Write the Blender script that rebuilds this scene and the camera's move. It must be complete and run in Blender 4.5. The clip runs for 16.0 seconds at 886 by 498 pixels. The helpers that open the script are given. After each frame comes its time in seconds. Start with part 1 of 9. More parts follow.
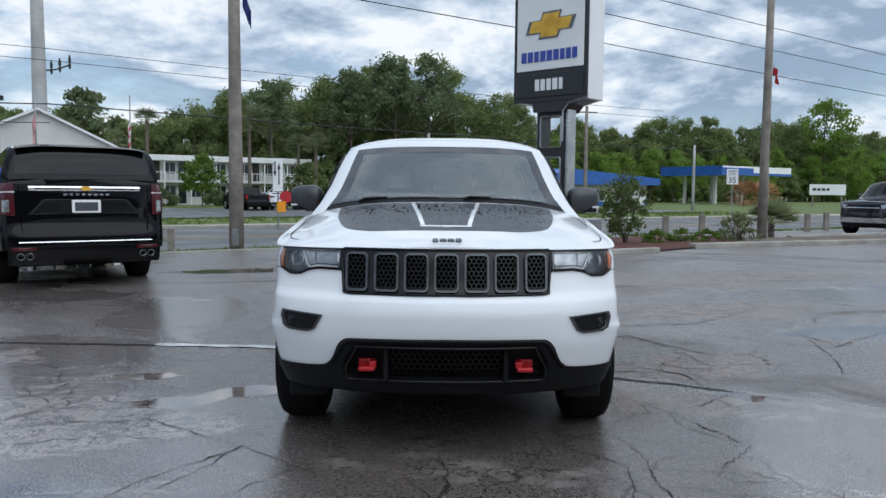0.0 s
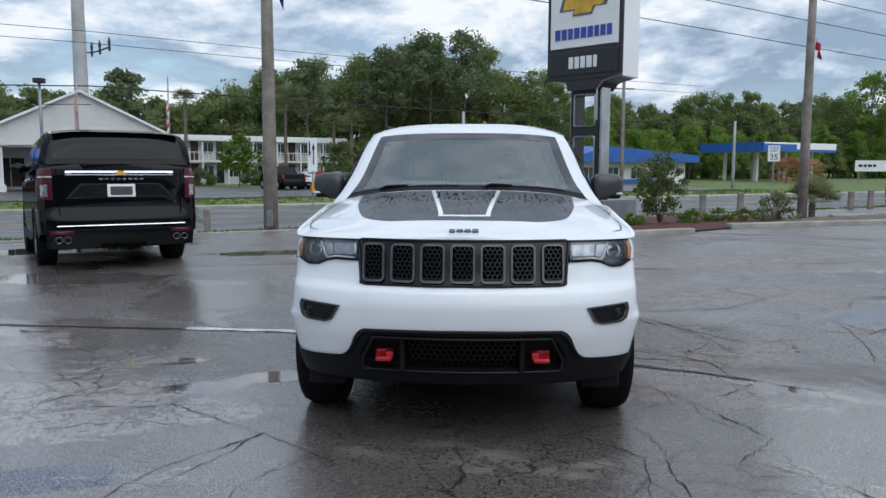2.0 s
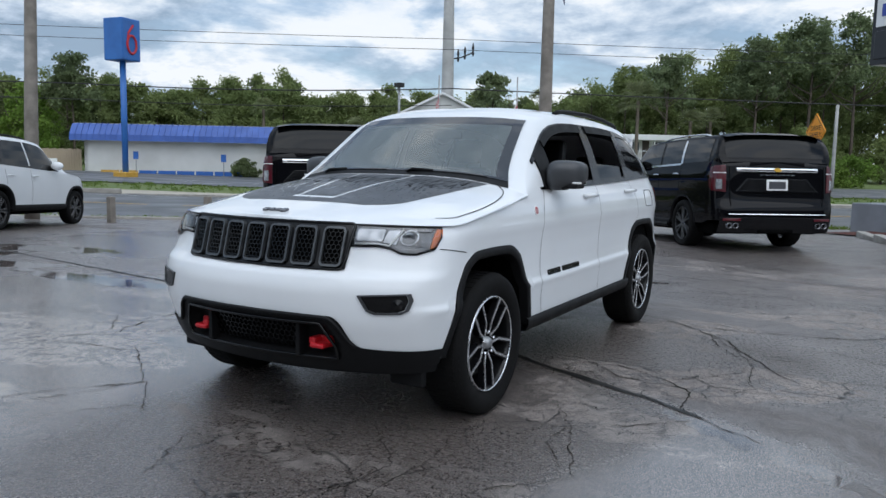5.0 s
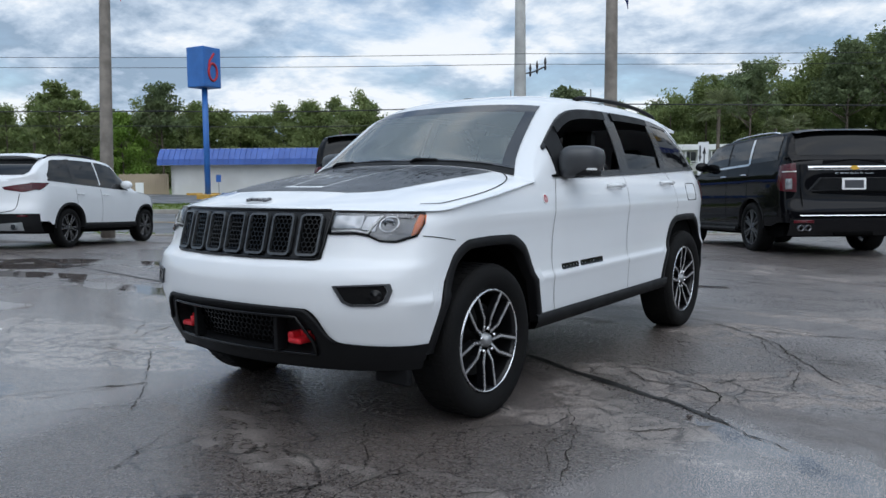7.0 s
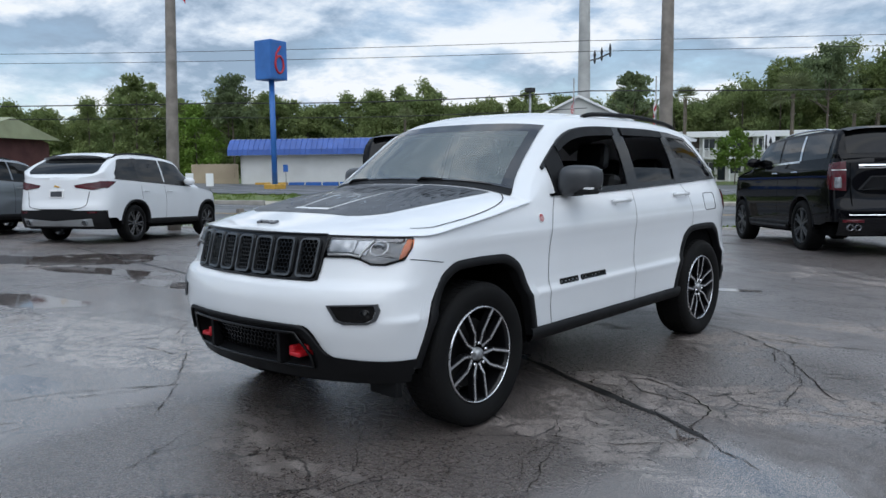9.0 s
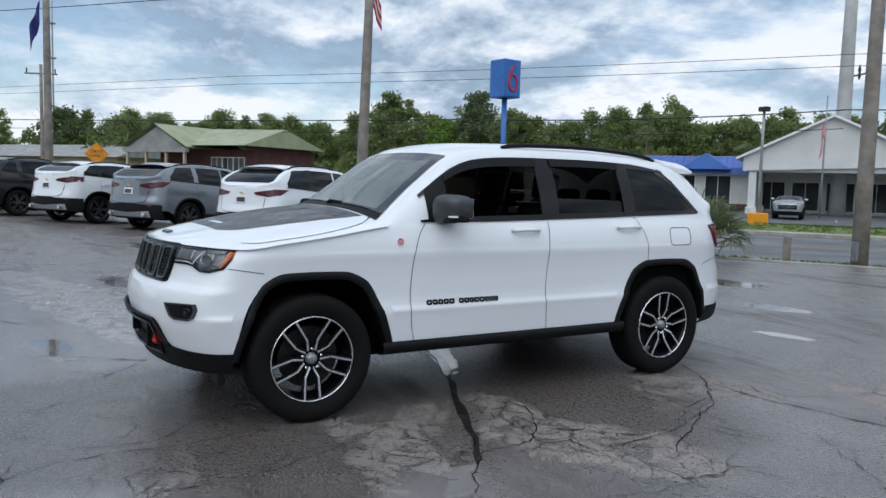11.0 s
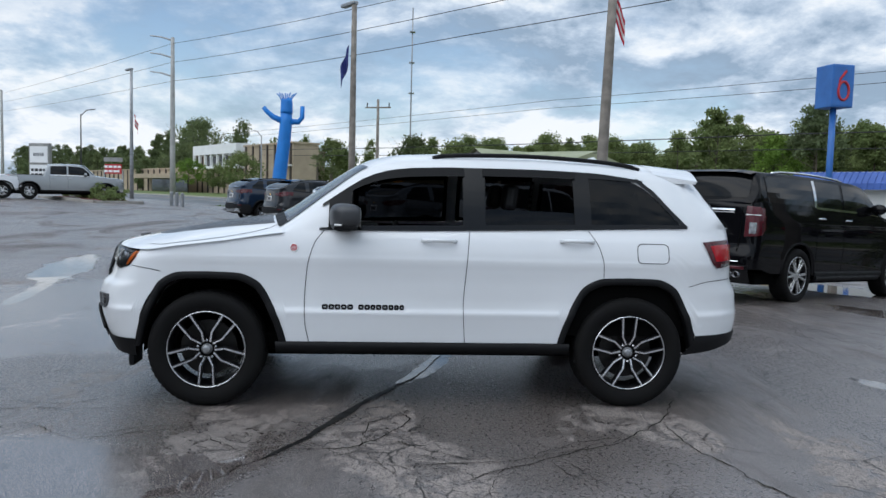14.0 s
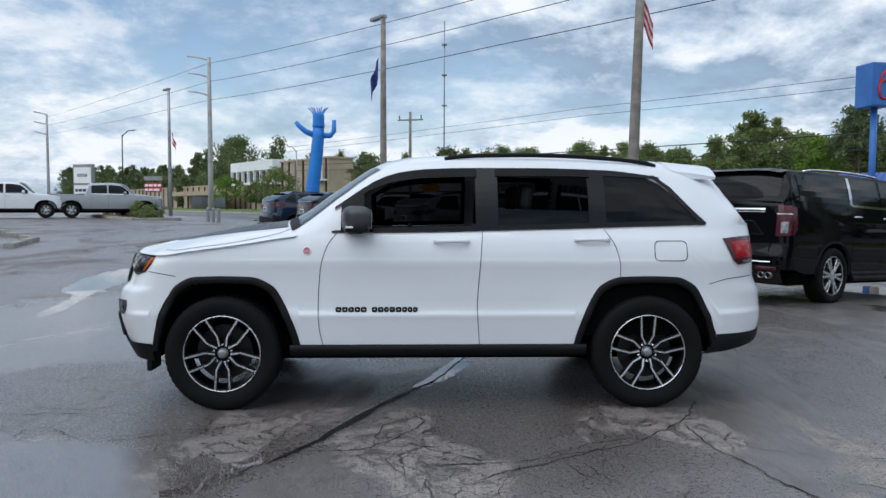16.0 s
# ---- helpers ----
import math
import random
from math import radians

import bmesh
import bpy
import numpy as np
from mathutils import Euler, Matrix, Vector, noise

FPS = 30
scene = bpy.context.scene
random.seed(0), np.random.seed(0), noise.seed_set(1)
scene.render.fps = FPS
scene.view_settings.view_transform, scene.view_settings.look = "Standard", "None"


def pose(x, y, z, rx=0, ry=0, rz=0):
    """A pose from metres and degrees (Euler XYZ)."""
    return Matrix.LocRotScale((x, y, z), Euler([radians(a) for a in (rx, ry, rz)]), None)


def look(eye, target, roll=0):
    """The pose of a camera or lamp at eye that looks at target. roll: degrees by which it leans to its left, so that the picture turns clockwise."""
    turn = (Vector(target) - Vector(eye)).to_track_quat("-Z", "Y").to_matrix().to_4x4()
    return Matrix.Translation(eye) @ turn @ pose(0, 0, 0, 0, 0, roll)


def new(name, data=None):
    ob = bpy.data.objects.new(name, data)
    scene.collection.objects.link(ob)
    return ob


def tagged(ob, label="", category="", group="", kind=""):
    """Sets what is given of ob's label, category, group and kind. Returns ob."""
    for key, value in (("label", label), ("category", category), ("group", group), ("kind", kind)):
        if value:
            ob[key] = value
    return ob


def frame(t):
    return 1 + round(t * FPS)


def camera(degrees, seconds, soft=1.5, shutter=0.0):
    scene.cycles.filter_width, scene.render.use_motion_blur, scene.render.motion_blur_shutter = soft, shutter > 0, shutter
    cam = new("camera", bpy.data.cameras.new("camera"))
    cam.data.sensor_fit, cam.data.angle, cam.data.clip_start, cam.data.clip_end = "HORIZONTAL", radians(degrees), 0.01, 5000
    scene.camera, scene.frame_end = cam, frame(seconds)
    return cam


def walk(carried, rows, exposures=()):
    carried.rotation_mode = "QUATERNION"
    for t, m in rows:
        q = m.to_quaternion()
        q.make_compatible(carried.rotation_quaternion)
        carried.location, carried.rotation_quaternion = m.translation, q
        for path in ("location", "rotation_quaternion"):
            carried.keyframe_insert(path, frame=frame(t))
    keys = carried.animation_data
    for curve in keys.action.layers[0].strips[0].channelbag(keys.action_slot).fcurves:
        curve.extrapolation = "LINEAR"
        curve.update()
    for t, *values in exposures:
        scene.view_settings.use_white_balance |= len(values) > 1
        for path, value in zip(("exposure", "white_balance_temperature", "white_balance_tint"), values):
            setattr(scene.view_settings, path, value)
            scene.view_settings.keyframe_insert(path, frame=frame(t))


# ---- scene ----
cam = camera(60.5, 16.0)
PATH = [
    (0, (-0.003, -0.06, 1.357), (-0.015, 1.934, 1.205), 0.5),
    (0.5, (0.0, -0.045, 1.357), (-0.013, 1.949, 1.197), 0.4),
    (1, (-0.002, -0.03, 1.347), (-0.021, 1.962, 1.173), 0.3),
    (1.5, (-0.007, -0.007, 1.355), (-0.052, 1.983, 1.159), 0.3),
    (2, (0.095, -0.047, 1.421), (-0.011, 1.94, 1.211), 0.2),
    (2.5, (0.491, -0.112, 1.46), (0.271, 1.864, 1.24), 0.1),
    (3, (0.952, 0.022, 1.443), (0.57, 1.973, 1.223), 0.2),
    (3.5, (1.482, 0.149, 1.426), (0.918, 2.055, 1.207), 0.5),
    (4, (1.979, 0.363, 1.414), (1.235, 2.206, 1.195), 0.7),
    (4.5, (2.42, 0.641, 1.385), (1.525, 2.415, 1.163), 1.0),
    (5, (2.767, 0.897, 1.361), (1.753, 2.605, 1.136), 1.1),
    (7.5, (2.999, 1.391, 1.177), (1.792, 2.976, 0.999), -0.6),
    (8, (3.0, 1.407, 1.179), (1.774, 2.976, 0.993), -0.7),
    (8.5, (3.048, 1.411, 1.246), (1.784, 2.948, 1.045), -0.7),
    (9, (3.436, 1.422, 1.383), (2.111, 2.905, 1.171), -0.6),
    (11.5, (5.467, 3.542, 1.48), (3.647, 4.355, 1.314), 2.1),
    (12, (5.635, 4.052, 1.492), (3.751, 4.705, 1.332), 2.5),
    (12.5, (5.838, 4.581, 1.498), (3.907, 5.075, 1.339), 2.7),
    (13, (5.908, 5.078, 1.485), (3.946, 5.43, 1.325), 2.5),
    (13.5, (5.964, 5.511, 1.471), (3.983, 5.745, 1.317), 2.0),
    (14, (6.075, 5.719, 1.471), (4.086, 5.87, 1.327), 1.5),
    (14.5, (6.161, 5.823, 1.47), (4.168, 5.922, 1.336), 0.9),
    (15, (6.138, 5.91, 1.443), (4.144, 5.981, 1.318), 0.5),
    (15.5, (6.07, 5.889, 1.406), (4.074, 5.946, 1.289), 0.3),
    (16, (6.055, 5.883, 1.398), (4.059, 5.938, 1.283), 0.2),
]
walk(cam, [(t, look(eye, target, roll)) for t, eye, target, roll in PATH])

# ---- world, sun and exposure ----
scene.view_settings.exposure = 0.0
world = bpy.data.worlds.new("sky")
scene.world = world
world.use_nodes = True
wt = world.node_tree
wt.nodes.clear()


def wmath(op, a, b=None, clamp=False):
    n = wt.nodes.new("ShaderNodeMath")
    n.operation, n.use_clamp = op, clamp
    for i, v in enumerate((a, b)):
        if v is None:
            continue
        if isinstance(v, (int, float)):
            n.inputs[i].default_value = v
        else:
            wt.links.new(v, n.inputs[i])
    return n.outputs[0]


sky = wt.nodes.new("ShaderNodeTexSky")
sky.sky_type, sky.sun_disc = "NISHITA", False
SUN_EL, SUN_AZ = radians(52), radians(140)
sky.sun_elevation, sky.sun_rotation = SUN_EL, SUN_AZ
sky.dust_density, sky.ozone_density = 0.6, 2.5
coord = wt.nodes.new("ShaderNodeTexCoord")
sep = wt.nodes.new("ShaderNodeSeparateXYZ")
wt.links.new(coord.outputs["Generated"], sep.inputs[0])
high = wmath("MAXIMUM", sep.outputs[2], 0.0)


def sheet_of_cloud(lift):
    """Where a sight line meets a layer of cloud that keeps some height of its own."""
    h = wmath("ADD", high, lift)
    up = wmath("ADD", h, 0.36)
    v = wt.nodes.new("ShaderNodeCombineXYZ")
    wt.links.new(wmath("DIVIDE", sep.outputs[0], up), v.inputs[0])
    wt.links.new(wmath("DIVIDE", sep.outputs[1], up), v.inputs[1])
    wt.links.new(wmath("MULTIPLY", h, 2.5), v.inputs[2])
    return v.outputs[0]


flat, flat_up = sheet_of_cloud(0.0), sheet_of_cloud(0.035)


def wnoise(scale, detail, rough, seed, warp=0.0, src=None):
    n = wt.nodes.new("ShaderNodeTexNoise")
    n.inputs["Scale"].default_value, n.inputs["Detail"].default_value = scale, detail
    n.inputs["Roughness"].default_value, n.inputs["Distortion"].default_value = rough, warp
    m = wt.nodes.new("ShaderNodeVectorMath")
    m.operation = "ADD"
    m.inputs[1].default_value = (seed, seed * 0.7, seed * 0.3)
    wt.links.new(src or flat, m.inputs[0])
    wt.links.new(m.outputs[0], n.inputs["Vector"])
    return n.outputs["Fac"]


def wramp(value, *stops):
    r = wt.nodes.new("ShaderNodeValToRGB")
    r.color_ramp.elements[0].position, r.color_ramp.elements[0].color = stops[0][0], (*stops[0][1], 1)
    r.color_ramp.elements[1].position, r.color_ramp.elements[1].color = stops[-1][0], (*stops[-1][1], 1)
    for p, c in stops[1:-1]:
        r.color_ramp.elements.new(p).color = (*c, 1)
    wt.links.new(value, r.inputs[0])
    return r.outputs[0]


def cover_of(src):
    big = wnoise(1.05, 9, 0.60, 3.1, 0.25, src)
    fine = wnoise(3.4, 8, 0.62, 8.4, 0.3, src)
    return wmath("ADD", wmath("MULTIPLY", big, 0.70), wmath("MULTIPLY", fine, 0.30))


cover = cover_of(flat)
cloud = wramp(cover, (0.355, (0, 0, 0)), (0.42, (0.50, 0.50, 0.50)), (0.50, (0.93, 0.93, 0.93)), (0.57, (1, 1, 1)))
rise = wmath("ADD", wmath("MULTIPLY", wmath("SUBTRACT", cover, cover_of(flat_up)), 3.6), wnoise(1.5, 7, 0.62, 15.3, 0.2))
shade = wramp(rise, (0.28, (0.33, 0.445, 0.595)), (0.44, (0.53, 0.650, 0.81)), (0.57, (0.74, 0.845, 0.975)), (0.72, (0.98, 1.03, 1.09)))
skymul = wt.nodes.new("ShaderNodeMix")
skymul.data_type, skymul.blend_type = "RGBA", "MULTIPLY"
skymul.inputs["Factor"].default_value = 1.0
wt.links.new(sky.outputs[0], skymul.inputs["A"])
skymul.inputs["B"].default_value = (0.155, 0.152, 0.148, 1)
mixsky = wt.nodes.new("ShaderNodeMix")
mixsky.data_type = "RGBA"
wt.links.new(cloud, mixsky.inputs["Factor"])
wt.links.new(skymul.outputs["Result"], mixsky.inputs["A"])
wt.links.new(shade, mixsky.inputs["B"])
bg = wt.nodes.new("ShaderNodeBackground")
zenith = wmath("MULTIPLY", wmath("SUBTRACT", high, 0.28), 1.0 / 0.4, True)
wt.links.new(wmath("ADD", wmath("MULTIPLY", zenith, 0.34), 0.94), bg.inputs["Strength"])
wt.links.new(mixsky.outputs["Result"], bg.inputs["Color"])
wout = wt.nodes.new("ShaderNodeOutputWorld")
wt.links.new(bg.outputs[0], wout.inputs["Surface"])

sun_data = bpy.data.lights.new("sun", "SUN")
sun_data.energy, sun_data.angle, sun_data.color = 1.45, radians(75), (0.965, 0.985, 1.0)
sun = new("sun", sun_data)
sun_dir = Vector((math.sin(SUN_AZ) * math.cos(SUN_EL), math.cos(SUN_AZ) * math.cos(SUN_EL), math.sin(SUN_EL)))
sun.matrix_world = look(sun_dir * 60, (0, 0, 0))

# ---- materials ----
def surf(name, c1, c2=None, scale=4.0, rough=(0.5, 0.7), bump=0.0, grain=60.0, metal=0.0, coat=0.0, spec=0.5, vary=0.0, coords="Object", dirt=None):
    """A painted, cast or cut surface: colour mottled at two scales, gloss that varies, fine relief, and a spread between pieces."""
    m = bpy.data.materials.new(name)
    m.use_nodes = True
    t = m.node_tree
    p = t.nodes["Principled BSDF"]
    c2 = c2 or tuple(v * 0.86 for v in c1)
    tc = t.nodes.new("ShaderNodeTexCoord")
    n1 = t.nodes.new("ShaderNodeTexNoise")
    n1.inputs["Scale"].default_value, n1.inputs["Detail"].default_value = scale, 5
    n2 = t.nodes.new("ShaderNodeTexNoise")
    n2.inputs["Scale"].default_value, n2.inputs["Detail"].default_value = grain, 3
    if coords == "World":
        g = t.nodes.new("ShaderNodeNewGeometry")
        src = g.outputs["Position"]
    else:
        src = tc.outputs["Object"]
    t.links.new(src, n1.inputs["Vector"])
    t.links.new(src, n2.inputs["Vector"])
    mx = t.nodes.new("ShaderNodeMix")
    mx.data_type = "RGBA"
    mx.inputs["A"].default_value, mx.inputs["B"].default_value = (*c1, 1), (*c2, 1)
    r = t.nodes.new("ShaderNodeMapRange")
    r.inputs["From Min"].default_value, r.inputs["From Max"].default_value = 0.35, 0.65
    t.links.new(n1.outputs["Fac"], r.inputs["Value"])
    t.links.new(r.outputs[0], mx.inputs["Factor"])
    col = mx.outputs["Result"]
    if vary:
        h = t.nodes.new("ShaderNodeHueSaturation")
        gi = t.nodes.new("ShaderNodeNewGeometry")
        oi = t.nodes.new("ShaderNodeObjectInfo")
        ad = t.nodes.new("ShaderNodeMath")
        t.links.new(gi.outputs["Random Per Island"], ad.inputs[0])
        t.links.new(oi.outputs["Random"], ad.inputs[1])
        mr = t.nodes.new("ShaderNodeMapRange")
        mr.inputs["From Max"].default_value = 2.0
        mr.inputs["To Min"].default_value, mr.inputs["To Max"].default_value = 1 - vary, 1 + vary
        t.links.new(ad.outputs[0], mr.inputs["Value"])
        t.links.new(mr.outputs[0], h.inputs["Value"])
        t.links.new(col, h.inputs["Color"])
        col = h.outputs["Color"]
    t.links.new(col, p.inputs["Base Color"])
    rr = t.nodes.new("ShaderNodeMapRange")
    rr.inputs["From Min"].default_value, rr.inputs["From Max"].default_value = 0.3, 0.7
    rr.inputs["To Min"].default_value, rr.inputs["To Max"].default_value = rough
    t.links.new(n1.outputs["Fac"], rr.inputs["Value"])
    t.links.new(rr.outputs[0], p.inputs["Roughness"])
    if bump:
        b = t.nodes.new("ShaderNodeBump")
        b.inputs["Strength"].default_value, b.inputs["Distance"].default_value = bump, 0.35 / grain
        t.links.new(n2.outputs["Fac"], b.inputs["Height"])
        t.links.new(b.outputs[0], p.inputs["Normal"])
    p.inputs["Metallic"].default_value = metal
    p.inputs["Coat Weight"].default_value = coat
    p.inputs["Coat Roughness"].default_value = 0.03
    p.inputs["Specular IOR Level"].default_value = spec
    return m


def tinted_glass(name, tint, gloss=0.04, ior=1.52):
    m = bpy.data.materials.new(name)
    m.use_nodes = True
    t = m.node_tree
    t.nodes.clear()
    out = t.nodes.new("ShaderNodeOutputMaterial")
    tr = t.nodes.new("ShaderNodeBsdfTransparent")
    tr.inputs[0].default_value = (*tint, 1)
    gl = t.nodes.new("ShaderNodeBsdfGlossy")
    gl.inputs["Roughness"].default_value = gloss
    fr = t.nodes.new("ShaderNodeFresnel")
    fr.inputs["IOR"].default_value = ior
    mx = t.nodes.new("ShaderNodeMixShader")
    t.links.new(fr.outputs[0], mx.inputs[0])
    t.links.new(tr.outputs[0], mx.inputs[1])
    t.links.new(gl.outputs[0], mx.inputs[2])
    t.links.new(mx.outputs[0], out.inputs["Surface"])
    return m


def leaf_mat(name, c1, c2):
    m = surf(name, c1, c2, scale=0.25, rough=(0.65, 0.85), vary=0.4, coords="World")
    p = m.node_tree.nodes["Principled BSDF"]
    p.inputs["Specular IOR Level"].default_value = 0.12
    t = m.node_tree
    through_leaf, both = t.nodes.new("ShaderNodeBsdfTranslucent"), t.nodes.new("ShaderNodeMixShader")
    t.links.new(p.inputs["Base Color"].links[0].from_socket, through_leaf.inputs["Color"])
    both.inputs["Fac"].default_value = 0.38
    t.links.new(p.outputs[0], both.inputs[1])
    t.links.new(through_leaf.outputs[0], both.inputs[2])
    t.links.new(both.outputs[0], t.nodes["Material Output"].inputs["Surface"])
    return m


def paint(name, c, rough=(0.18, 0.26), metal=0.0):
    return surf(name, c, tuple(v * 0.96 for v in c), scale=1.5, rough=rough, bump=0.0, metal=metal, coat=1.0, spec=0.0)


M = {}
M["white_paint"] = paint("white_paint", (0.725, 0.745, 0.765))
M["black_paint"] = paint("black_paint", (0.0035, 0.0035, 0.0045))
M["black_paint"].node_tree.nodes["Principled BSDF"].inputs["Coat Weight"].default_value = 0.42
M["grey_paint"] = paint("grey_paint", (0.20, 0.22, 0.24), metal=0.4)
M["silver_paint"] = paint("silver_paint", (0.32, 0.34, 0.35), metal=0.4)
M["navy_paint"] = paint("navy_paint", (0.012, 0.025, 0.05), metal=0.2)
M["darkgrey_paint"] = paint("darkgrey_paint", (0.02, 0.021, 0.024))
M["red_paint"] = paint("red_paint", (0.42, 0.01, 0.015))
M["cladding"] = surf("black_plastic", (0.0038, 0.004, 0.0048), (0.0065, 0.0067, 0.0075), scale=9, rough=(0.5, 0.65), bump=0.15, grain=400, spec=0.2)
M["gloss_black"] = surf("gloss_black_plastic", (0.003, 0.003, 0.0035), scale=5, rough=(0.14, 0.24), spec=0.32)
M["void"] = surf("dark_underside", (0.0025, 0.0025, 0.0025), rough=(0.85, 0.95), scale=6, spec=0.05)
M["frame_grey"] = surf("satin_grey_trim", (0.07, 0.075, 0.08), (0.10, 0.105, 0.11), scale=20, rough=(0.3, 0.4), metal=0.6)
M["mirror_cap"] = surf("satin_graphite_cap", (0.055, 0.058, 0.063), scale=12, rough=(0.35, 0.45), metal=0.3)
M["decal"] = surf("matte_hood_decal", (0.040, 0.043, 0.050), (0.052, 0.055, 0.062), scale=6, rough=(0.32, 0.5), bump=0.05, grain=300)
M["droplet"] = surf("water_droplet", (0.008, 0.009, 0.010), rough=(0.02, 0.05), scale=20, coat=0.5)
M["chrome"] = surf("chrome", (0.75, 0.76, 0.78), rough=(0.05, 0.12), metal=1.0, scale=8)
M["badge_grey"] = surf("badge_grey", (0.16, 0.16, 0.17), rough=(0.2, 0.3), metal=0.9, scale=30)
M["machined"] = surf("machined_alloy", (0.80, 0.81, 0.83), (0.66, 0.67, 0.69), rough=(0.22, 0.34), metal=1.0, scale=14)
M["rim_black"] = surf("black_rim_paint", (0.005, 0.005, 0.006), rough=(0.25, 0.4), scale=14, spec=0.35)
M["rubber"] = surf("tyre_rubber", (0.0045, 0.0045, 0.005), (0.0075, 0.0073, 0.007), scale=7, rough=(0.65, 0.85), bump=0.3, grain=160, spec=0.15)
M["disc"] = surf("brake_disc", (0.035, 0.034, 0.033), rough=(0.35, 0.5), metal=0.9, scale=30)
M["hook_red"] = surf("red_tow_hook", (0.55, 0.012, 0.02), (0.42, 0.01, 0.016), rough=(0.35, 0.5), scale=30)
M["amber"] = surf("amber_lens", (0.75, 0.16, 0.02), rough=(0.08, 0.14), scale=40, coat=0.6)
M["red_lens"] = surf("red_lens", (0.40, 0.006, 0.012), (0.33, 0.005, 0.010), rough=(0.10, 0.16), scale=3, coat=0.1)
M["red_dark"] = surf("dark_red_lens", (0.075, 0.004, 0.009), (0.05, 0.003, 0.007), rough=(0.16, 0.24), scale=4, coat=0.1)
M["white_lens"] = surf("clear_lamp_housing", (0.48, 0.49, 0.51), (0.22, 0.23, 0.24), rough=(0.12, 0.3), metal=0.7, scale=24)
M["lamp_dark"] = surf("lamp_dark_housing", (0.045, 0.047, 0.051), (0.12, 0.123, 0.13), rough=(0.12, 0.25), metal=0.7, scale=18, coat=1.0)
M["lens_clear"] = tinted_glass("lamp_lens", (0.90, 0.91, 0.92), 0.02, 1.34)
M["projector"] = surf("projector_lens", (0.25, 0.27, 0.30), rough=(0.02, 0.05), metal=0.8, scale=18)
M["plate"] = surf("plate_insert", (0.10, 0.105, 0.11), (0.16, 0.16, 0.165), scale=30, rough=(0.3, 0.5))
M["plate_white"] = surf("white_plate_frame", (0.78, 0.78, 0.78), rough=(0.3, 0.4), scale=20)
M["glass_front"] = tinted_glass("windscreen_glass", (0.42, 0.48, 0.47), 0.06, 2.0)
gt = M["glass_front"].node_tree
# pale diffuse veil, painted in for reflected and interior light on the pane
light_veil, hazy = gt.nodes.new("ShaderNodeBsdfDiffuse"), gt.nodes.new("ShaderNodeMixShader")
light_veil.inputs["Color"].default_value, hazy.inputs["Fac"].default_value = (0.62, 0.70, 0.69, 1), 0.14
glass_out = gt.nodes["Material Output"].inputs["Surface"]
gt.links.new(glass_out.links[0].from_socket, hazy.inputs[1])
gt.links.new(light_veil.outputs[0], hazy.inputs[2])
gt.links.new(hazy.outputs[0], glass_out)
M["glass_side"] = tinted_glass("privacy_glass", (0.022, 0.023, 0.025), 0.03, 1.36)
M["glass_dark"] = surf("dark_car_glass", (0.003, 0.0035, 0.004), rough=(0.03, 0.06), scale=3, spec=0.28)
M["frit"] = surf("windscreen_border", (0.030, 0.030, 0.034), rough=(0.06, 0.12), scale=12, spec=0.8)
M["seat"] = surf("dark_seat_leather", (0.012, 0.012, 0.013), rough=(0.5, 0.6), scale=14, bump=0.2)
M["dash"] = surf("dashboard_plastic", (0.012, 0.0125, 0.0135), rough=(0.5, 0.65), scale=14)
M["badge_red"] = surf("red_badge_enamel", (0.35, 0.02, 0.03), (0.5, 0.3, 0.3), scale=60, rough=(0.2, 0.3))
M["gold"] = surf("gold_emblem", (0.75, 0.45, 0.06), (0.55, 0.30, 0.03), scale=3, rough=(0.25, 0.4), metal=0.3)
M["concrete"] = surf("weathered_concrete", (0.36, 0.34, 0.31), (0.25, 0.235, 0.21), scale=2.2, rough=(0.75, 0.9), bump=0.5, grain=50, vary=0.12)
M["concrete_pole"] = surf("concrete_pole", (0.40, 0.40, 0.39), (0.31, 0.31, 0.30), scale=1.2, rough=(0.7, 0.85), bump=0.3, grain=40)
M["wood_pole"] = surf("weathered_wood_pole", (0.26, 0.232, 0.20), (0.165, 0.145, 0.125), scale=3.5, rough=(0.75, 0.9), bump=0.6, grain=30)
M["metal_grey"] = surf("galvanised_metal", (0.32, 0.33, 0.34), (0.24, 0.25, 0.26), scale=5, rough=(0.35, 0.5), metal=0.7)
M["wire"] = surf("black_cable", (0.02, 0.02, 0.022), rough=(0.6, 0.7), scale=4)
M["sign_white"] = surf("sign_white_face", (0.80, 0.81, 0.81), (0.74, 0.75, 0.75), scale=0.8, rough=(0.3, 0.4))
M["sign_black"] = surf("sign_black_panel", (0.012, 0.013, 0.017), (0.02, 0.021, 0.025), scale=0.9, rough=(0.25, 0.35))
M["sign_blue"] = surf("sign_blue_letter", (0.035, 0.07, 0.36), rough=(0.3, 0.4), scale=5)
M["alu"] = surf("brushed_aluminium", (0.50, 0.51, 0.52), (0.38, 0.39, 0.40), scale=2.0, rough=(0.25, 0.4), metal=0.95)
M["plinth"] = surf("grey_painted_plinth", (0.22, 0.235, 0.26), (0.18, 0.19, 0.21), scale=2, rough=(0.5, 0.65), bump=0.2)
M["blue_roof"] = surf("blue_metal_roof", (0.045, 0.115, 0.40), (0.035, 0.09, 0.32), scale=1.0, rough=(0.35, 0.5), vary=0.1)
M["motel_blue"] = surf("motel_sign_blue", (0.03, 0.15, 0.46), (0.025, 0.12, 0.38), scale=1.0, rough=(0.35, 0.5))
M["blue_tarp"] = surf("blue_fascia", (0.022, 0.115, 0.40), (0.02, 0.095, 0.33), scale=1.0, rough=(0.4, 0.5))
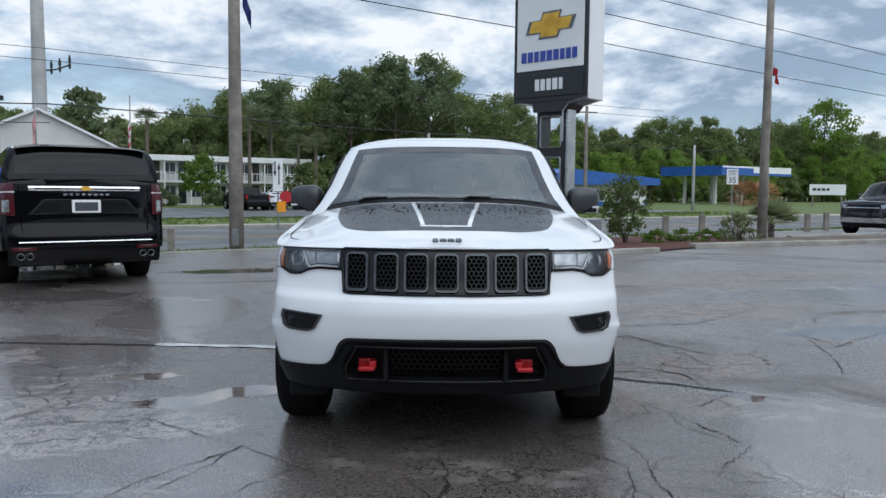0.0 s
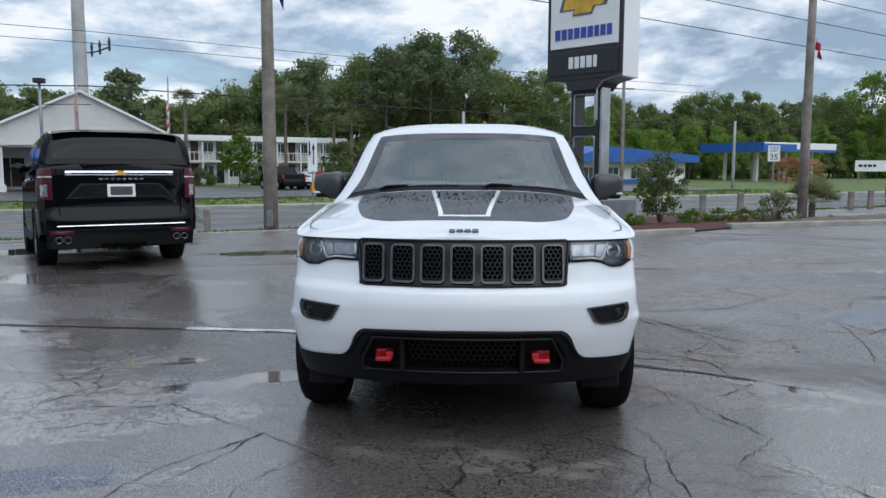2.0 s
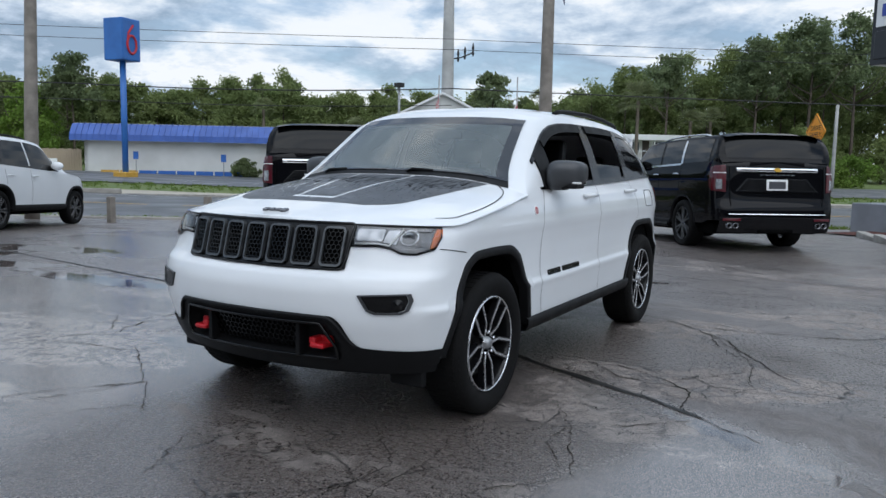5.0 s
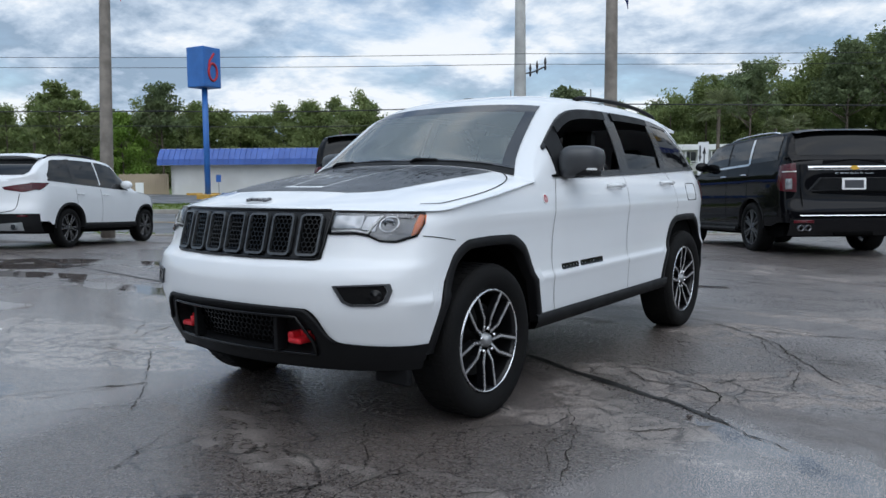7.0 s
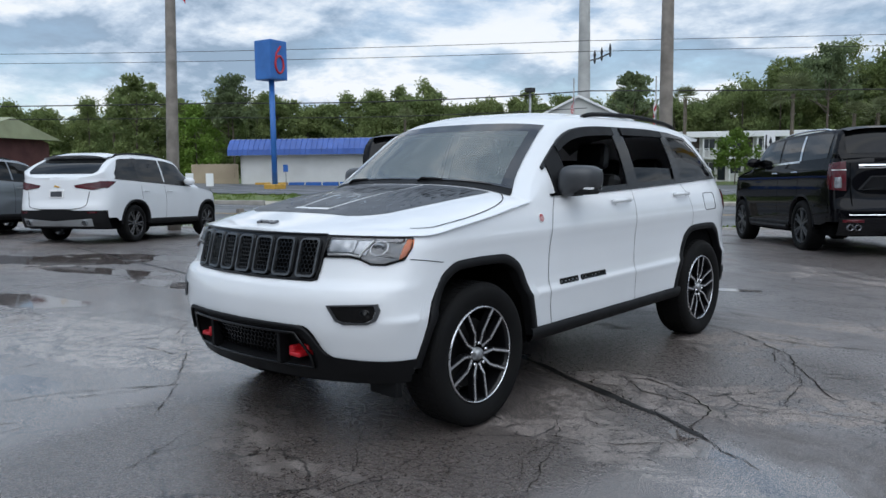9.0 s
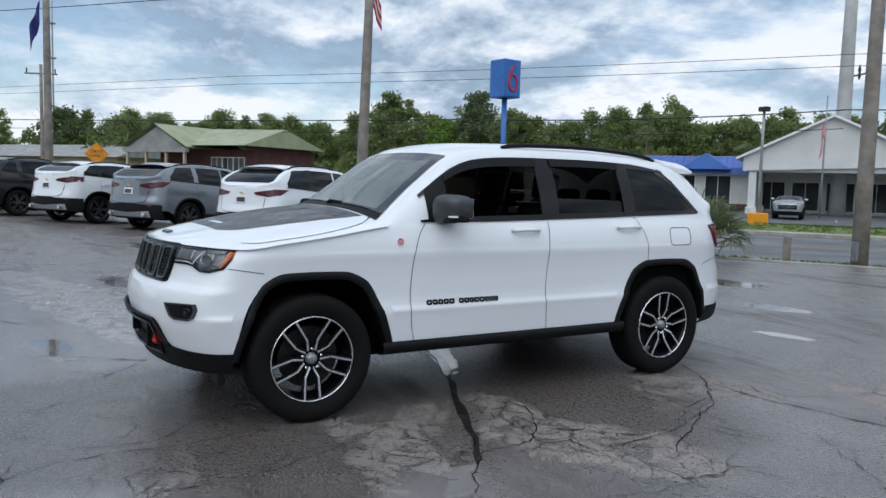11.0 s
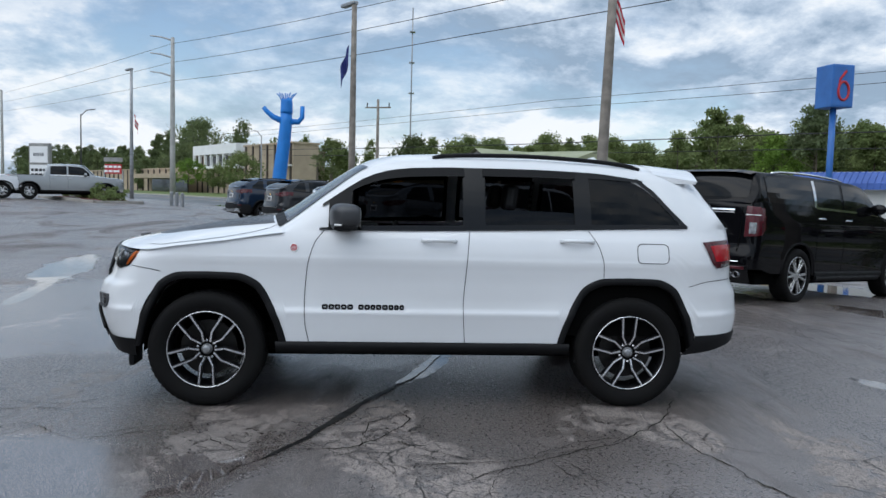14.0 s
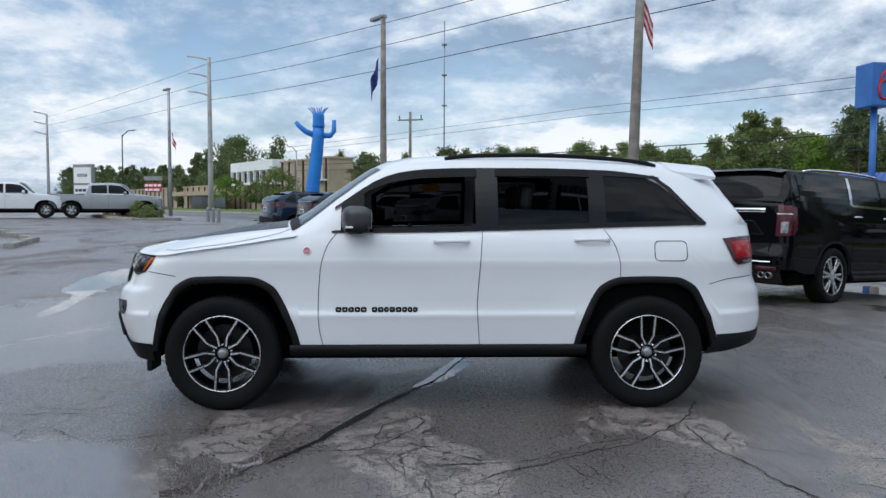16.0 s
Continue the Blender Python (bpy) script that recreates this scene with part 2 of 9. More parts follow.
M["white_wall"] = surf("white_rendered_wall", (0.66, 0.66, 0.64), (0.58, 0.58, 0.56), scale=0.5, rough=(0.75, 0.9), bump=0.2, grain=20)
M["cream_wall"] = surf("cream_rendered_wall", (0.43, 0.345, 0.25), (0.35, 0.28, 0.205), scale=0.4, rough=(0.75, 0.9), bump=0.2, grain=20)
M["brown_stripe"] = surf("dark_brown_pilaster", (0.055, 0.042, 0.035), scale=2, rough=(0.6, 0.8))
M["green_roof"] = surf("pale_green_metal_roof", (0.31, 0.33, 0.19), (0.25, 0.265, 0.15), scale=0.8, rough=(0.4, 0.55))
M["maroon_wall"] = surf("maroon_boarded_wall", (0.10, 0.032, 0.028), (0.075, 0.026, 0.024), scale=1.0, rough=(0.7, 0.85))
M["shingle_grey"] = surf("grey_roof", (0.30, 0.30, 0.29), (0.22, 0.22, 0.21), scale=1.2, rough=(0.7, 0.9))
M["window_dark"] = surf("dark_window_glass", (0.02, 0.026, 0.03), (0.035, 0.04, 0.045), scale=0.7, rough=(0.05, 0.12))
M["yellow_sign"] = surf("yellow_warning_face", (0.85, 0.33, 0.015), (0.8, 0.29, 0.012), scale=4, rough=(0.35, 0.5))
M["red_sign"] = surf("red_sign_face", (0.48, 0.02, 0.03), scale=3, rough=(0.4, 0.5))
M["tube_blue"] = surf("blue_nylon", (0.006, 0.20, 0.62), (0.005, 0.16, 0.52), scale=1.5, rough=(0.45, 0.6), bump=0.3, grain=6)
M["flag_blue"] = surf("navy_flag_cloth", (0.02, 0.03, 0.16), scale=5, rough=(0.8, 0.9))
M["flag_red"] = surf("red_flag_cloth", (0.50, 0.03, 0.05), scale=5, rough=(0.8, 0.9))
M["flag_white"] = surf("white_flag_cloth", (0.70, 0.68, 0.66), scale=5, rough=(0.8, 0.9))
M["bark"] = surf("bark", (0.11, 0.085, 0.065), (0.07, 0.055, 0.045), scale=3, rough=(0.8, 0.95), bump=0.6, grain=18)
M["palm_bark"] = surf("palm_bark", (0.17, 0.14, 0.11), (0.11, 0.09, 0.07), scale=6, rough=(0.8, 0.95), bump=0.6, grain=22)
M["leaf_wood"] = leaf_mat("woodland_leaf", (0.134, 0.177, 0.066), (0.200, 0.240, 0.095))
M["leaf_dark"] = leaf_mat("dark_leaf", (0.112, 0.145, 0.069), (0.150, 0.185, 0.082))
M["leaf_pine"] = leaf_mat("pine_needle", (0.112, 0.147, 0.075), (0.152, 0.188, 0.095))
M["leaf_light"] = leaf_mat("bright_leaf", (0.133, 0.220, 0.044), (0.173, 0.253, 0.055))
M["leaf_palm"] = leaf_mat("palm_leaf", (0.158, 0.186, 0.090), (0.208, 0.228, 0.120))
M["leaf_fan"] = leaf_mat("fan_palm_leaf", (0.15, 0.19, 0.095), (0.25, 0.27, 0.16))
M["leaf_dead"] = leaf_mat("dry_rusty_leaf", (0.46, 0.27, 0.14), (0.36, 0.20, 0.10))
M["grass"] = surf("cut_grass", (0.085, 0.13, 0.028), (0.12, 0.15, 0.04), scale=0.6, rough=(0.8, 0.95), bump=0.8, grain=9, coords="World")
M["grass_blade"] = leaf_mat("grass_blade", (0.10, 0.17, 0.03), (0.15, 0.20, 0.05))
M["mulch"] = surf("red_mulch", (0.105, 0.026, 0.016), (0.055, 0.018, 0.013), scale=14, rough=(0.85, 0.95), bump=1.0, grain=60)
M["road"] = surf("road_asphalt", (0.095, 0.097, 0.10), (0.075, 0.077, 0.08), scale=0.5, rough=(0.35, 0.6), bump=0.4, grain=80, coords="World")
M["line_white"] = surf("white_road_paint", (0.55, 0.55, 0.53), (0.40, 0.40, 0.39), scale=3, rough=(0.4, 0.6), coords="World")
M["line_yellow"] = surf("yellow_road_paint", (0.58, 0.33, 0.05), (0.45, 0.26, 0.04), scale=3, rough=(0.4, 0.6), coords="World")
M["sand"] = surf("pale_concrete_apron", (0.40, 0.36, 0.30), (0.31, 0.28, 0.23), scale=0.8, rough=(0.7, 0.9), coords="World")
M["bed_dirt"] = surf("bare_bed_dirt", (0.16, 0.125, 0.095), (0.09, 0.07, 0.05), scale=2.5, rough=(0.85, 0.95), bump=0.8, grain=40, coords="World")
M["crack"] = surf("crack_dark", (0.004, 0.0037, 0.0034), rough=(0.8, 0.95), scale=8, spec=0.02)


def lot_material():
    """Old wet asphalt: aggregate grain, worn pale patches, damp sheen and standing water."""
    m = bpy.data.materials.new("wet_lot_asphalt")
    m.use_nodes = True
    t = m.node_tree
    p = t.nodes["Principled BSDF"]
    g = t.nodes.new("ShaderNodeNewGeometry")

    def noise_(scale, detail=5, rough=0.55, off=0.0, warp=0.0, stretch=(1, 1, 1)):
        mp = t.nodes.new("ShaderNodeMapping")
        mp.inputs["Location"].default_value = (off, off * 0.6, 0)
        mp.inputs["Scale"].default_value = stretch
        mp.inputs["Rotation"].default_value = (0, 0, radians(-10))
        t.links.new(g.outputs["Position"], mp.inputs[0])
        n = t.nodes.new("ShaderNodeTexNoise")
        n.inputs["Scale"].default_value, n.inputs["Detail"].default_value = scale, detail
        n.inputs["Roughness"].default_value, n.inputs["Distortion"].default_value = rough, warp
        t.links.new(mp.outputs[0], n.inputs["Vector"])
        return n.outputs["Fac"]

    def rng(v, a, b, c=0.0, d=1.0):
        r = t.nodes.new("ShaderNodeMapRange")
        r.interpolation_type = "SMOOTHSTEP"
        for k, x in zip(("From Min", "From Max", "To Min", "To Max"), (a, b, c, d)):
            r.inputs[k].default_value = x
        t.links.new(v, r.inputs["Value"])
        return r.outputs[0]

    def mixc(f, a, b):
        x = t.nodes.new("ShaderNodeMix")
        x.data_type = "RGBA"
        t.links.new(f, x.inputs["Factor"])
        for k, v in (("A", a), ("B", b)):
            if isinstance(v, tuple):
                x.inputs[k].default_value = (*v, 1)
            else:
                t.links.new(v, x.inputs[k])
        return x.outputs["Result"]

    def mixf(f, a, b):
        x = t.nodes.new("ShaderNodeMix")
        t.links.new(f, x.inputs["Factor"])
        for k, v in (("A", a), ("B", b)):
            if isinstance(v, (int, float)):
                x.inputs[k].default_value = v
            else:
                t.links.new(v, x.inputs[k])
        return x.outputs["Result"]

    def attr(name):
        a = t.nodes.new("ShaderNodeAttribute")
        a.attribute_name = name
        return a.outputs["Fac"]

    def mth(op, a, b):
        x = t.nodes.new("ShaderNodeMath")
        x.operation = op
        for k, v in enumerate((a, b)):
            if isinstance(v, (int, float)):
                x.inputs[k].default_value = v
            else:
                t.links.new(v, x.inputs[k])
        return x.outputs[0]

    def net(scale, warp, off):
        """Distance to the nearest edge of a wandering net of cells: the pattern of crazed asphalt."""
        mp = t.nodes.new("ShaderNodeMapping")
        mp.inputs["Location"].default_value = (off, -off, 0)
        t.links.new(g.outputs["Position"], mp.inputs[0])
        wob = t.nodes.new("ShaderNodeTexNoise")
        wob.inputs["Scale"].default_value, wob.inputs["Detail"].default_value = scale * 1.6, 5
        t.links.new(mp.outputs[0], wob.inputs["Vector"])
        add = t.nodes.new("ShaderNodeVectorMath")
        add.operation = "MULTIPLY_ADD"
        add.inputs[1].default_value = (warp, warp, 0)
        t.links.new(wob.outputs["Color"], add.inputs[0])
        t.links.new(mp.outputs[0], add.inputs[2])
        v = t.nodes.new("ShaderNodeTexVoronoi")
        v.voronoi_dimensions, v.feature = "2D", "DISTANCE_TO_EDGE"
        v.inputs["Scale"].default_value = scale
        t.links.new(add.outputs[0], v.inputs["Vector"])
        return v.outputs["Distance"]

    edge = mth("SUBTRACT", noise_(1.3, 7, 0.65, 5.5, 0.7), 0.5)
    base = mixc(rng(noise_(0.35, 6, 0.6), 0.35, 0.65), (0.0504, 0.0443, 0.0456), (0.1365, 0.1192, 0.1187))
    base = mixc(rng(noise_(1.9, 6, 0.65, 12.0, 0.5), 0.40, 0.62, 0.0, 0.75), base, (0.0357, 0.0315, 0.0318))
    base = mixc(rng(noise_(3.4, 6, 0.7, 40.0, 0.6, (0.5, 1.8, 1)), 0.54, 0.66, 0.0, 0.6), base, (0.1208, 0.1044, 0.0996))
    # brown stain, also carrying the car's shade painted into the asphalt colour
    stain_shade = rng(mth("ADD", attr("stain_shade"), mth("MULTIPLY", edge, 0.5)), 0.25, 0.85)
    worn = rng(mth("ADD", noise_(0.55, 7, 0.65, 7.7, 0.6, (1, 1.6, 1)), mth("MULTIPLY", attr("worn"), 0.30)), 0.57, 0.65)
    worn2 = mth("MULTIPLY", worn, rng(noise_(6.0, 6, 0.75, 3.3, 0.9), 0.42, 0.52, 0.05, 1.0))
    worn2 = mth("MULTIPLY", worn2, rng(stain_shade, 0.1, 0.9, 1.0, 0.80))
    base = mixc(worn2, base, (0.3400, 0.3000, 0.2750))
    base = mixc(mth("MULTIPLY", stain_shade, rng(worn2, 0.0, 1.0, 0.85, 0.05)), base, (0.0235, 0.0200, 0.0185))
    grit = noise_(120, 4, 0.85, 1.0)
    coarse = noise_(38, 6, 0.80, 17.0)
    stone = noise_(170, 1, 0.5, 31.0)
    base = mixc(rng(coarse, 0.54, 0.64, 0.0, 0.55), base, (0.1785, 0.1497, 0.1378))
    base = mixc(rng(coarse, 0.50, 0.42, 0.0, 0.85), base, (0.0105, 0.0094, 0.0095))
    base = mixc(rng(grit, 0.52, 0.57, 0.0, 0.65), base, (0.3150, 0.2610, 0.2332))
    base = mixc(rng(grit, 0.485, 0.44, 0.0, 0.9), base, (0.0074, 0.0064, 0.0064))
    base = mixc(rng(stone, 0.61, 0.66, 0.0, 0.8), base, (0.4830, 0.4137, 0.3816))
    # crazing: a wide net and a fine one, each where the surface has broken up
    crazed = rng(mth("ADD", noise_(0.42, 5, 0.6, 63.0, 0.4), mth("MULTIPLY", attr("worn"), 0.14)), 0.46, 0.56)
    crazed2 = rng(mth("ADD", noise_(0.8, 5, 0.6, 71.0, 0.4), mth("MULTIPLY", attr("worn"), 0.18)), 0.54, 0.64)
    line = mth("MULTIPLY", rng(net(1.6, 0.42, 3.0), 0.004, 0.020, 1.0, 0.0), crazed)
    line2 = mth("MULTIPLY", rng(net(5.2, 0.16, 9.0), 0.006, 0.040, 1.0, 0.0), crazed2)
    lines = mth("MULTIPLY", mth("MAXIMUM", line, mth("MULTIPLY", line2, 0.8)), rng(noise_(3.0, 4, 0.6, 80.0), 0.38, 0.50))
    base = mixc(mth("MULTIPLY", lines, 0.9), base, (0.006, 0.0055, 0.005))
    t.links.new(base, p.inputs["Base Color"])
    dampness = mth("ADD", noise_(0.30, 7, 0.66, 21.0, 0.8, (0.7, 1.5, 1)), mth("MULTIPLY", mth("ADD", attr("wet"), attr("film")), 0.3))
    damp = mth("MULTIPLY", rng(dampness, 0.34, 0.54), rng(worn2, 0.0, 0.8, 1.0, 0.05))
    film = rng(mth("ADD", attr("film"), mth("MULTIPLY", edge, 1.8)), 0.24, 0.66)
    film = mth("MULTIPLY", film, rng(stain_shade, 0.0, 1.0, 1.0, 0.45))
    pool = rng(mth("ADD", attr("wet"), mth("MULTIPLY", edge, 1.1)), 0.43, 0.50)
    rough_dry = mixf(grit, 0.50, 0.75)
    rough = mixf(damp, rough_dry, rng(coarse, 0.40, 0.62, 0.24, 0.42))
    rough = mixf(mth("MULTIPLY", film, 0.9), rough, 0.20)
    rough = mixf(pool, rough, 0.03)
    t.links.new(rough, p.inputs["Roughness"])
    t.links.new(mixf(film, mixf(stain_shade, mixf(damp, 0.40, 0.95), 0.40), 1.0), p.inputs["Specular IOR Level"])
    t.links.new(mixf(film, mixf(damp, 1.5, 1.75), mixf(stain_shade, 2.05, 1.6)), p.inputs["IOR"])
    tall = mth("ADD", noise_(150, 3, 0.8, 2.0), mth("MULTIPLY", coarse, 1.6))
    tall = mth("SUBTRACT", mth("ADD", tall, mth("MULTIPLY", noise_(9.0, 4, 0.6, 52.0), 1.2)), mth("MULTIPLY", lines, 1.4))
    relief = mth("MULTIPLY", tall, mixf(pool, mixf(film, mixf(damp, 1.0, 0.65), 0.16), 0.01))
    b = t.nodes.new("ShaderNodeBump")
    b.inputs["Strength"].default_value, b.inputs["Distance"].default_value = 0.5, 0.0042
    t.links.new(relief, b.inputs["Height"])
    t.links.new(b.outputs[0], p.inputs["Normal"])
    return m


M["lot"] = lot_material()

# ---- mesh helpers ----
U2, N2 = Vector((0.8305, 0.557)), Vector((-0.557, 0.8305))
ROAD_DEG = math.degrees(math.atan2(0.557, 0.8305))


def ground_z(u, n):
    """Height of the ground: the lot falls gently to the road, which runs along u."""
    z = float(np.interp(n, (12.5, 20, 22, 34, 40, 70), (0, -0.30, -0.42, -0.42, -0.34, -0.32)))
    return z + float(np.interp(u, (-60, -36, -18, -12, -5), (0.78, 0.64, 0.27, 0.17, 0.0)))


def UN(u, n, z=0.0):
    """A place in road axes: u along the road, n across it, z above the ground there."""
    return Vector((u * U2.x + n * N2.x, u * U2.y + n * N2.y, z + ground_z(u, n)))


def ground_at(x, y):
    return ground_z(x * U2.x + y * U2.y, x * N2.x + y * N2.y)


def mesh_of(name, verts, faces, smooth=False):
    me = bpy.data.meshes.new(name)
    me.from_pydata([tuple(v) for v in verts], [], faces)
    me.update()
    if smooth:
        me.shade_smooth()
    return me


def thing(name, label, category, m=None, group="", kind="", data=None):
    ob = new(name, data)
    if m is not None:
        ob.matrix_world = m
    return tagged(ob, label, category, group, kind)


def part(name, geo, material, parent, label="", smooth=False, m=None):
    """Links verts and faces, a bmesh or a mesh as one object under a thing or a part."""
    if isinstance(geo, bmesh.types.BMesh):
        me = bpy.data.meshes.new(name)
        geo.to_mesh(me)
        geo.free()
        if smooth:
            me.shade_smooth()
    elif isinstance(geo, tuple):
        me = mesh_of(name, geo[0], geo[1], smooth)
    else:
        me = geo
    if material is not None and "glass" in material.name or material is not None and material.name == "lamp_lens":
        mid = Vector((0, 2.4, 0.9))
        if sum((f.center - mid).dot(f.normal) * f.area for f in me.polygons) < 0:
            me.flip_normals()
    if not me.materials and material is not None:
        me.materials.append(material)
    ob = new(name, me)
    if parent is not None:
        ob.parent = parent
    if m is not None:
        ob.matrix_basis = m
    return tagged(ob, label)


def join(*geos):
    vs, fs = [], []
    for v, f in geos:
        k = len(vs)
        vs += [tuple(p) for p in v]
        fs += [tuple(i + k for i in q) for q in f]
    return vs, fs


def moved(geo, m):
    return [m @ Vector(v) for v in geo[0]], geo[1]


def box(x0, x1, y0, y1, z0, z1, bevel=0.0):
    """A block with chamfered edges where bevel is given."""
    bm = bmesh.new()
    bmesh.ops.create_cube(bm, size=1)
    bmesh.ops.transform(bm, matrix=Matrix.Translation(((x0 + x1) / 2, (y0 + y1) / 2, (z0 + z1) / 2)) @ Matrix.Diagonal((x1 - x0, y1 - y0, z1 - z0, 1)), verts=bm.verts)
    if bevel:
        bmesh.ops.bevel(bm, geom=bm.edges[:], offset=bevel, segments=2, affect="EDGES", profile=0.5)
    bm.verts.index_update()
    out = [v.co.copy() for v in bm.verts], [tuple(v.index for v in f.verts) for f in bm.faces]
    bm.free()
    return out


def lathe(profile, n=32, axis="x", caps=True):
    """Turns (along, radius) points round an axis."""
    vs, fs = [], []
    for a, r in profile:
        for k in range(n):
            t = 2 * math.pi * k / n
            c, s = r * math.cos(t), r * math.sin(t)
            vs.append({"x": (a, c, s), "y": (c, a, s), "z": (c, s, a)}[axis])
    for i in range(len(profile) - 1):
        for k in range(n):
            j = (k + 1) % n
            fs.append((i * n + k, i * n + j, (i + 1) * n + j, (i + 1) * n + k))
    if caps:
        fs.append(tuple(range(n)))
        fs.append(tuple(range((len(profile) - 1) * n, len(profile) * n)))
    return vs, fs


def tube(pts, r, sides=8, closed=False, taper=None):
    """A round bar along points."""
    pts = [Vector(p) for p in pts]
    n = len(pts)
    vs, fs = [], []
    ref = None
    for i, p in enumerate(pts):
        if closed:
            d = pts[(i + 1) % n] - pts[i - 1]
        else:
            d = pts[min(i + 1, n - 1)] - pts[max(i - 1, 0)]
        d.normalize()
        if ref is None:
            ref = d.orthogonal()
        ref = (ref - d * ref.dot(d)).normalized()
        side = d.cross(ref)
        rad = r if taper is None else r + (taper - r) * i / (n - 1)
        for k in range(sides):
            t = 2 * math.pi * k / sides
            vs.append(p + ref * (rad * math.cos(t)) + side * (rad * math.sin(t)))
    for i in range(n if closed else n - 1):
        j = (i + 1) % n
        for k in range(sides):
            l = (k + 1) % sides
            fs.append((i * sides + k, i * sides + l, j * sides + l, j * sides + k))
    if not closed:
        fs.append(tuple(reversed(range(sides))))
        fs.append(tuple(range((n - 1) * sides, n * sides)))
    return vs, fs


def grid(fn, us, vs_, closed=False):
    """A sheet of quads through fn(u, v)."""
    pts = [fn(u, v) for u in us for v in vs_]
    k = len(vs_)
    fs = [(i * k + j, (i + 1) * k + j, (i + 1) * k + j + 1, i * k + j + 1) for i in range(len(us) - 1) for j in range(k - 1)]
    return pts, fs


def curve(*pts):
    """A smooth function through (x, y) points (cubic Hermite)."""
    xs = [p[0] for p in pts]
    ys = [p[1] for p in pts]
    sl = []
    for i in range(len(xs)):
        a, b = max(i - 1, 0), min(i + 1, len(xs) - 1)
        d0 = (ys[i] - ys[a]) / (xs[i] - xs[a]) if i > a else None
        d1 = (ys[b] - ys[i]) / (xs[b] - xs[i]) if b > i else None
        if d0 is None:
            sl.append(d1)
        elif d1 is None:
            sl.append(d0)
        else:
            sl.append(0.0 if d0 * d1 <= 0 else 2 * d0 * d1 / (d0 + d1))

    def f(x):
        if x <= xs[0]:
            return ys[0]
        if x >= xs[-1]:
            return ys[-1]
        i = 0
        while x > xs[i + 1]:
            i += 1
        h = xs[i + 1] - xs[i]
        t = (x - xs[i]) / h
        return (2 * t ** 3 - 3 * t * t + 1) * ys[i] + (t ** 3 - 2 * t * t + t) * h * sl[i] + (3 * t * t - 2 * t ** 3) * ys[i + 1] + (t ** 3 - t * t) * h * sl[i + 1]

    return f


def rounded(w, h, r, seg=5, cx=0.0, cy=0.0):
    """The outline of a rounded rectangle, anticlockwise."""
    out = []
    for sx, sy, a0 in ((1, 1, 0), (-1, 1, 90), (-1, -1, 180), (1, -1, 270)):
        for k in range(seg + 1):
            a = radians(a0 + 90 * k / seg)
            out.append((cx + sx * (w / 2 - r) + r * math.cos(a), cy + sy * (h / 2 - r) + r * math.sin(a)))
    return out


def dense(poly, step):
    """A closed outline with points no further than step apart."""
    out = []
    for i, a in enumerate(poly):
        b = poly[(i + 1) % len(poly)]
        k = max(1, int(math.dist(a, b) / step))
        out += [(a[0] + (b[0] - a[0]) * j / k, a[1] + (b[1] - a[1]) * j / k) for j in range(k)]
    return out


def pad(poly, fn, rise, sink=0.01, rings=(1.0, 0.94, 0.7, 0.4, 0.0), edge=None):
    """A raised plate with the outline poly in surface coordinates; fn(a, b, off) gives the place off the surface."""
    cx = sum(p[0] for p in poly) / len(poly)
    cy = sum(p[1] for p in poly) / len(poly)
    vs = [fn(a, b, -sink) for a, b in poly]
    n = len(poly)
    for s in rings[:-1]:
        off = rise * (0.75 if s == 1.0 else 1.0)
        vs += [fn(cx + (a - cx) * s, cy + (b - cy) * s, off) for a, b in poly]
    vs.append(fn(cx, cy, rise))
    fs = []
    for k in range(len(rings) - 1):
        for i in range(n):
            j = (i + 1) % n
            fs.append((k * n + i, k * n + j, (k + 1) * n + j, (k + 1) * n + i))
    last = (len(rings) - 1) * n
    fs += [(last + i, last + (i + 1) % n, len(vs) - 1) for i in range(n)]
    return vs, fs


def band(outer, inner, fn, rise, sink=0.01):
    """A raised ring between two outlines with the same number of points."""
    n = len(outer)
    vs = [fn(a, b, -sink) for a, b in outer] + [fn(a, b, rise) for a, b in outer] + [fn(a, b, rise) for a, b in inner] + [fn(a, b, -sink) for a, b in inner]
    fs = []
    for k in range(3):
        for i in range(n):
            j = (i + 1) % n
            fs.append((k * n + i, k * n + j, (k + 1) * n + j, (k + 1) * n + i))
    return vs, fs


def scaled(poly, s, t=None):
    cx = sum(p[0] for p in poly) / len(poly)
    cy = sum(p[1] for p in poly) / len(poly)
    t = s if t is None else t
    return [(cx + (a - cx) * s, cy + (b - cy) * t) for a, b in poly]


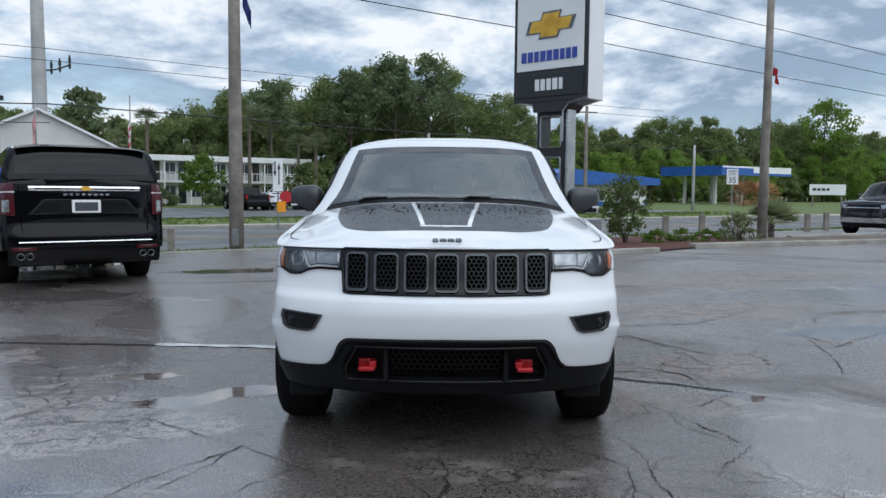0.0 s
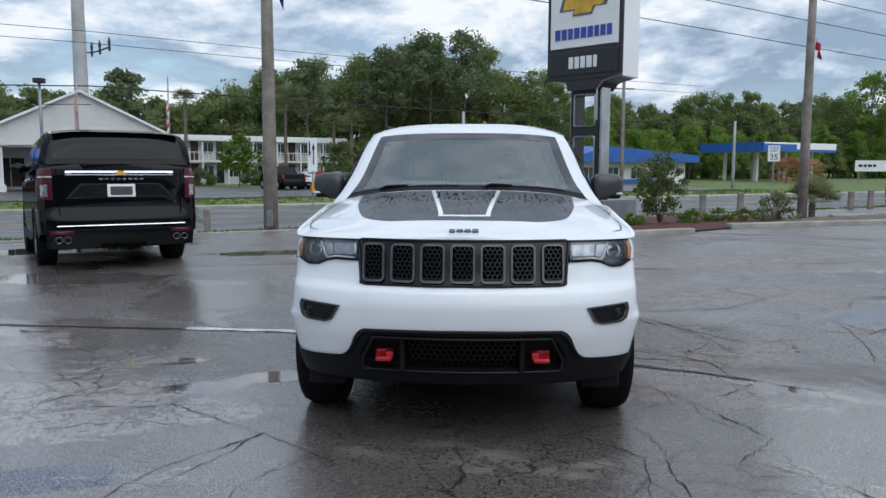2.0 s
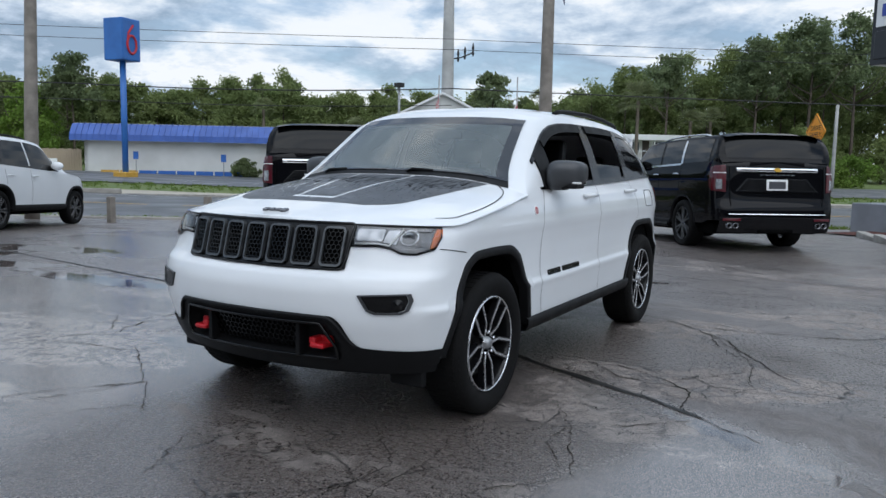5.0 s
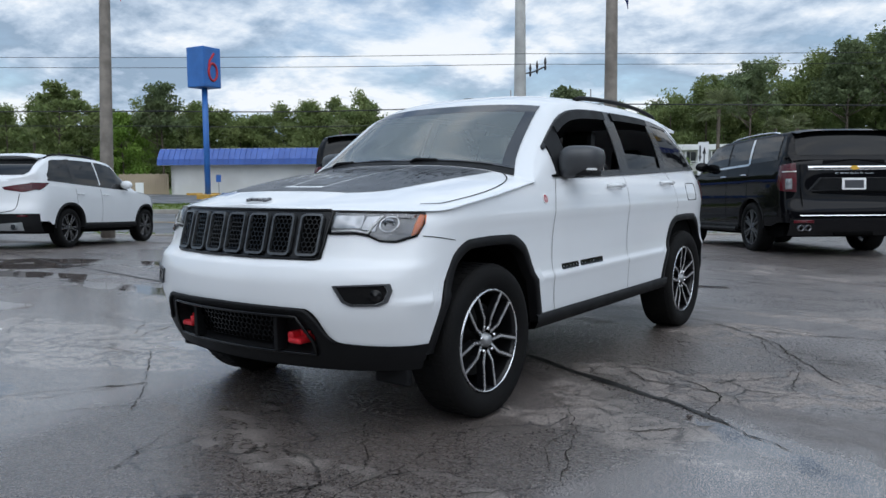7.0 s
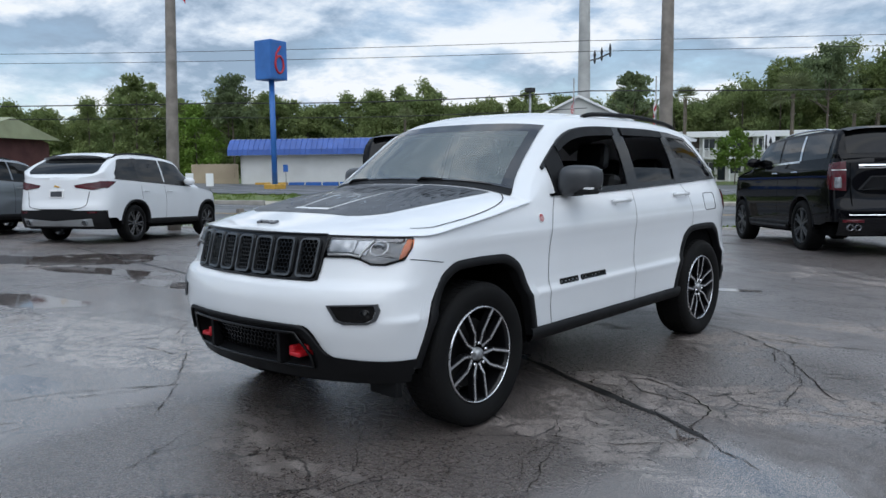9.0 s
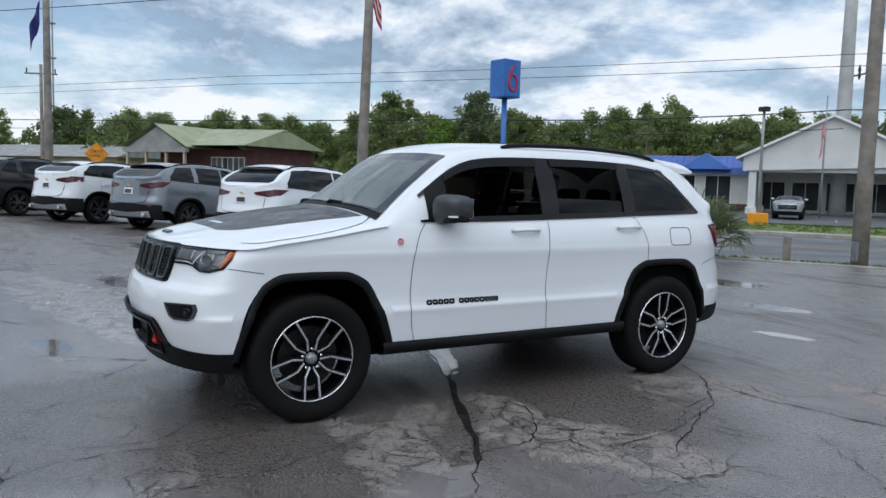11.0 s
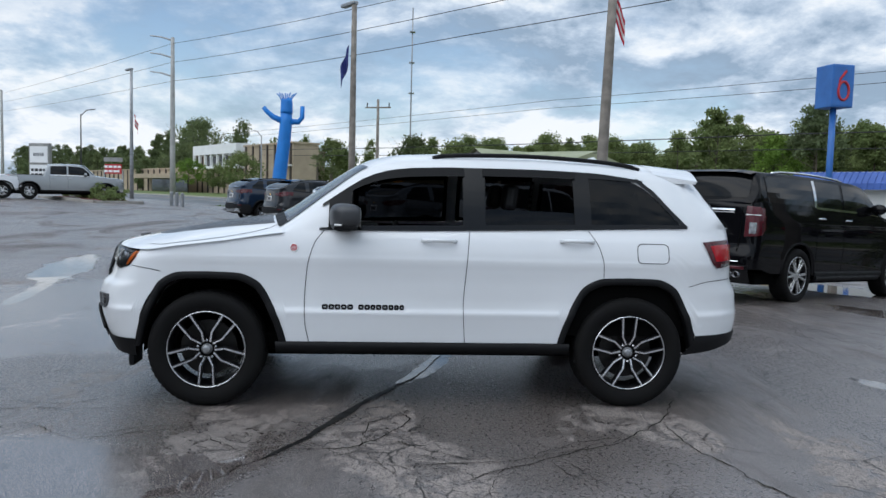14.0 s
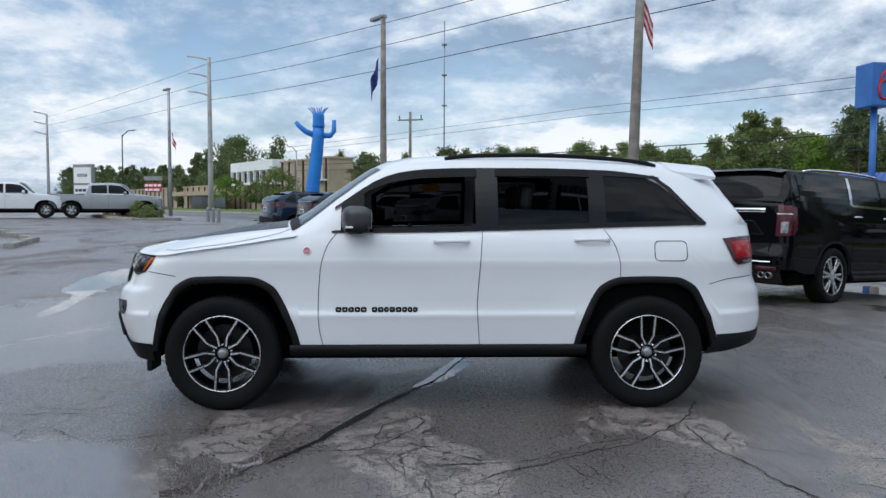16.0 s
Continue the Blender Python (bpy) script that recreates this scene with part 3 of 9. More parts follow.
# ---- vehicles ----
class Shape:
    """The skin of a vehicle: nose at y = 0, tail at y = length, z up; one half, mirrored by the sign of x."""

    def __init__(s, ycf, ycr, nf, nr, axles, hub, arch_a, arch_b, arch_n, flare_low, sill, track, y_cowl, y_hatch, bulge, bow, crown, holes, nose_bow):
        s.ycf = ycf
        s.ycr = ycr
        s.nf = nf
        s.nr = nr
        s.axles = axles
        s.hub = hub
        s.arch_a = arch_a
        s.arch_b = arch_b
        s.arch_n = arch_n
        s.flare_low = flare_low
        s.sill = sill
        s.track = track
        s.y_cowl = y_cowl
        s.y_hatch = y_hatch
        s.bulge = bulge
        s.bow = bow
        s.crown = crown
        s.holes = holes
        s.nose_bow = nose_bow
        s.reach = ((1.0, 1.0), (1.0, 1.0))
        s.cut = 0.0
        s.trapeze = False
        s.tuck = lambda z: 0.0

    def front_at(s, c, si, z):
        """A place on the nose's plan curve, from the cosine and sine of its angle."""
        n = s.nf(z)
        x = s.wz(z) * si ** (2 / n) * (1 - s.tuck(z) * math.sqrt(c))
        return x, s.ycf - (s.ycf - s.yf(z)) * c ** (2 / n) + s.nose_bow * x * x * c

    def half(s, y, z):
        """Half width of the lower body at (y, z)."""
        w = s.wz(z)
        yr = s.yr(z)
        if y < s.ycf:
            lo, hi = 0.0, math.pi / 2
            for _ in range(24):
                a = (lo + hi) / 2
                if s.front_at(math.cos(a), math.sin(a), z)[1] < y:
                    lo = a
                else:
                    hi = a
            return s.front_at(math.cos(lo), math.sin(lo), z)[0]
        if y > s.ycr:
            q = min(1.0, max(0.0, (y - s.ycr) / (yr - s.ycr)))
            return w * max(0.0, 1 - q ** s.nr) ** (1 / s.nr)
        return w

    def side(s, y, z, off=0.0, sg=1):
        return Vector((sg * (s.half(y, z) + off), y, z))

    def nose(s, x, z, off=0.0):
        """The place on the front face at (x, z)."""
        w, n, k = s.wz(z), s.nf(z), s.tuck(z)
        ys = []
        for q in (abs(x) / w, (abs(x) + 0.01) / w):
            si = min(0.99995, q) ** (n / 2)
            if k > 0:
                for _ in range(8):
                    c = math.sqrt(max(0.0, 1 - si * si))
                    si = min(0.99995, q / (1 - k * math.sqrt(c))) ** (n / 2)
            ys.append(s.front_at(math.sqrt(max(0.0, 1 - si * si)), si, z)[1])
        nx, ny = (ys[1] - ys[0]), -0.01
        l = math.hypot(nx, ny)
        return Vector((x + math.copysign(nx / l * off, x) if abs(x) > 1e-6 else x, ys[0] + ny / l * off, z))

    def tail(s, x, z, off=0.0):
        w, yr = s.wz(z), s.yr(z)
        q = min(0.999, abs(x) / w)
        y = s.ycr + (yr - s.ycr) * (1 - q ** s.nr) ** (1 / s.nr)
        e = 0.01
        q2 = min(0.9995, (abs(x) + e) / w)
        y2 = s.ycr + (yr - s.ycr) * (1 - q2 ** s.nr) ** (1 / s.nr)
        nx, ny = (y - y2), e
        l = math.hypot(nx, ny)
        return Vector((x + math.copysign(nx / l * off, x) if abs(x) > 1e-6 else x, y + ny / l * off, z))

    def belt(s, y):
        z = s.ztop(y)
        return s.half(y, z), z

    def cant(s, y):
        """The rail between side glass and roof."""
        xb, zb = s.belt(y)
        if y <= s.y_cowl or y >= s.y_hatch:
            return xb, zb
        return min(xb, s.xr(y)), max(zb, s.zr(y))

    def glassy(s, y, f, off=0.0, sg=1):
        """The side of the cabin, f = 0 at the belt and 1 at the rail."""
        xb, zb = s.belt(y)
        xr, zr = s.cant(y)
        dx, dz = xr - xb, zr - zb
        l = math.hypot(dx, dz) or 1
        x = xb + dx * f + s.bulge * math.sin(math.pi * f) * min(1, l / 0.4)
        return Vector((sg * (x + off * dz / l), y, zb + dz * f - off * dx / l))

    def top(s, y, q, off=0.0):
        """Bonnet, screens and roof, q from -1 to 1 between the rails."""
        xr, zr = s.cant(y)
        zc = max(zr, s.zc(y)) if s.crown else s.zc(y)
        p = s.power(y)
        z = zr + (zc - zr) * (1 - abs(q) ** p)
        dy = -s.bow * s.kbow(y) * (1 - q * q)
        return Vector((xr * q, y + dy, z + off))

    def top_n(s, y, q, off):
        """The same, moved off along the surface's normal."""
        a, b, c, d = s.top(y - 0.01, q), s.top(y + 0.01, q), s.top(y, q - 0.01), s.top(y, q + 0.01)
        n = (d - c).cross(b - a)
        n.normalize()
        return s.top(y, q) + n * off


def stations(s, na, ns, nr):
    out = []
    for k in range(na):
        a = math.pi / 2 * k / na
        out.append(("f", a))
    for k in range(ns + 1):
        out.append(("s", s.ycf + (s.ycr - s.ycf) * k / ns))
    for k in range(1, nr + 1):
        out.append(("r", math.pi / 2 * (1 - k / nr)))
    return out


def wall_point(s, st, z):
    kind, v = st
    w = s.wz(z)
    if kind == "s":
        return Vector((w, v, z))
    if kind == "f":
        x, y = s.front_at(math.cos(v), math.sin(v), z)
        return Vector((x, y, z))
    yr = s.yr(z)
    return Vector((w * math.sin(v) ** (2 / s.nr), s.ycr + (yr - s.ycr) * math.cos(v) ** (2 / s.nr), z))


def arch_half(s, ya, fore):
    """The stretch of a wheel opening before or behind its axle, as a share of the usual one."""
    return s.reach[0 if ya == s.axles[0] else 1][0 if fore else 1]


TRAPEZE = curve((0.0, 1.0), (0.36, 0.99), (0.62, 0.885), (0.82, 0.56), (0.93, 0.27), (1.0, 0.0))


def arch_curve(s, k, n):
    """Step k of n along a wheel opening: share of its half width, and of its height."""
    if s.trapeze:
        c = math.cos(math.pi * k / n)
        c = math.copysign(abs(c) ** 0.8, c)
        return c, TRAPEZE(abs(c))
    c, si = math.cos(math.pi * k / n), max(0.0, math.sin(math.pi * k / n))
    e = 2 / s.arch_n
    return math.copysign(abs(c) ** e, c), si ** e


def arch(s, y, z_default, grow=0.0):
    """The lower edge of the body over the wheels."""
    z = z_default
    for ya in s.axles:
        d = abs(y - ya)
        a, b = (s.arch_a + grow) * arch_half(s, ya, y < ya), s.arch_b + grow
        if d < a:
            z = max(z, s.hub + b * (TRAPEZE(d / a) if s.trapeze else (1 - (d / a) ** s.arch_n) ** (1 / s.arch_n)))
    return z


def body_skin(s, na=44, ns=90, nr=26, rows=26, cols=22):
    """Lower body walls and the top as one shell."""
    sts = stations(s, na, ns, nr)
    bm = bmesh.new()
    left, right = [], []
    for st in sts:
        zt = 1.0
        for _ in range(4):
            p = wall_point(s, st, zt)
            zt = s.ztop(p.y)
        p = wall_point(s, st, zt)
        y0 = wall_point(s, st, 0.5).y
        x0 = wall_point(s, st, 0.5).x
        if st[0] == "f" and y0 < s.axles[0] - (s.arch_a + s.cut) * s.reach[0][0]:
            zl = s.low_front(x0)
        elif st[0] == "r" and y0 > s.axles[1] + s.arch_a * s.reach[1][1]:
            zl = s.low_rear(x0)
        else:
            zl = arch(s, y0, s.sill, s.cut)
        ring = []
        for r in range(rows):
            v = r / (rows - 1)
            z = zl + (zt - zl) * v
            ring.append(wall_point(s, st, z))
        left.append([bm.verts.new(v) for v in ring])
        right.append([bm.verts.new((-v.x, v.y, v.z)) for v in ring])
    for a, b in zip(left[:-1], left[1:]):
        for r in range(rows - 1):
            bm.faces.new((a[r], a[r + 1], b[r + 1], b[r]))
    for a, b in zip(right[:-1], right[1:]):
        for r in range(rows - 1):
            bm.faces.new((a[r], b[r], b[r + 1], a[r + 1]))
    tops = []
    nf = 8
    for st, L in zip(sts, left):
        y = L[-1].co.y
        row = [s.glassy(y, k / nf) for k in range(nf)]
        row += [s.top(y, 1 - 2 * k / cols) for k in range(cols + 1)]
        row += [s.glassy(y, k / nf, 0, -1) for k in range(nf - 1, -1, -1)]
        tops.append([bm.verts.new(v) for v in row])
    for (sa, a), (sb, b) in zip(list(zip(left, tops))[:-1], list(zip(left, tops))[1:]):
        for k in range(len(a) - 1):
            mid = (a[k].co + b[k].co + a[k + 1].co + b[k + 1].co) / 4
            if s.holes and s.in_hole(sa[-1].co.y, sb[-1].co.y, k, nf, cols):
                continue
            bm.faces.new((a[k], a[k + 1], b[k + 1], b[k]))
    bmesh.ops.remove_doubles(bm, verts=bm.verts, dist=0.0008)
    bmesh.ops.dissolve_degenerate(bm, dist=0.0005, edges=bm.edges)
    bmesh.ops.recalc_face_normals(bm, faces=bm.faces)
    return bm


def flare(s, ya, sg, inner=0.004, outer=0.045, thick=0.022, n=56):
    """The moulding round a wheel opening."""
    pts = []
    for k in range(n + 1):
        c, si = arch_curve(s, k, n)
        row = []
        for grow, off in ((outer, -0.004), (outer, thick * 0.6), (outer * 0.45, thick), (-inner * 0.4, thick * 0.9), (-inner, thick * 0.2), (-inner, -0.10)):
            a, b = s.arch_a + grow, s.arch_b + grow
            y = ya + a * arch_half(s, ya, c < 0) * c
            z = s.hub + b * si
            zz = max(z, s.flare_low)
            row.append(Vector((sg * (s.half(y, max(zz, 0.42)) + off), y, zz)))
        pts.append(row)
    m = len(pts[0])
    vs = [v for r in pts for v in r]
    fs = [(i * m + j, i * m + j + 1, (i + 1) * m + j + 1, (i + 1) * m + j) for i in range(n) for j in range(m - 1)]
    return vs, fs


def well(s, ya, sg, n=56):
    """The dark liner inside a wheel opening."""
    pts = []
    for k in range(n + 1):
        c, si = arch_curve(s, k, n)
        a, b = s.arch_a - 0.02, s.arch_b - 0.02
        y = ya + a * arch_half(s, ya, c < 0) * c
        z = max(0.36, s.hub + b * si) if 0 < k < n else 0.36
        xo = s.half(y, max(z, 0.45)) - 0.04
        pts.append((Vector((sg * xo, y, z)), Vector((sg * 0.42, y, z))))
    vs = [v for r in pts for v in r]
    fs = [(i * 2, i * 2 + 1, i * 2 + 3, i * 2 + 2) for i in range(n)]
    k = len(vs)
    fs.append(tuple(range(1, k, 2)))
    return vs, fs


def seam(fn, pts, w=0.006, off=0.0012):
    """A thin dark joint drawn as a ribbon along points (a, b) of a surface."""
    vs, fs = [], []
    for i, (a, b) in enumerate(pts):
        p, q = pts[max(i - 1, 0)], pts[min(i + 1, len(pts) - 1)]
        dx, dy = q[0] - p[0], q[1] - p[1]
        l = math.hypot(dx, dy) or 1
        ox, oy = -dy / l * w / 2, dx / l * w / 2
        vs += [fn(a - ox, b - oy, off), fn(a + ox, b + oy, off)]
    for i in range(len(pts) - 1):
        fs.append((2 * i, 2 * i + 1, 2 * i + 3, 2 * i + 2))
    return vs, fs


def smooth_line(pts, n=24):
    """Points along a soft line through a few given ones."""
    ts = [0.0]
    for a, b in zip(pts[:-1], pts[1:]):
        ts.append(ts[-1] + math.dist(a, b))
    fx = curve(*[(t, p[0]) for t, p in zip(ts, pts)])
    fy = curve(*[(t, p[1]) for t, p in zip(ts, pts)])
    return [(fx(ts[-1] * k / n), fy(ts[-1] * k / n)) for k in range(n + 1)]


def wheel(parent, name, m, R=0.387, W=0.255, rim=0.262, style="twin", spoke_mat="machined", lugs=5, n=56):
    """A tyre on an alloy rim, its outer face towards +x."""
    w = part(name, lathe([(-W * 0.30, R * 0.70), (-W * 0.46, R * 0.80), (-W * 0.50, R * 0.90), (-W * 0.45, R * 0.965), (-W * 0.34, R), (W * 0.34, R), (W * 0.44, R * 0.972), (W * 0.485, R * 0.925), (W * 0.50, R * 0.86), (W * 0.485, R * 0.79), (W * 0.455, R * 0.735), (W * 0.43, rim + 0.012), (W * 0.40, rim)], n, caps=False), M["rubber"], parent, smooth=True, m=m)
    blocks = []
    for k in range(n):
        a = 2 * math.pi * (k + 0.5) / n
        for x0, x1, sh in ((-W * 0.35, -W * 0.17, 0), (-W * 0.13, W * 0.13, 0.5), (W * 0.17, W * 0.35, 0)):
            aa = a + sh * 2 * math.pi / n
            b = box(x0, x1, -0.013, 0.013, R - 0.012, R + 0.0025)
            blocks.append(moved(b, Matrix.Rotation(aa, 4, "X")))
        b = box(W * 0.38, W * 0.452, -0.008, 0.008, R * 0.93, R * 0.968)
        blocks.append(moved(b, Matrix.Rotation(a, 4, "X")))
    part("tread", join(*blocks), M["rubber"], w)
    face = W * 0.40
    part("rim", join(lathe([(-W * 0.4, rim * 0.98), (W * 0.1, rim * 0.93), (face - 0.012, rim * 0.985), (face + 0.006, rim * 1.0), (face + 0.004, rim * 0.955), (face - 0.02, rim * 0.935), (W * 0.1, rim * 0.90), (-W * 0.1, rim * 0.88)], n, caps=False)), M["rim_black"], w, smooth=True)
    part("rim_lip", lathe([(face + 0.001, rim * 1.005), (face + 0.009, rim * 0.99), (face + 0.009, rim * 0.975), (face + 0.001, rim * 0.968)], n, caps=False), M[spoke_mat], w, smooth=True)
    part("brake_disc", lathe([(-0.01, 0.05), (-0.01, rim * 0.72), (0.015, rim * 0.72), (0.015, 0.05)], 40), M["disc"], w)
    spokes, backs = [], []
    if style == "twin":
        for k in range(5):
            for sgn in (-1, 1):
                a = 2 * math.pi * k / 5 + math.pi / 2
                r0, r1 = rim * 0.20, rim * 0.97
                a0, a1, am, rm = a + sgn * radians(11), a + sgn * radians(11.2), a + sgn * radians(20.0), rim * 0.46
                p0 = Vector((face - 0.020, r0 * math.cos(a0), r0 * math.sin(a0)))
                pm = Vector((face - 0.008, rm * math.cos(am), rm * math.sin(am)))
                p1 = Vector((face + 0.004, r1 * math.cos(a1), r1 * math.sin(a1)))
                for lst, wd, dep, dx in ((spokes, 0.0056, 0.004, 0.003), (backs, 0.0115, 0.035, 0.0)):
                    vs, fs = [], []
                    for p, sc in ((p0, 1.15), (pm, 1.0), (p1, 1.05)):
                        d = (pm - p0).normalized() if p is p0 else (p1 - pm).normalized()
                        d.x = 0
                        t = Vector((0, -d.z, d.y))
                        for sx, st_ in ((0, -1), (0, 1), (-dep, 1.1), (-dep, -1.1)):
                            vs.append(p + t * (wd * sc * st_) + Vector((sx + dx, 0, 0)))
                    for i in range(2):
                        for j in range(4):
                            l = (j + 1) % 4
                            fs.append((i * 4 + j, i * 4 + l, (i + 1) * 4 + l, (i + 1) * 4 + j))
                    lst.append((vs, fs))
    else:
        cnt = 6
        for k in range(cnt):
            for sgn in ((-1, 1) if style == "six" else (0,)):
                a = 2 * math.pi * k / cnt + math.pi / 2 + sgn * radians(9)
                wd = 0.016 if style == "six" else 0.03
                b = box(face - 0.03, face + 0.002, -wd, wd, 0.03, rim * 0.97, 0.004)
                spokes.append(moved(b, Matrix.Rotation(a - math.pi / 2, 4, "X")))
    for i, g in enumerate(spokes):
        part("spoke", g, M[spoke_mat], w)
    if backs:
        part("spoke_backing", join(*backs), M["rim_black"], w)
    hub = 0.78 if style == "twin" else 1.0
    part("hub_cap", lathe([(face - 0.03, 0.048 * hub), (face - 0.012, 0.045 * hub), (face + 0.002, 0.033 * hub), (face + 0.006, 0.026 * hub), (face + 0.006, 0.001)], 24), M["metal_grey"] if style == "twin" else M[spoke_mat], w, smooth=True)
    for k in range(lugs):
        a = 2 * math.pi * (k + 0.5) / lugs + math.pi / 2
        part("lug_nut", moved(lathe([(face - 0.03, 0.011), (face - 0.006, 0.010), (face - 0.002, 0.006)], 6), Matrix.Translation((0, 0.062 * math.cos(a), 0.062 * math.sin(a)))), M["chrome"], w)
    return w


def four_wheels(s, parent, **k):
    first = {}
    for name, ya in (("front_wheel", s.axles[0]), ("rear_wheel", s.axles[1])):
        for sg in (1, -1):
            m = pose(sg * (s.track - 0.005), ya, s.hub, 0, 0, 0 if sg > 0 else 180)
            if not first:
                first["w"] = wheel(parent, name, m @ Matrix.Rotation(math.pi, 4, "X"), **k)
                src = first["w"]
            else:
                o = src.copy()
                scene.collection.objects.link(o)
                o.name = name
                o.parent, o.matrix_basis = parent, m @ Matrix.Rotation(radians((180 if name == "front_wheel" else 0) + (0 if sg > 0 else 25)), 4, "X")
                for c in src.children:
                    d = c.copy()
                    scene.collection.objects.link(d)
                    d.parent = o


def side_panel(s, ys, f0, f1, off, sg, n=26, m=8, edge=0.012):
    """A pane or a moulding on the cabin's side; f0 and f1 are functions of y."""
    y0, y1 = ys
    us = [y0 + (y1 - y0) * k / n for k in range(n + 1)]
    vs, fs = grid(lambda y, v: s.glassy(y, f0(y) + (f1(y) - f0(y)) * v, off, sg), us, [k / m for k in range(m + 1)])
    ring = [k * (m + 1) for k in range(n + 1)] + [n * (m + 1) + j for j in range(1, m + 1)] + [k * (m + 1) + m for k in range(n - 1, -1, -1)] + [j for j in range(m - 1, 0, -1)]
    k0 = len(vs)
    for i in ring:
        v = vs[i]
        vs.append(Vector((v.x - sg * edge, v.y, v.z)))
    for a in range(len(ring)):
        b = (a + 1) % len(ring)
        fs.append((ring[a], ring[b], k0 + b, k0 + a))
    return vs, fs


def poly_panel(fn, poly, off, sink=0.008):
    """A plate with any outline given in surface coordinates, filled by triangles."""
    bm = bmesh.new()
    a = [bm.verts.new(fn(p[0], p[1], off)) for p in poly]
    b = [bm.verts.new(fn(p[0], p[1], -sink)) for p in poly]
    n = len(poly)
    edges = [bm.edges.new((a[i], a[(i + 1) % n])) for i in range(n)]
    bmesh.ops.triangle_fill(bm, edges=edges, use_beauty=True)
    for i in range(n):
        bm.faces.new((a[i], a[(i + 1) % n], b[(i + 1) % n], b[i]))
    return bm


def jeep_shape():
    s = Shape(ycf=1.0, ycr=3.9, nf=curve((0.30, 6.2), (0.80, 6.4), (0.95, 5.4), (1.05, 4.4)), nr=3.0, axles=(0.90, 3.815), hub=0.387, arch_a=0.50, arch_b=0.485, arch_n=2.7, flare_low=0.40,
              sill=0.44, track=0.838, y_cowl=1.40, y_hatch=4.62, bulge=0.022, bow=0.13, crown=True, holes=True, nose_bow=0.26)
    s.reach = ((0.89, 1.0), (0.98, 0.93))
    s.cut = 0.034
    s.trapeze = True
    s.tuck = curve((0.30, 0.075), (0.45, 0.045), (0.58, 0.018), (0.68, 0.0), (1.0, 0.0))
    s.wz = curve((0.25, 0.90), (0.44, 0.940), (0.53, 0.947), (0.62, 0.956), (0.648, 0.9605), (0.660, 0.9575), (0.678, 0.9465), (0.70, 0.9425), (0.75, 0.9385), (0.85, 0.938), (0.95, 0.944), (1.005, 0.9495), (1.018, 0.9495), (1.035, 0.9460), (1.07, 0.9405), (1.10, 0.934), (1.16, 0.915), (1.25, 0.872), (1.35, 0.84))
    s.yf = curve((0.25, 0.16), (0.40, 0.07), (0.50, 0.035), (0.62, 0.005), (0.72, 0.0), (0.80, 0.02), (0.85, 0.07), (0.95, 0.10), (1.04, 0.125), (1.10, 0.165), (1.2, 0.30))
    s.yr = curve((0.25, 4.74), (0.45, 4.80), (0.60, 4.83), (0.78, 4.82), (0.90, 4.77), (1.05, 4.76), (1.27, 4.74), (1.4, 4.7))
    s.ztop = curve((0.0, 1.065), (0.15, 1.063), (0.48, 1.055), (0.70, 1.085), (1.0, 1.125), (1.40, 1.185), (1.65, 1.205), (2.2, 1.212), (3.3, 1.24), (4.2, 1.265), (4.8, 1.27))
    s.zr = curve((1.40, 1.185), (1.55, 1.315), (1.75, 1.475), (1.95, 1.618), (2.1, 1.675), (2.3, 1.702), (2.6, 1.712), (3.0, 1.712), (3.6, 1.693), (4.0, 1.655), (4.2, 1.585), (4.35, 1.49), (4.5, 1.355), (4.62, 1.27))
    s.xr = curve((1.40, 0.90), (1.55, 0.82), (1.75, 0.765), (2.05, 0.71), (2.5, 0.69), (3.2, 0.685), (4.05, 0.66), (4.35, 0.665), (4.5, 0.72), (4.62, 0.80))
    s.zc = curve((0.0, 1.07), (0.16, 1.085), (0.3, 1.112), (0.6, 1.172), (1.0, 1.235), (1.36, 1.278), (1.46, 1.315), (1.7, 1.48), (1.95, 1.65), (2.08, 1.722), (2.3, 1.765), (2.8, 1.782), (3.5, 1.772), (4.05, 1.742), (4.33, 1.695), (4.40, 1.655), (4.44, 1.60), (4.62, 1.29))
    s.power = curve((0.0, 3.2), (1.0, 3.4), (1.4, 3.2), (1.6, 3.0), (2.2, 3.6), (4.4, 3.2))
    s.kbow = curve((0.6, 0.0), (1.4, 1.0), (2.0, 0.9), (2.5, 0.2), (2.9, 0.0), (4.2, 0.0), (4.4, -0.3), (4.5, -0.35), (4.62, 0.0))
    s.low_front = curve((0.0, 0.618), (0.47, 0.612), (0.515, 0.585), (0.575, 0.485), (0.62, 0.458), (0.80, 0.445), (1.0, 0.44))
    s.low_rear = lambda x: 0.50

    def in_hole(ya, yb, k, nf, cols):
        if k < nf or k >= nf + cols:
            kk = k if k < nf else 2 * nf + cols - 1 - k
            return kk <= 6 and ((ya > 1.80 and yb < 2.66) or (ya > 2.74 and yb < 3.43) or (kk <= 5 and ya > 3.49 and yb < 3.90))
        q = 1 - 2 * (k - nf + 0.5) / cols
        return abs(q) < 0.80 and ya > 1.455 and yb < 1.96

    s.in_hole = in_hole
    return s


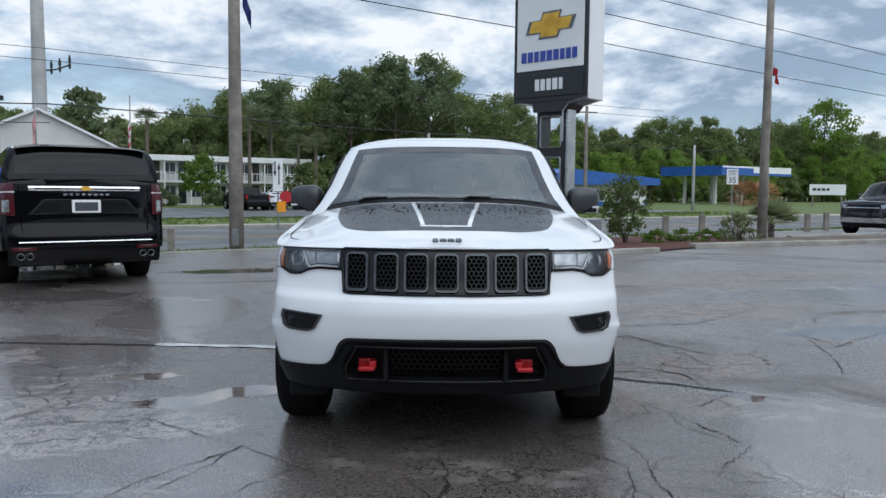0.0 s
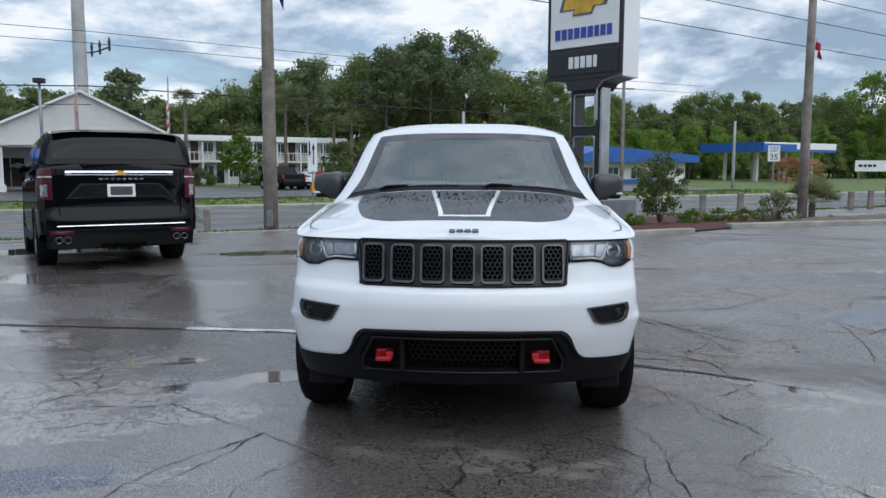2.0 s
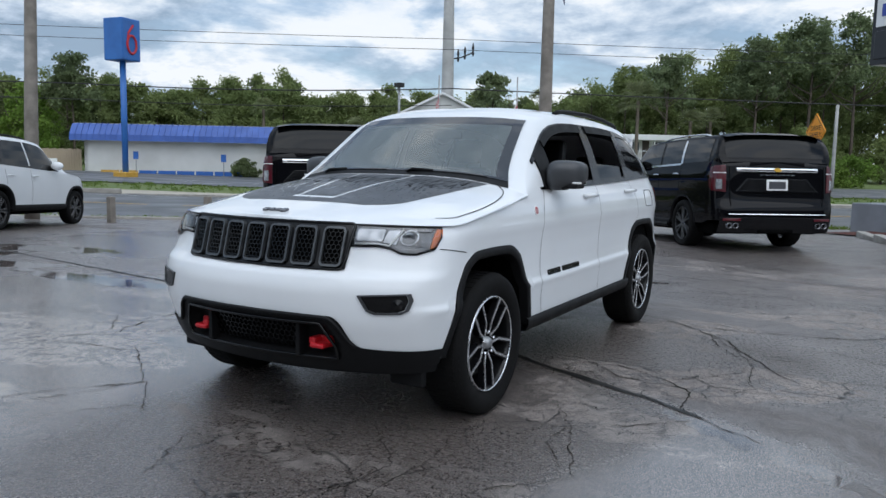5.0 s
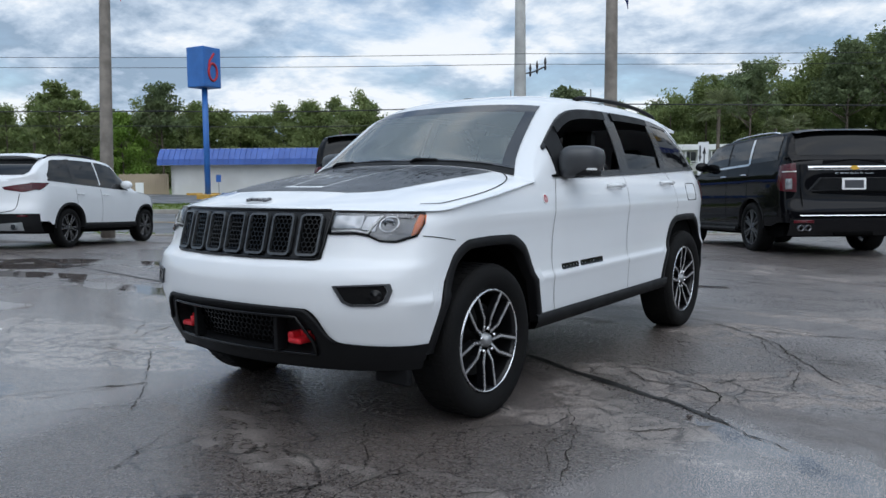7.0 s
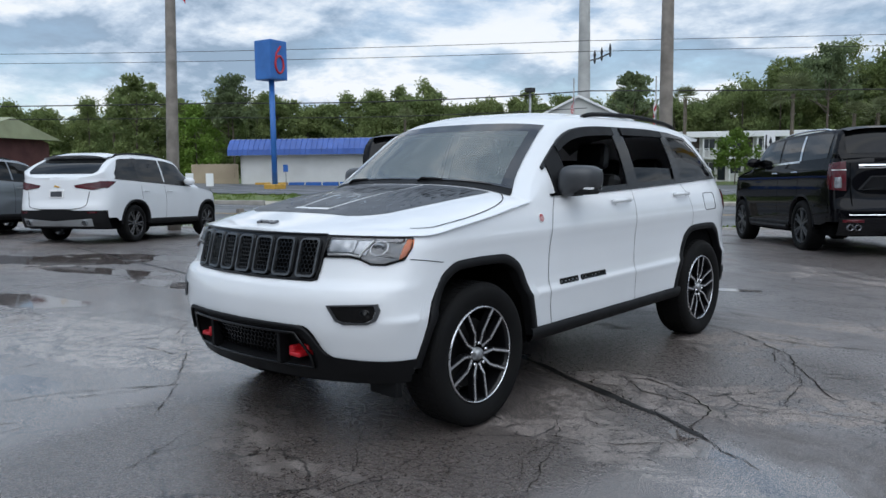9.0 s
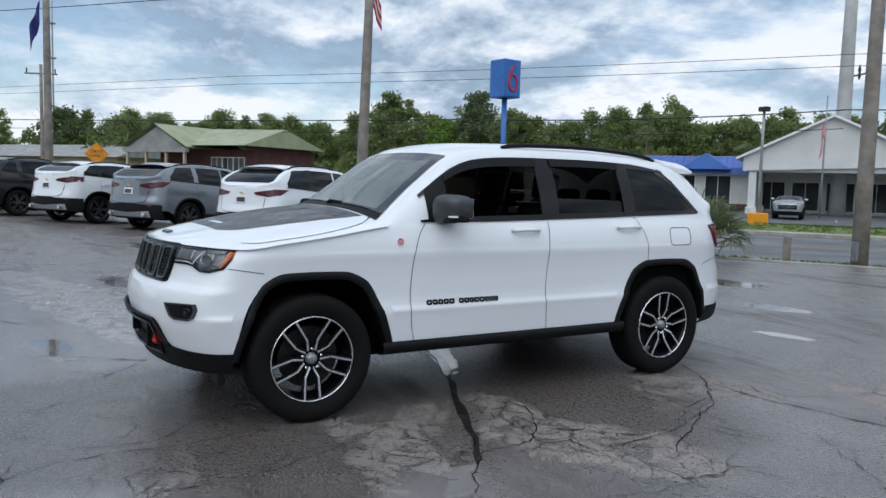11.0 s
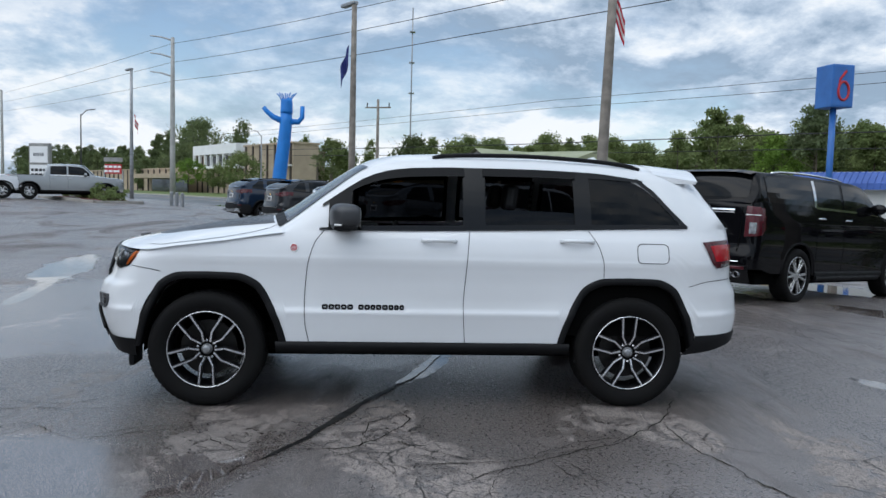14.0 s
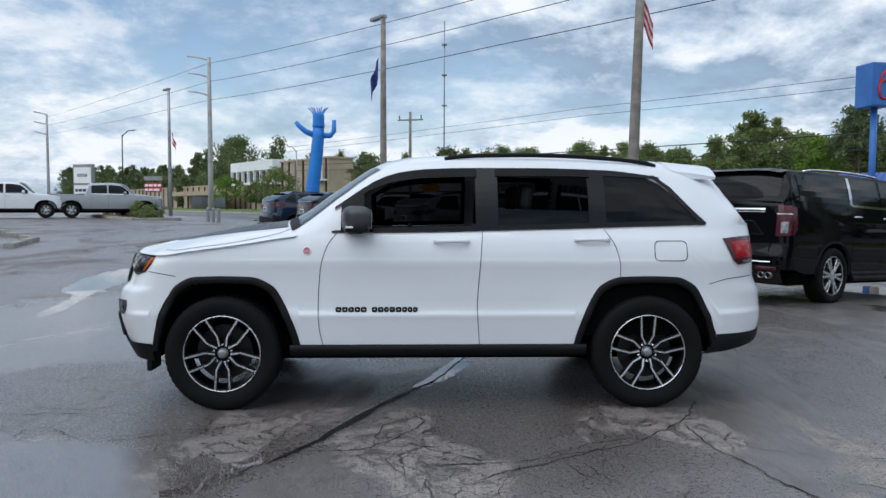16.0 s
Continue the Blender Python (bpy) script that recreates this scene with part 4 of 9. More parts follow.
def honeycomb(x0, x1, z0, z1, r, fn, off, bar=0.0035):
    """Hexagonal lattice bars over a rectangle of a surface."""
    geos = []
    dx, dz = r * 1.732, r * 1.5
    rows = int((z1 - z0) / dz) + 2
    cols = int((x1 - x0) / dx) + 2
    for i in range(rows):
        for j in range(cols):
            cx = x0 + j * dx + (dx / 2 if i % 2 else 0)
            cz = z0 + i * dz
            for k in range(3):
                a0, a1 = radians(60 * k + 30), radians(60 * k + 90)
                p = (cx + r * math.cos(a0), cz + r * math.sin(a0))
                q = (cx + r * math.cos(a1), cz + r * math.sin(a1))
                if not all(x0 <= v[0] <= x1 and z0 <= v[1] <= z1 for v in (p, q)):
                    continue
                ex, ez = q[0] - p[0], q[1] - p[1]
                l = math.hypot(ex, ez)
                ox, oz = -ez / l * bar, ex / l * bar
                vs = [fn(p[0] + ox, p[1] + oz, off - 0.012), fn(p[0] - ox, p[1] - oz, off - 0.012), fn(q[0] - ox, q[1] - oz, off - 0.012), fn(q[0] + ox, q[1] + oz, off - 0.012),
                      fn(p[0] + ox * .6, p[1] + oz * .6, off), fn(p[0] - ox * .6, p[1] - oz * .6, off), fn(q[0] - ox * .6, q[1] - oz * .6, off), fn(q[0] + ox * .6, q[1] + oz * .6, off)]
                geos.append((vs, [(4, 5, 6, 7), (0, 1, 5, 4), (2, 3, 7, 6), (1, 2, 6, 5), (3, 0, 4, 7)]))
    return join(*geos)


def seat_geo(x, y, tall=True):
    h = 0.62 if tall else 0.50
    return join(box(x - 0.25, x + 0.25, y - 0.25, y + 0.28, 0.55, 0.78, 0.05),
                moved(box(-0.25, 0.25, -0.07, 0.07, 0.0, h, 0.05), Matrix.Translation((x, y + 0.30, 0.72)) @ Matrix.Rotation(radians(-14), 4, "X")),
                moved(box(-0.13, 0.13, -0.05, 0.05, 0.0, 0.20, 0.04), Matrix.Translation((x, y + 0.30 + (h + 0.03) * 0.25, 0.74 + h)) @ Matrix.Rotation(radians(-8), 4, "X")))


def build_jeep(m):
    s = jeep_shape()
    car = thing("sport_utility_vehicle", "white sport utility vehicle with black hood decal and red tow hooks", "car", m)
    body = part("body", body_skin(s, na=64, ns=200, rows=64), M["white_paint"], car, "glossy white painted body shell", smooth=True)
    W_, K = M["white_paint"], M["cladding"]

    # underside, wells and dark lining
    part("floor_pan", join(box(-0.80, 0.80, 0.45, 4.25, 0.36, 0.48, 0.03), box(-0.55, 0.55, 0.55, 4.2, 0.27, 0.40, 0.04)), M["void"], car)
    for sg in (1, -1):
        for ya in s.axles:
            part("wheel_well", well(s, ya, sg), M["void"], car)
            part("wheel_arch_flare", flare(s, ya, sg, thick=0.009), K, car, "black plastic wheel arch moulding", smooth=True)
        us = [1.36 + (3.38 - 1.36) * k / 30 for k in range(31)]
        prof = ((0.45, 0.002), (0.445, 0.020), (0.41, 0.024), (0.372, 0.014), (0.362, -0.03), (0.362, -0.2))
        part("sill_cladding", grid(lambda y, v: s.side(y, prof[v][0], prof[v][1], sg), us, range(6)), K, car, smooth=True)
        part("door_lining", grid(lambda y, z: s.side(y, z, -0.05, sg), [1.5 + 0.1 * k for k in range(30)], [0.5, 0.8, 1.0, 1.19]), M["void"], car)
    part("headlining", grid(lambda y, q: s.top(y, q, -0.05), [2.12 + 0.1 * k for k in range(23)], [-0.95 + 0.19 * k for k in range(11)]), M["seat"], car)
    part("dashboard", join(box(-0.76, 0.76, 1.48, 1.98, 0.75, 1.13, 0.06), moved(box(-0.2, 0.2, -0.12, 0.12, -0.04, 0.10, 0.03), Matrix.Translation((0.38, 1.92, 1.14)))), M["dash"], car)
    part("steering_wheel", moved(tube([(0.185 * math.cos(a), 0, 0.185 * math.sin(a)) for a in [2 * math.pi * k / 28 for k in range(28)]], 0.016, 8, True), Matrix.Translation((0.38, 2.10, 1.08)) @ Matrix.Rotation(radians(-22), 4, "X")), M["dash"], car)
    for x, y, tall in ((0.38, 2.55, True), (-0.38, 2.55, True), (0.40, 3.45, False), (-0.40, 3.45, False), (0.0, 3.46, False)):
        part("seat", seat_geo(x, y, tall), M["seat"], car, smooth=False)
    part("rear_view_mirror", box(-0.12, 0.12, 2.0, 2.03, 1.53, 1.60, 0.015), M["dash"], car)

    # glass, pillars and mouldings of the sides
    qtop = curve((3.44, 0.825), (3.80, 0.815), (3.91, 0.735), (4.05, 0.45), (4.18, 0.08))
    for sg in (1, -1):
        if sg < 0:
            part("front_door_glass", side_panel(s, (1.660, 2.66), lambda y: 0.05, lambda y: 0.825, 0.006, sg), M["glass_side"], car, "dark tinted side window")
        part("rear_door_glass", side_panel(s, (2.745, 3.44), lambda y: 0.05, (lambda y: 0.825) if sg < 0 else (lambda y: 0.31 - 0.08 * (y - 2.745)), 0.0, sg), M["glass_side"], car, "dark side window" if sg < 0 else "half lowered dark side window")
        part("quarter_glass", side_panel(s, (3.50, 4.176), lambda y: 0.05, qtop, 0.006, sg), M["glass_side"], car, "dark tinted side window")
        part("belt_moulding", side_panel(s, (1.640, 4.233), lambda y: -0.005, lambda y: 0.07, 0.010, sg), M["gloss_black"], car)
        part("upper_window_trim", side_panel(s, (1.655, 3.937), lambda y: 0.795, lambda y: 0.888 if y < 3.6 else 0.888 - (y - 3.6) * 0.15, 0.011, sg), M["gloss_black"], car)
        part("rain_deflector", side_panel(s, (1.850, 2.635), lambda y: 0.752, lambda y: 0.868, 0.022, sg), M["cladding"], car, "dark wind deflector over the window")
        part("rain_deflector", side_panel(s, (2.765, 3.43), lambda y: 0.762, lambda y: 0.868, 0.022, sg), M["cladding"], car, "dark wind deflector over the window")
        for a, b in ((2.622, 2.778), (3.410, 3.530)):
            part("door_pillar", side_panel(s, (a, b), lambda y: 0.03, lambda y: 0.865, 0.012, sg, n=4), M["gloss_black"], car)
        part("mirror_sail", side_panel(s, (1.70, 1.856), lambda y: 0.02, lambda y: 0.885, 0.012, sg, n=6), M["cladding"], car)
        rear_edge = lambda y, v, o: s.glassy(y, v, o, sg)
        part("quarter_trim", seam(rear_edge, [(3.88, 0.85), (3.99, 0.66), (4.10, 0.36), (4.22, 0.02)], 0.045, 0.011), M["gloss_black"], car)

    # windscreen with its dark border, wipers
    scr = lambda a, b, o: s.top_n(a, b, o)
    y0, y1 = 1.445, 1.985
    part("windscreen", grid(lambda y, q: s.top_n(y, q, 0.006), [1.462 + (1.905 - 1.462) * k / 16 for k in range(17)], [-0.80 + 1.60 * k / 24 for k in range(25)]), M["glass_front"], car, "grey tinted windscreen", smooth=True)
    for a, b, qa, qb in ((y0, 1.462, -0.885, 0.885), (1.905, y1, -0.885, 0.885), (1.462, 1.905, -0.885, -0.80), (1.462, 1.905, 0.80, 0.885)):
        part("windscreen_border", grid(lambda y, q: s.top_n(y, q, 0.0065), [a + (b - a) * k / 8 for k in range(9)], [qa + (qb - qa) * k / 20 for k in range(21)]), M["frit"], car)
    part("cowl_panel", grid(lambda y, q: s.top_n(y, q, 0.004), [1.385, 1.41, 1.435, 1.455], [-0.885 + 1.77 * k / 24 for k in range(25)]), K, car)
    for q0, q1 in ((-0.66, -0.05), (0.12, 0.74)):
        part("wiper", join(tube([scr(1.440 + 0.001 * k, q0 + (q1 - q0) * k / 6, 0.006) for k in range(7)], 0.004, 6), tube([scr(1.425, q0 + 0.02, 0.008), scr(1.436, q0 + 0.06, 0.020), scr(1.446, q0 + 0.13, 0.012), scr(1.448, q0 + 0.22, 0.008)], 0.009, 6)), K, car)
    # tailgate glass
    part("tailgate_glass", grid(lambda y, q: s.top_n(y, q, 0.005), [4.46 + 0.02 * k for k in range(7)], [-0.80 + 1.6 * k / 16 for k in range(17)]), M["glass_dark"], car, smooth=True)

    # hood decal in three pieces with white bands between
    def on_hood(x, y, o):
        xr = s.cant(y)[0]
        return s.top_n(y, max(-1, min(1, x / xr)), o)
    outer = curve((0.45, 0.40), (0.50, 0.50), (0.60, 0.575), (0.78, 0.62), (1.0, 0.655), (1.37, 0.685))
    band_x = curve((0.50, 0.112), (0.54, 0.115), (1.37, 0.195))
    rows_ = [0.45 + (1.37 - 0.45) * k / 28 for k in range(29)]
    dec = M["decal"]
    for sg in (1, -1):
        inn = lambda y: band_x(y) + 0.026 if y > 0.54 else 0.0
        part("hood_decal", grid(lambda y, v: on_hood(sg * (inn(y) + (outer(y) - inn(y)) * v), y, 0.0016), rows_, [k / 16 for k in range(17)]), dec, car, "matte dark grey hood decal with rain drops", smooth=True)
    part("hood_decal", grid(lambda y, v: on_hood(band_x(y) * (2 * v - 1), y, 0.0018), [0.572 + (1.37 - 0.572) * k / 20 for k in range(21)], [k / 10 for k in range(11)]), dec, car, "matte dark grey hood decal with rain drops", smooth=True)
    part("decal_band", grid(lambda y, v: on_hood((band_x(y) + 0.03) * (2 * v - 1), y, 0.0026), [0.528, 0.545, 0.560], [k / 10 for k in range(11)]), W_, car)
    rnd = random.Random(4)
    drops = []
    for _ in range(620):
        y = rnd.uniform(0.52, 1.36)
        x = rnd.uniform(-1, 1) * (outer(y) - 0.02)
        if abs(abs(x) - band_x(y) - 0.013) < 0.022:
            continue
        r = rnd.uniform(0.0018, 0.0060) * rnd.choice((0.7, 1, 1.2))
        c = on_hood(x, y, 0.002)
        k = len(drops)
        e = [(c.x + r * math.cos(t) * rnd.uniform(0.7, 1.4), c.y + r * math.sin(t) * rnd.uniform(0.8, 1.6)) for t in [2 * math.pi * i / 6 for i in range(6)]]
        vs = [on_hood(a, b, 0.0022) for a, b in e] + [c + Vector((0, 0, r * 0.28))]
        drops.append((vs, [(i, (i + 1) % 6, 6) for i in range(6)]))
    tagged(part("rain_beading", join(*drops), M["droplet"], car, "dark rain drops beaded on the hood", smooth=True), kind="stuff")

    # front: grille with seven slots
    nose = s.nose
    gp = [(-0.535, 1.050), (-0.515, 0.846), (-0.49, 0.842), (0.49, 0.842), (0.515, 0.846), (0.535, 1.050), (0.52, 1.060), (-0.52, 1.060)]
    part("grille_panel", grid(lambda x, v: nose(x, 0.845 + 0.213 * v, 0.006), [-0.525 + 1.05 * k / 40 for k in range(41)], [k / 6 for k in range(7)]), M["gloss_black"], car, smooth=True)
    part("grille_border", tube([nose(x, z, 0.006) for x, z in dense(gp, 0.05)], 0.008, 8, True), M["gloss_black"], car, smooth=True)
    for k in range(7):
        cx = (k - 3) * 0.1505
        wd = 0.122 if abs(k - 3) < 3 else 0.112
        cx += 0.004 * (k - 3) / 3 * -1
        o = rounded(wd, 0.190, 0.024, 4, cx, 0.951)
        i = rounded(wd - 0.020, 0.170, 0.015, 4, cx, 0.951)
        slot = part("grille_slot", band(o, i, nose, 0.024, -0.004), M["frame_grey"], car, "satin grey slot surround")
        part("slot_mesh", join(honeycomb(cx - wd / 2 + 0.012, cx + wd / 2 - 0.012, 0.866, 1.036, 0.0135, nose, 0.016, 0.0030)), M["gloss_black"], slot)
        part("slot_back", pad(i, nose, 0.0075, 0.0), M["void"], slot)

    # emblem as plain bars
    for k, wd in enumerate((0.030, 0.036, 0.036, 0.034)):
        part("emblem_bar", pad(rounded(wd, 0.045 if k in (0, 3) else 0.032, 0.010, 3, -0.058 + k * 0.040, 1.058 if k else 1.062), lambda a, b, o: on_hood(a, 0.235 - (b - 1.058) * 0.9, o + 0.004), 0.008), M["badge_grey"], car)

    # lamps
    hl = [(0.533, 1.056), (0.72, 1.052), (0.875, 1.046), (0.889, 1.00), (0.878, 0.945), (0.82, 0.922), (0.76, 0.925), (0.71, 0.948), (0.655, 0.958), (0.538, 0.955)]
    fogp = [(0.620, 0.732), (0.71, 0.738), (0.842, 0.744), (0.852, 0.712), (0.838, 0.662), (0.806, 0.645), (0.70, 0.642), (0.662, 0.658)]
    for sg in (1, -1):
        fl = lambda a, b, o: nose(sg * a, b, o)
        hd = dense(hl, 0.03)
        lamp = part("headlight", pad(hd, fl, 0.004), M["lamp_dark"], car, "clear headlight with dark housing")
        part("headlight_rim", tube([fl(a, b, 0.005) for a, b in hd], 0.006, 6, True), M["gloss_black"], lamp, smooth=True)
        part("reflector", pad(rounded(0.125, 0.060, 0.012, 4, 0.612, 1.009), fl, 0.008), M["white_lens"], lamp)
        part("reflector", pad(dense([(0.684, 1.034), (0.742, 1.036), (0.732, 0.964), (0.672, 0.976)], 0.02), fl, 0.008), M["white_lens"], lamp)
        part("projector_lens", moved(lathe([(-0.004, 0.001), (0.0, 0.020), (-0.006, 0.031), (-0.014, 0.033)], 20, "y"), Matrix.Translation(fl(0.778, 0.998, 0.006)) @ Matrix.Rotation(radians(sg * 35 + 180), 4, "Z")), M["projector"], lamp, smooth=True)
        part("projector_ring", tube([fl(0.778 + 0.034 * math.cos(t), 0.998 + 0.034 * math.sin(t), 0.007) for t in [2 * math.pi * k / 20 for k in range(20)]], 0.004, 6, True), M["chrome"], lamp, smooth=True)
        part("running_light", tube([fl(a, b, 0.012) for a, b in ((0.552, 0.968), (0.655, 0.970), (0.705, 0.960), (0.722, 0.995), (0.745, 1.035))], 0.0055, 6), M["plate_white"], lamp, smooth=True)
        part("brow", pad(dense([(0.745, 1.046), (0.855, 1.042), (0.852, 1.026), (0.75, 1.030)], 0.02), fl, 0.010), M["badge_grey"], lamp)
        part("amber_marker", pad(dense([(0.864, 1.040), (0.879, 1.038), (0.8885, 1.0), (0.880, 0.955), (0.863, 0.946)], 0.02), fl, 0.010), M["amber"], lamp, "amber side marker")
        part("lens_cover", pad(scaled(hd, 0.985), fl, 0.017, 0.0), M["lens_clear"], lamp, smooth=True)
        fd = dense(fogp, 0.02)
        fog = part("fog_light_surround", band(fd, scaled(fd, 0.87, 0.84), fl, 0.010, 0.004), M["mirror_cap"], car, "satin graphite fog light surround", smooth=False)
        part("fog_recess", pad(scaled(fd, 0.86, 0.82), fl, 0.003, 0.0), M["gloss_black"], fog)
        part("fog_lamp", moved(lathe([(-0.004, 0.001), (-0.002, 0.024), (0.0, 0.029), (0.02, 0.029)], 20, "y"), Matrix.Translation(fl(0.795, 0.690, 0.004)) @ Matrix.Rotation(radians(sg * 30), 4, "Z")), M["gloss_black"], fog, smooth=True)

    # lower front bumper with recessed intake
    xm = s.half(0.43, 0.45)
    xs = [-xm + 2 * xm * k / 96 for k in range(97)]

    def lower(x, v):
        zt = s.low_front(abs(x)) + 0.012
        z = 0.33 + (zt - 0.33) * v
        x *= s.half(0.43, z) / xm
        off = 0.009
        edge = min(1, max(0, (0.505 - abs(x)) / 0.03)) * min(1, max(0, (z - 0.405) / 0.02)) * min(1, max(0, (0.585 - z) / 0.02))
        if abs(x) > 0.44:
            edge *= min(1, max(0, (0.585 - (abs(x) - 0.44) * 1.3 - z) / 0.02))
        return nose(x, z, off - 0.085 * edge)

    part("lower_bumper", grid(lower, xs, [k / 26 for k in range(27)]), K, car, "black plastic lower bumper", smooth=True)
    part("bumper_lip", tube([nose(x, s.low_front(abs(x)) + 0.004, 0.016) for x in [-0.60 + 1.2 * k / 50 for k in range(51)]], 0.010, 8), K, car, smooth=True)
    part("intake_trim", tube([nose(x, z, 0.016) for x, z in dense([(-0.50, 0.405), (0.50, 0.405), (0.50, 0.47), (0.44, 0.585), (-0.44, 0.585), (-0.50, 0.47)], 0.05)], 0.008, 8, True), M["gloss_black"], car, smooth=True)
    part("intake_mesh", honeycomb(-0.29, 0.29, 0.425, 0.575, 0.0175, nose, -0.035), M["gloss_black"], car)
    for sx in (1, -1):
        part("intake_post", moved(box(-0.012, 0.012, -0.03, 0.03, 0.41, 0.58, 0.004), Matrix.Translation((sx * 0.30, 0.085, 0))), K, car)
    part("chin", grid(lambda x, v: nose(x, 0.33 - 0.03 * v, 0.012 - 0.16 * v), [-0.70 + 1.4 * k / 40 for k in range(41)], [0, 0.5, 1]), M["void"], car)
    for sg in (1, -1):
        c = nose(sg * 0.395, 0.47, -0.02)
        hook = join(box(c.x - 0.042, c.x + 0.042, c.y - 0.030, c.y + 0.05, 0.450, 0.476, 0.010), box(c.x - sg * 0.0 - 0.050 * (sg > 0) + 0.012 * (sg < 0) - 0.0, c.x - sg * 0.0 - 0.012 * (sg > 0) + 0.050 * (sg < 0), c.y - 0.022, c.y + 0.05, 0.465, 0.502, 0.008), box(c.x - 0.045, c.x + 0.045, c.y + 0.03, c.y + 0.08, 0.45, 0.505, 0.008))
        part("tow_hook", hook, M["hook_red"], car, "red painted tow hook")
        part("air_dam", moved(box(-0.10, 0.10, -0.02, 0.02, 0.25, 0.38, 0.012), Matrix.Translation((sg * 0.74, 0.38, 0))), K, car)
    # rear bumper lower part
    part("rear_lower_bumper", grid(lambda x, v: s.tail(x, (0.36 + 0.085 * (1 - (abs(x) / 0.94) ** 6)) * (1 - v) + 0.51 * v, 0.012 if v < 0.95 else 0.002), [-0.918 + 1.836 * k / 60 for k in range(61)], [0, 0.2, 0.5, 0.8, 1.0]), K, car, smooth=True)

    # joints, handles, badge, fuel flap, letters as bars
    for sg in (1, -1):
        sd = lambda a, b, o: s.side(a, b, o, sg)
        lines = [[(1.672, 1.205), (1.611, 1.12), (1.565, 0.95), (1.550, 0.72), (1.555, 0.58), (1.581, 0.45)], [(2.667, 1.215), (2.647, 0.95), (2.631, 0.70), (2.647, 0.45)],
                 [(3.508, 1.24), (3.580, 1.12), (3.610, 1.0), (3.615, 0.90)], [(0.405, 0.945), (0.48, 0.935), (0.60, 0.915)], [(4.24, 0.86), (4.40, 0.895), (4.62, 0.905)]]
        for ln in lines:
            part("panel_joint", seam(sd, smooth_line(ln, 40), 0.004, 0.0025), M["void"], car)
        part("hood_joint", seam(lambda a, b, o: s.top_n(a, b * sg, o), smooth_line([(0.50, 0.90), (0.62, 0.945), (0.86, 0.955), (1.0, 0.95), (1.15, 0.935), (1.28, 0.90), (1.36, 0.845), (1.40, 0.80)], 50), 0.006, 0.0025), M["void"], car)
        part("fuel_flap", join(tube([sd(a, b, 0.0005) for a, b in rounded(0.225, 0.135, 0.035, 5, 3.965, 1.09)], 0.0028, 6, True)), M["void"], car) if sg > 0 else None
        for y0_, z0_ in ((2.455, 1.150), (3.42, 1.163)):
            h = part("door_handle", join(tube([sd(y0_ - 0.115, z0_, 0.004), sd(y0_ - 0.095, z0_ + 0.004, 0.034), sd(y0_, z0_ + 0.006, 0.042), sd(y0_ + 0.095, z0_ + 0.004, 0.034), sd(y0_ + 0.115, z0_, 0.004)], 0.014, 10)), W_, car, smooth=True)
            part("handle_recess", pad(rounded(0.15, 0.075, 0.03, 5, y0_, z0_ - 0.004), sd, 0.001, 0.0), M["white_paint"], h)
        part("side_badge", pad([(1.475 + 0.029 * math.cos(t), 1.088 + 0.029 * math.sin(t)) for t in [2 * math.pi * k / 24 for k in range(24)]], sd, 0.004), M["plate_white"], car, "round red and white badge")
        part("badge_face", pad([(1.475 + 0.023 * math.cos(t), 1.088 + 0.023 * math.sin(t)) for t in [2 * math.pi * k / 24 for k in range(24)]], sd, 0.0055), M["badge_red"], car)
        yy = 1.665
        for i, wd in enumerate((0.045, 0.042, 0.042, 0.042, 0.044, None, 0.042, 0.042, 0.036, 0.042, 0.044, 0.038, 0.036, 0.036)):
            if wd is None:
                yy += 0.030
                continue
            part("name_bar", band(rounded(wd - 0.005, 0.034, 0.009, 2, yy + wd / 2, 0.690), rounded(wd - 0.026, 0.009, 0.002, 2, yy + wd / 2, 0.690), sd, 0.006, 0.004), M["gloss_black"], car)
            yy += wd
        tl = dense([(4.35, 1.175), (4.47, 1.185), (4.63, 1.19), (4.665, 1.06), (4.63, 1.0), (4.47, 0.99), (4.43, 1.02)], 0.03)
        t = part("tail_light", pad(tl, sd, 0.014), M["red_dark"], car, "red tail light")
        part("brake_lens", pad(dense([(4.405, 1.150), (4.48, 1.158), (4.63, 1.158), (4.648, 1.06), (4.625, 1.037), (4.455, 1.037)], 0.03), sd, 0.0165), M["red_lens"], t, "bright red lens")
        part("reverse_lens", pad(dense([(4.50, 1.020), (4.615, 1.022), (4.605, 1.002), (4.51, 1.000)], 0.02), sd, 0.017), M["white_lens"], t, "clear reversing lens")
        # door mirror
        bm = bmesh.new()
        bmesh.ops.create_uvsphere(bm, u_segments=24, v_segments=16, radius=1)
        for v in bm.verts:
            c = v.co
            k = 1 / max(1e-6, (abs(c.x) ** 3.4 + abs(c.y) ** 3.0 + abs(c.z) ** 3.4) ** (1 / 3.4))
            x, y, z = c.x * k, c.y * k, c.z * k
            v.co = (sg * (0.995 + 0.116 * x), 1.80 + 0.100 * y * (0.95 if y < 0 else 1) + 0.03 * x + 0.015, 1.302 + 0.090 * z * (1 - 0.18 * x) + 0.012 * x)
        mir = part("door_mirror", bm, M["mirror_cap"], car, "graphite grey door mirror", smooth=True)
        part("mirror_base", join(box(*sorted((sg * 0.86, sg * 1.0)), 1.76, 1.86, 1.205, 1.24, 0.012), box(*sorted((sg * 0.92, sg * 1.085)), 1.745, 1.90, 1.215, 1.25, 0.014)), K, mir)
        part("mirror_glass", moved(box(-0.09, 0.09, -0.003, 0.003, -0.062, 0.062, 0.002), Matrix.Translation((sg * 0.995, 1.918, 1.305))), M["chrome"], mir)
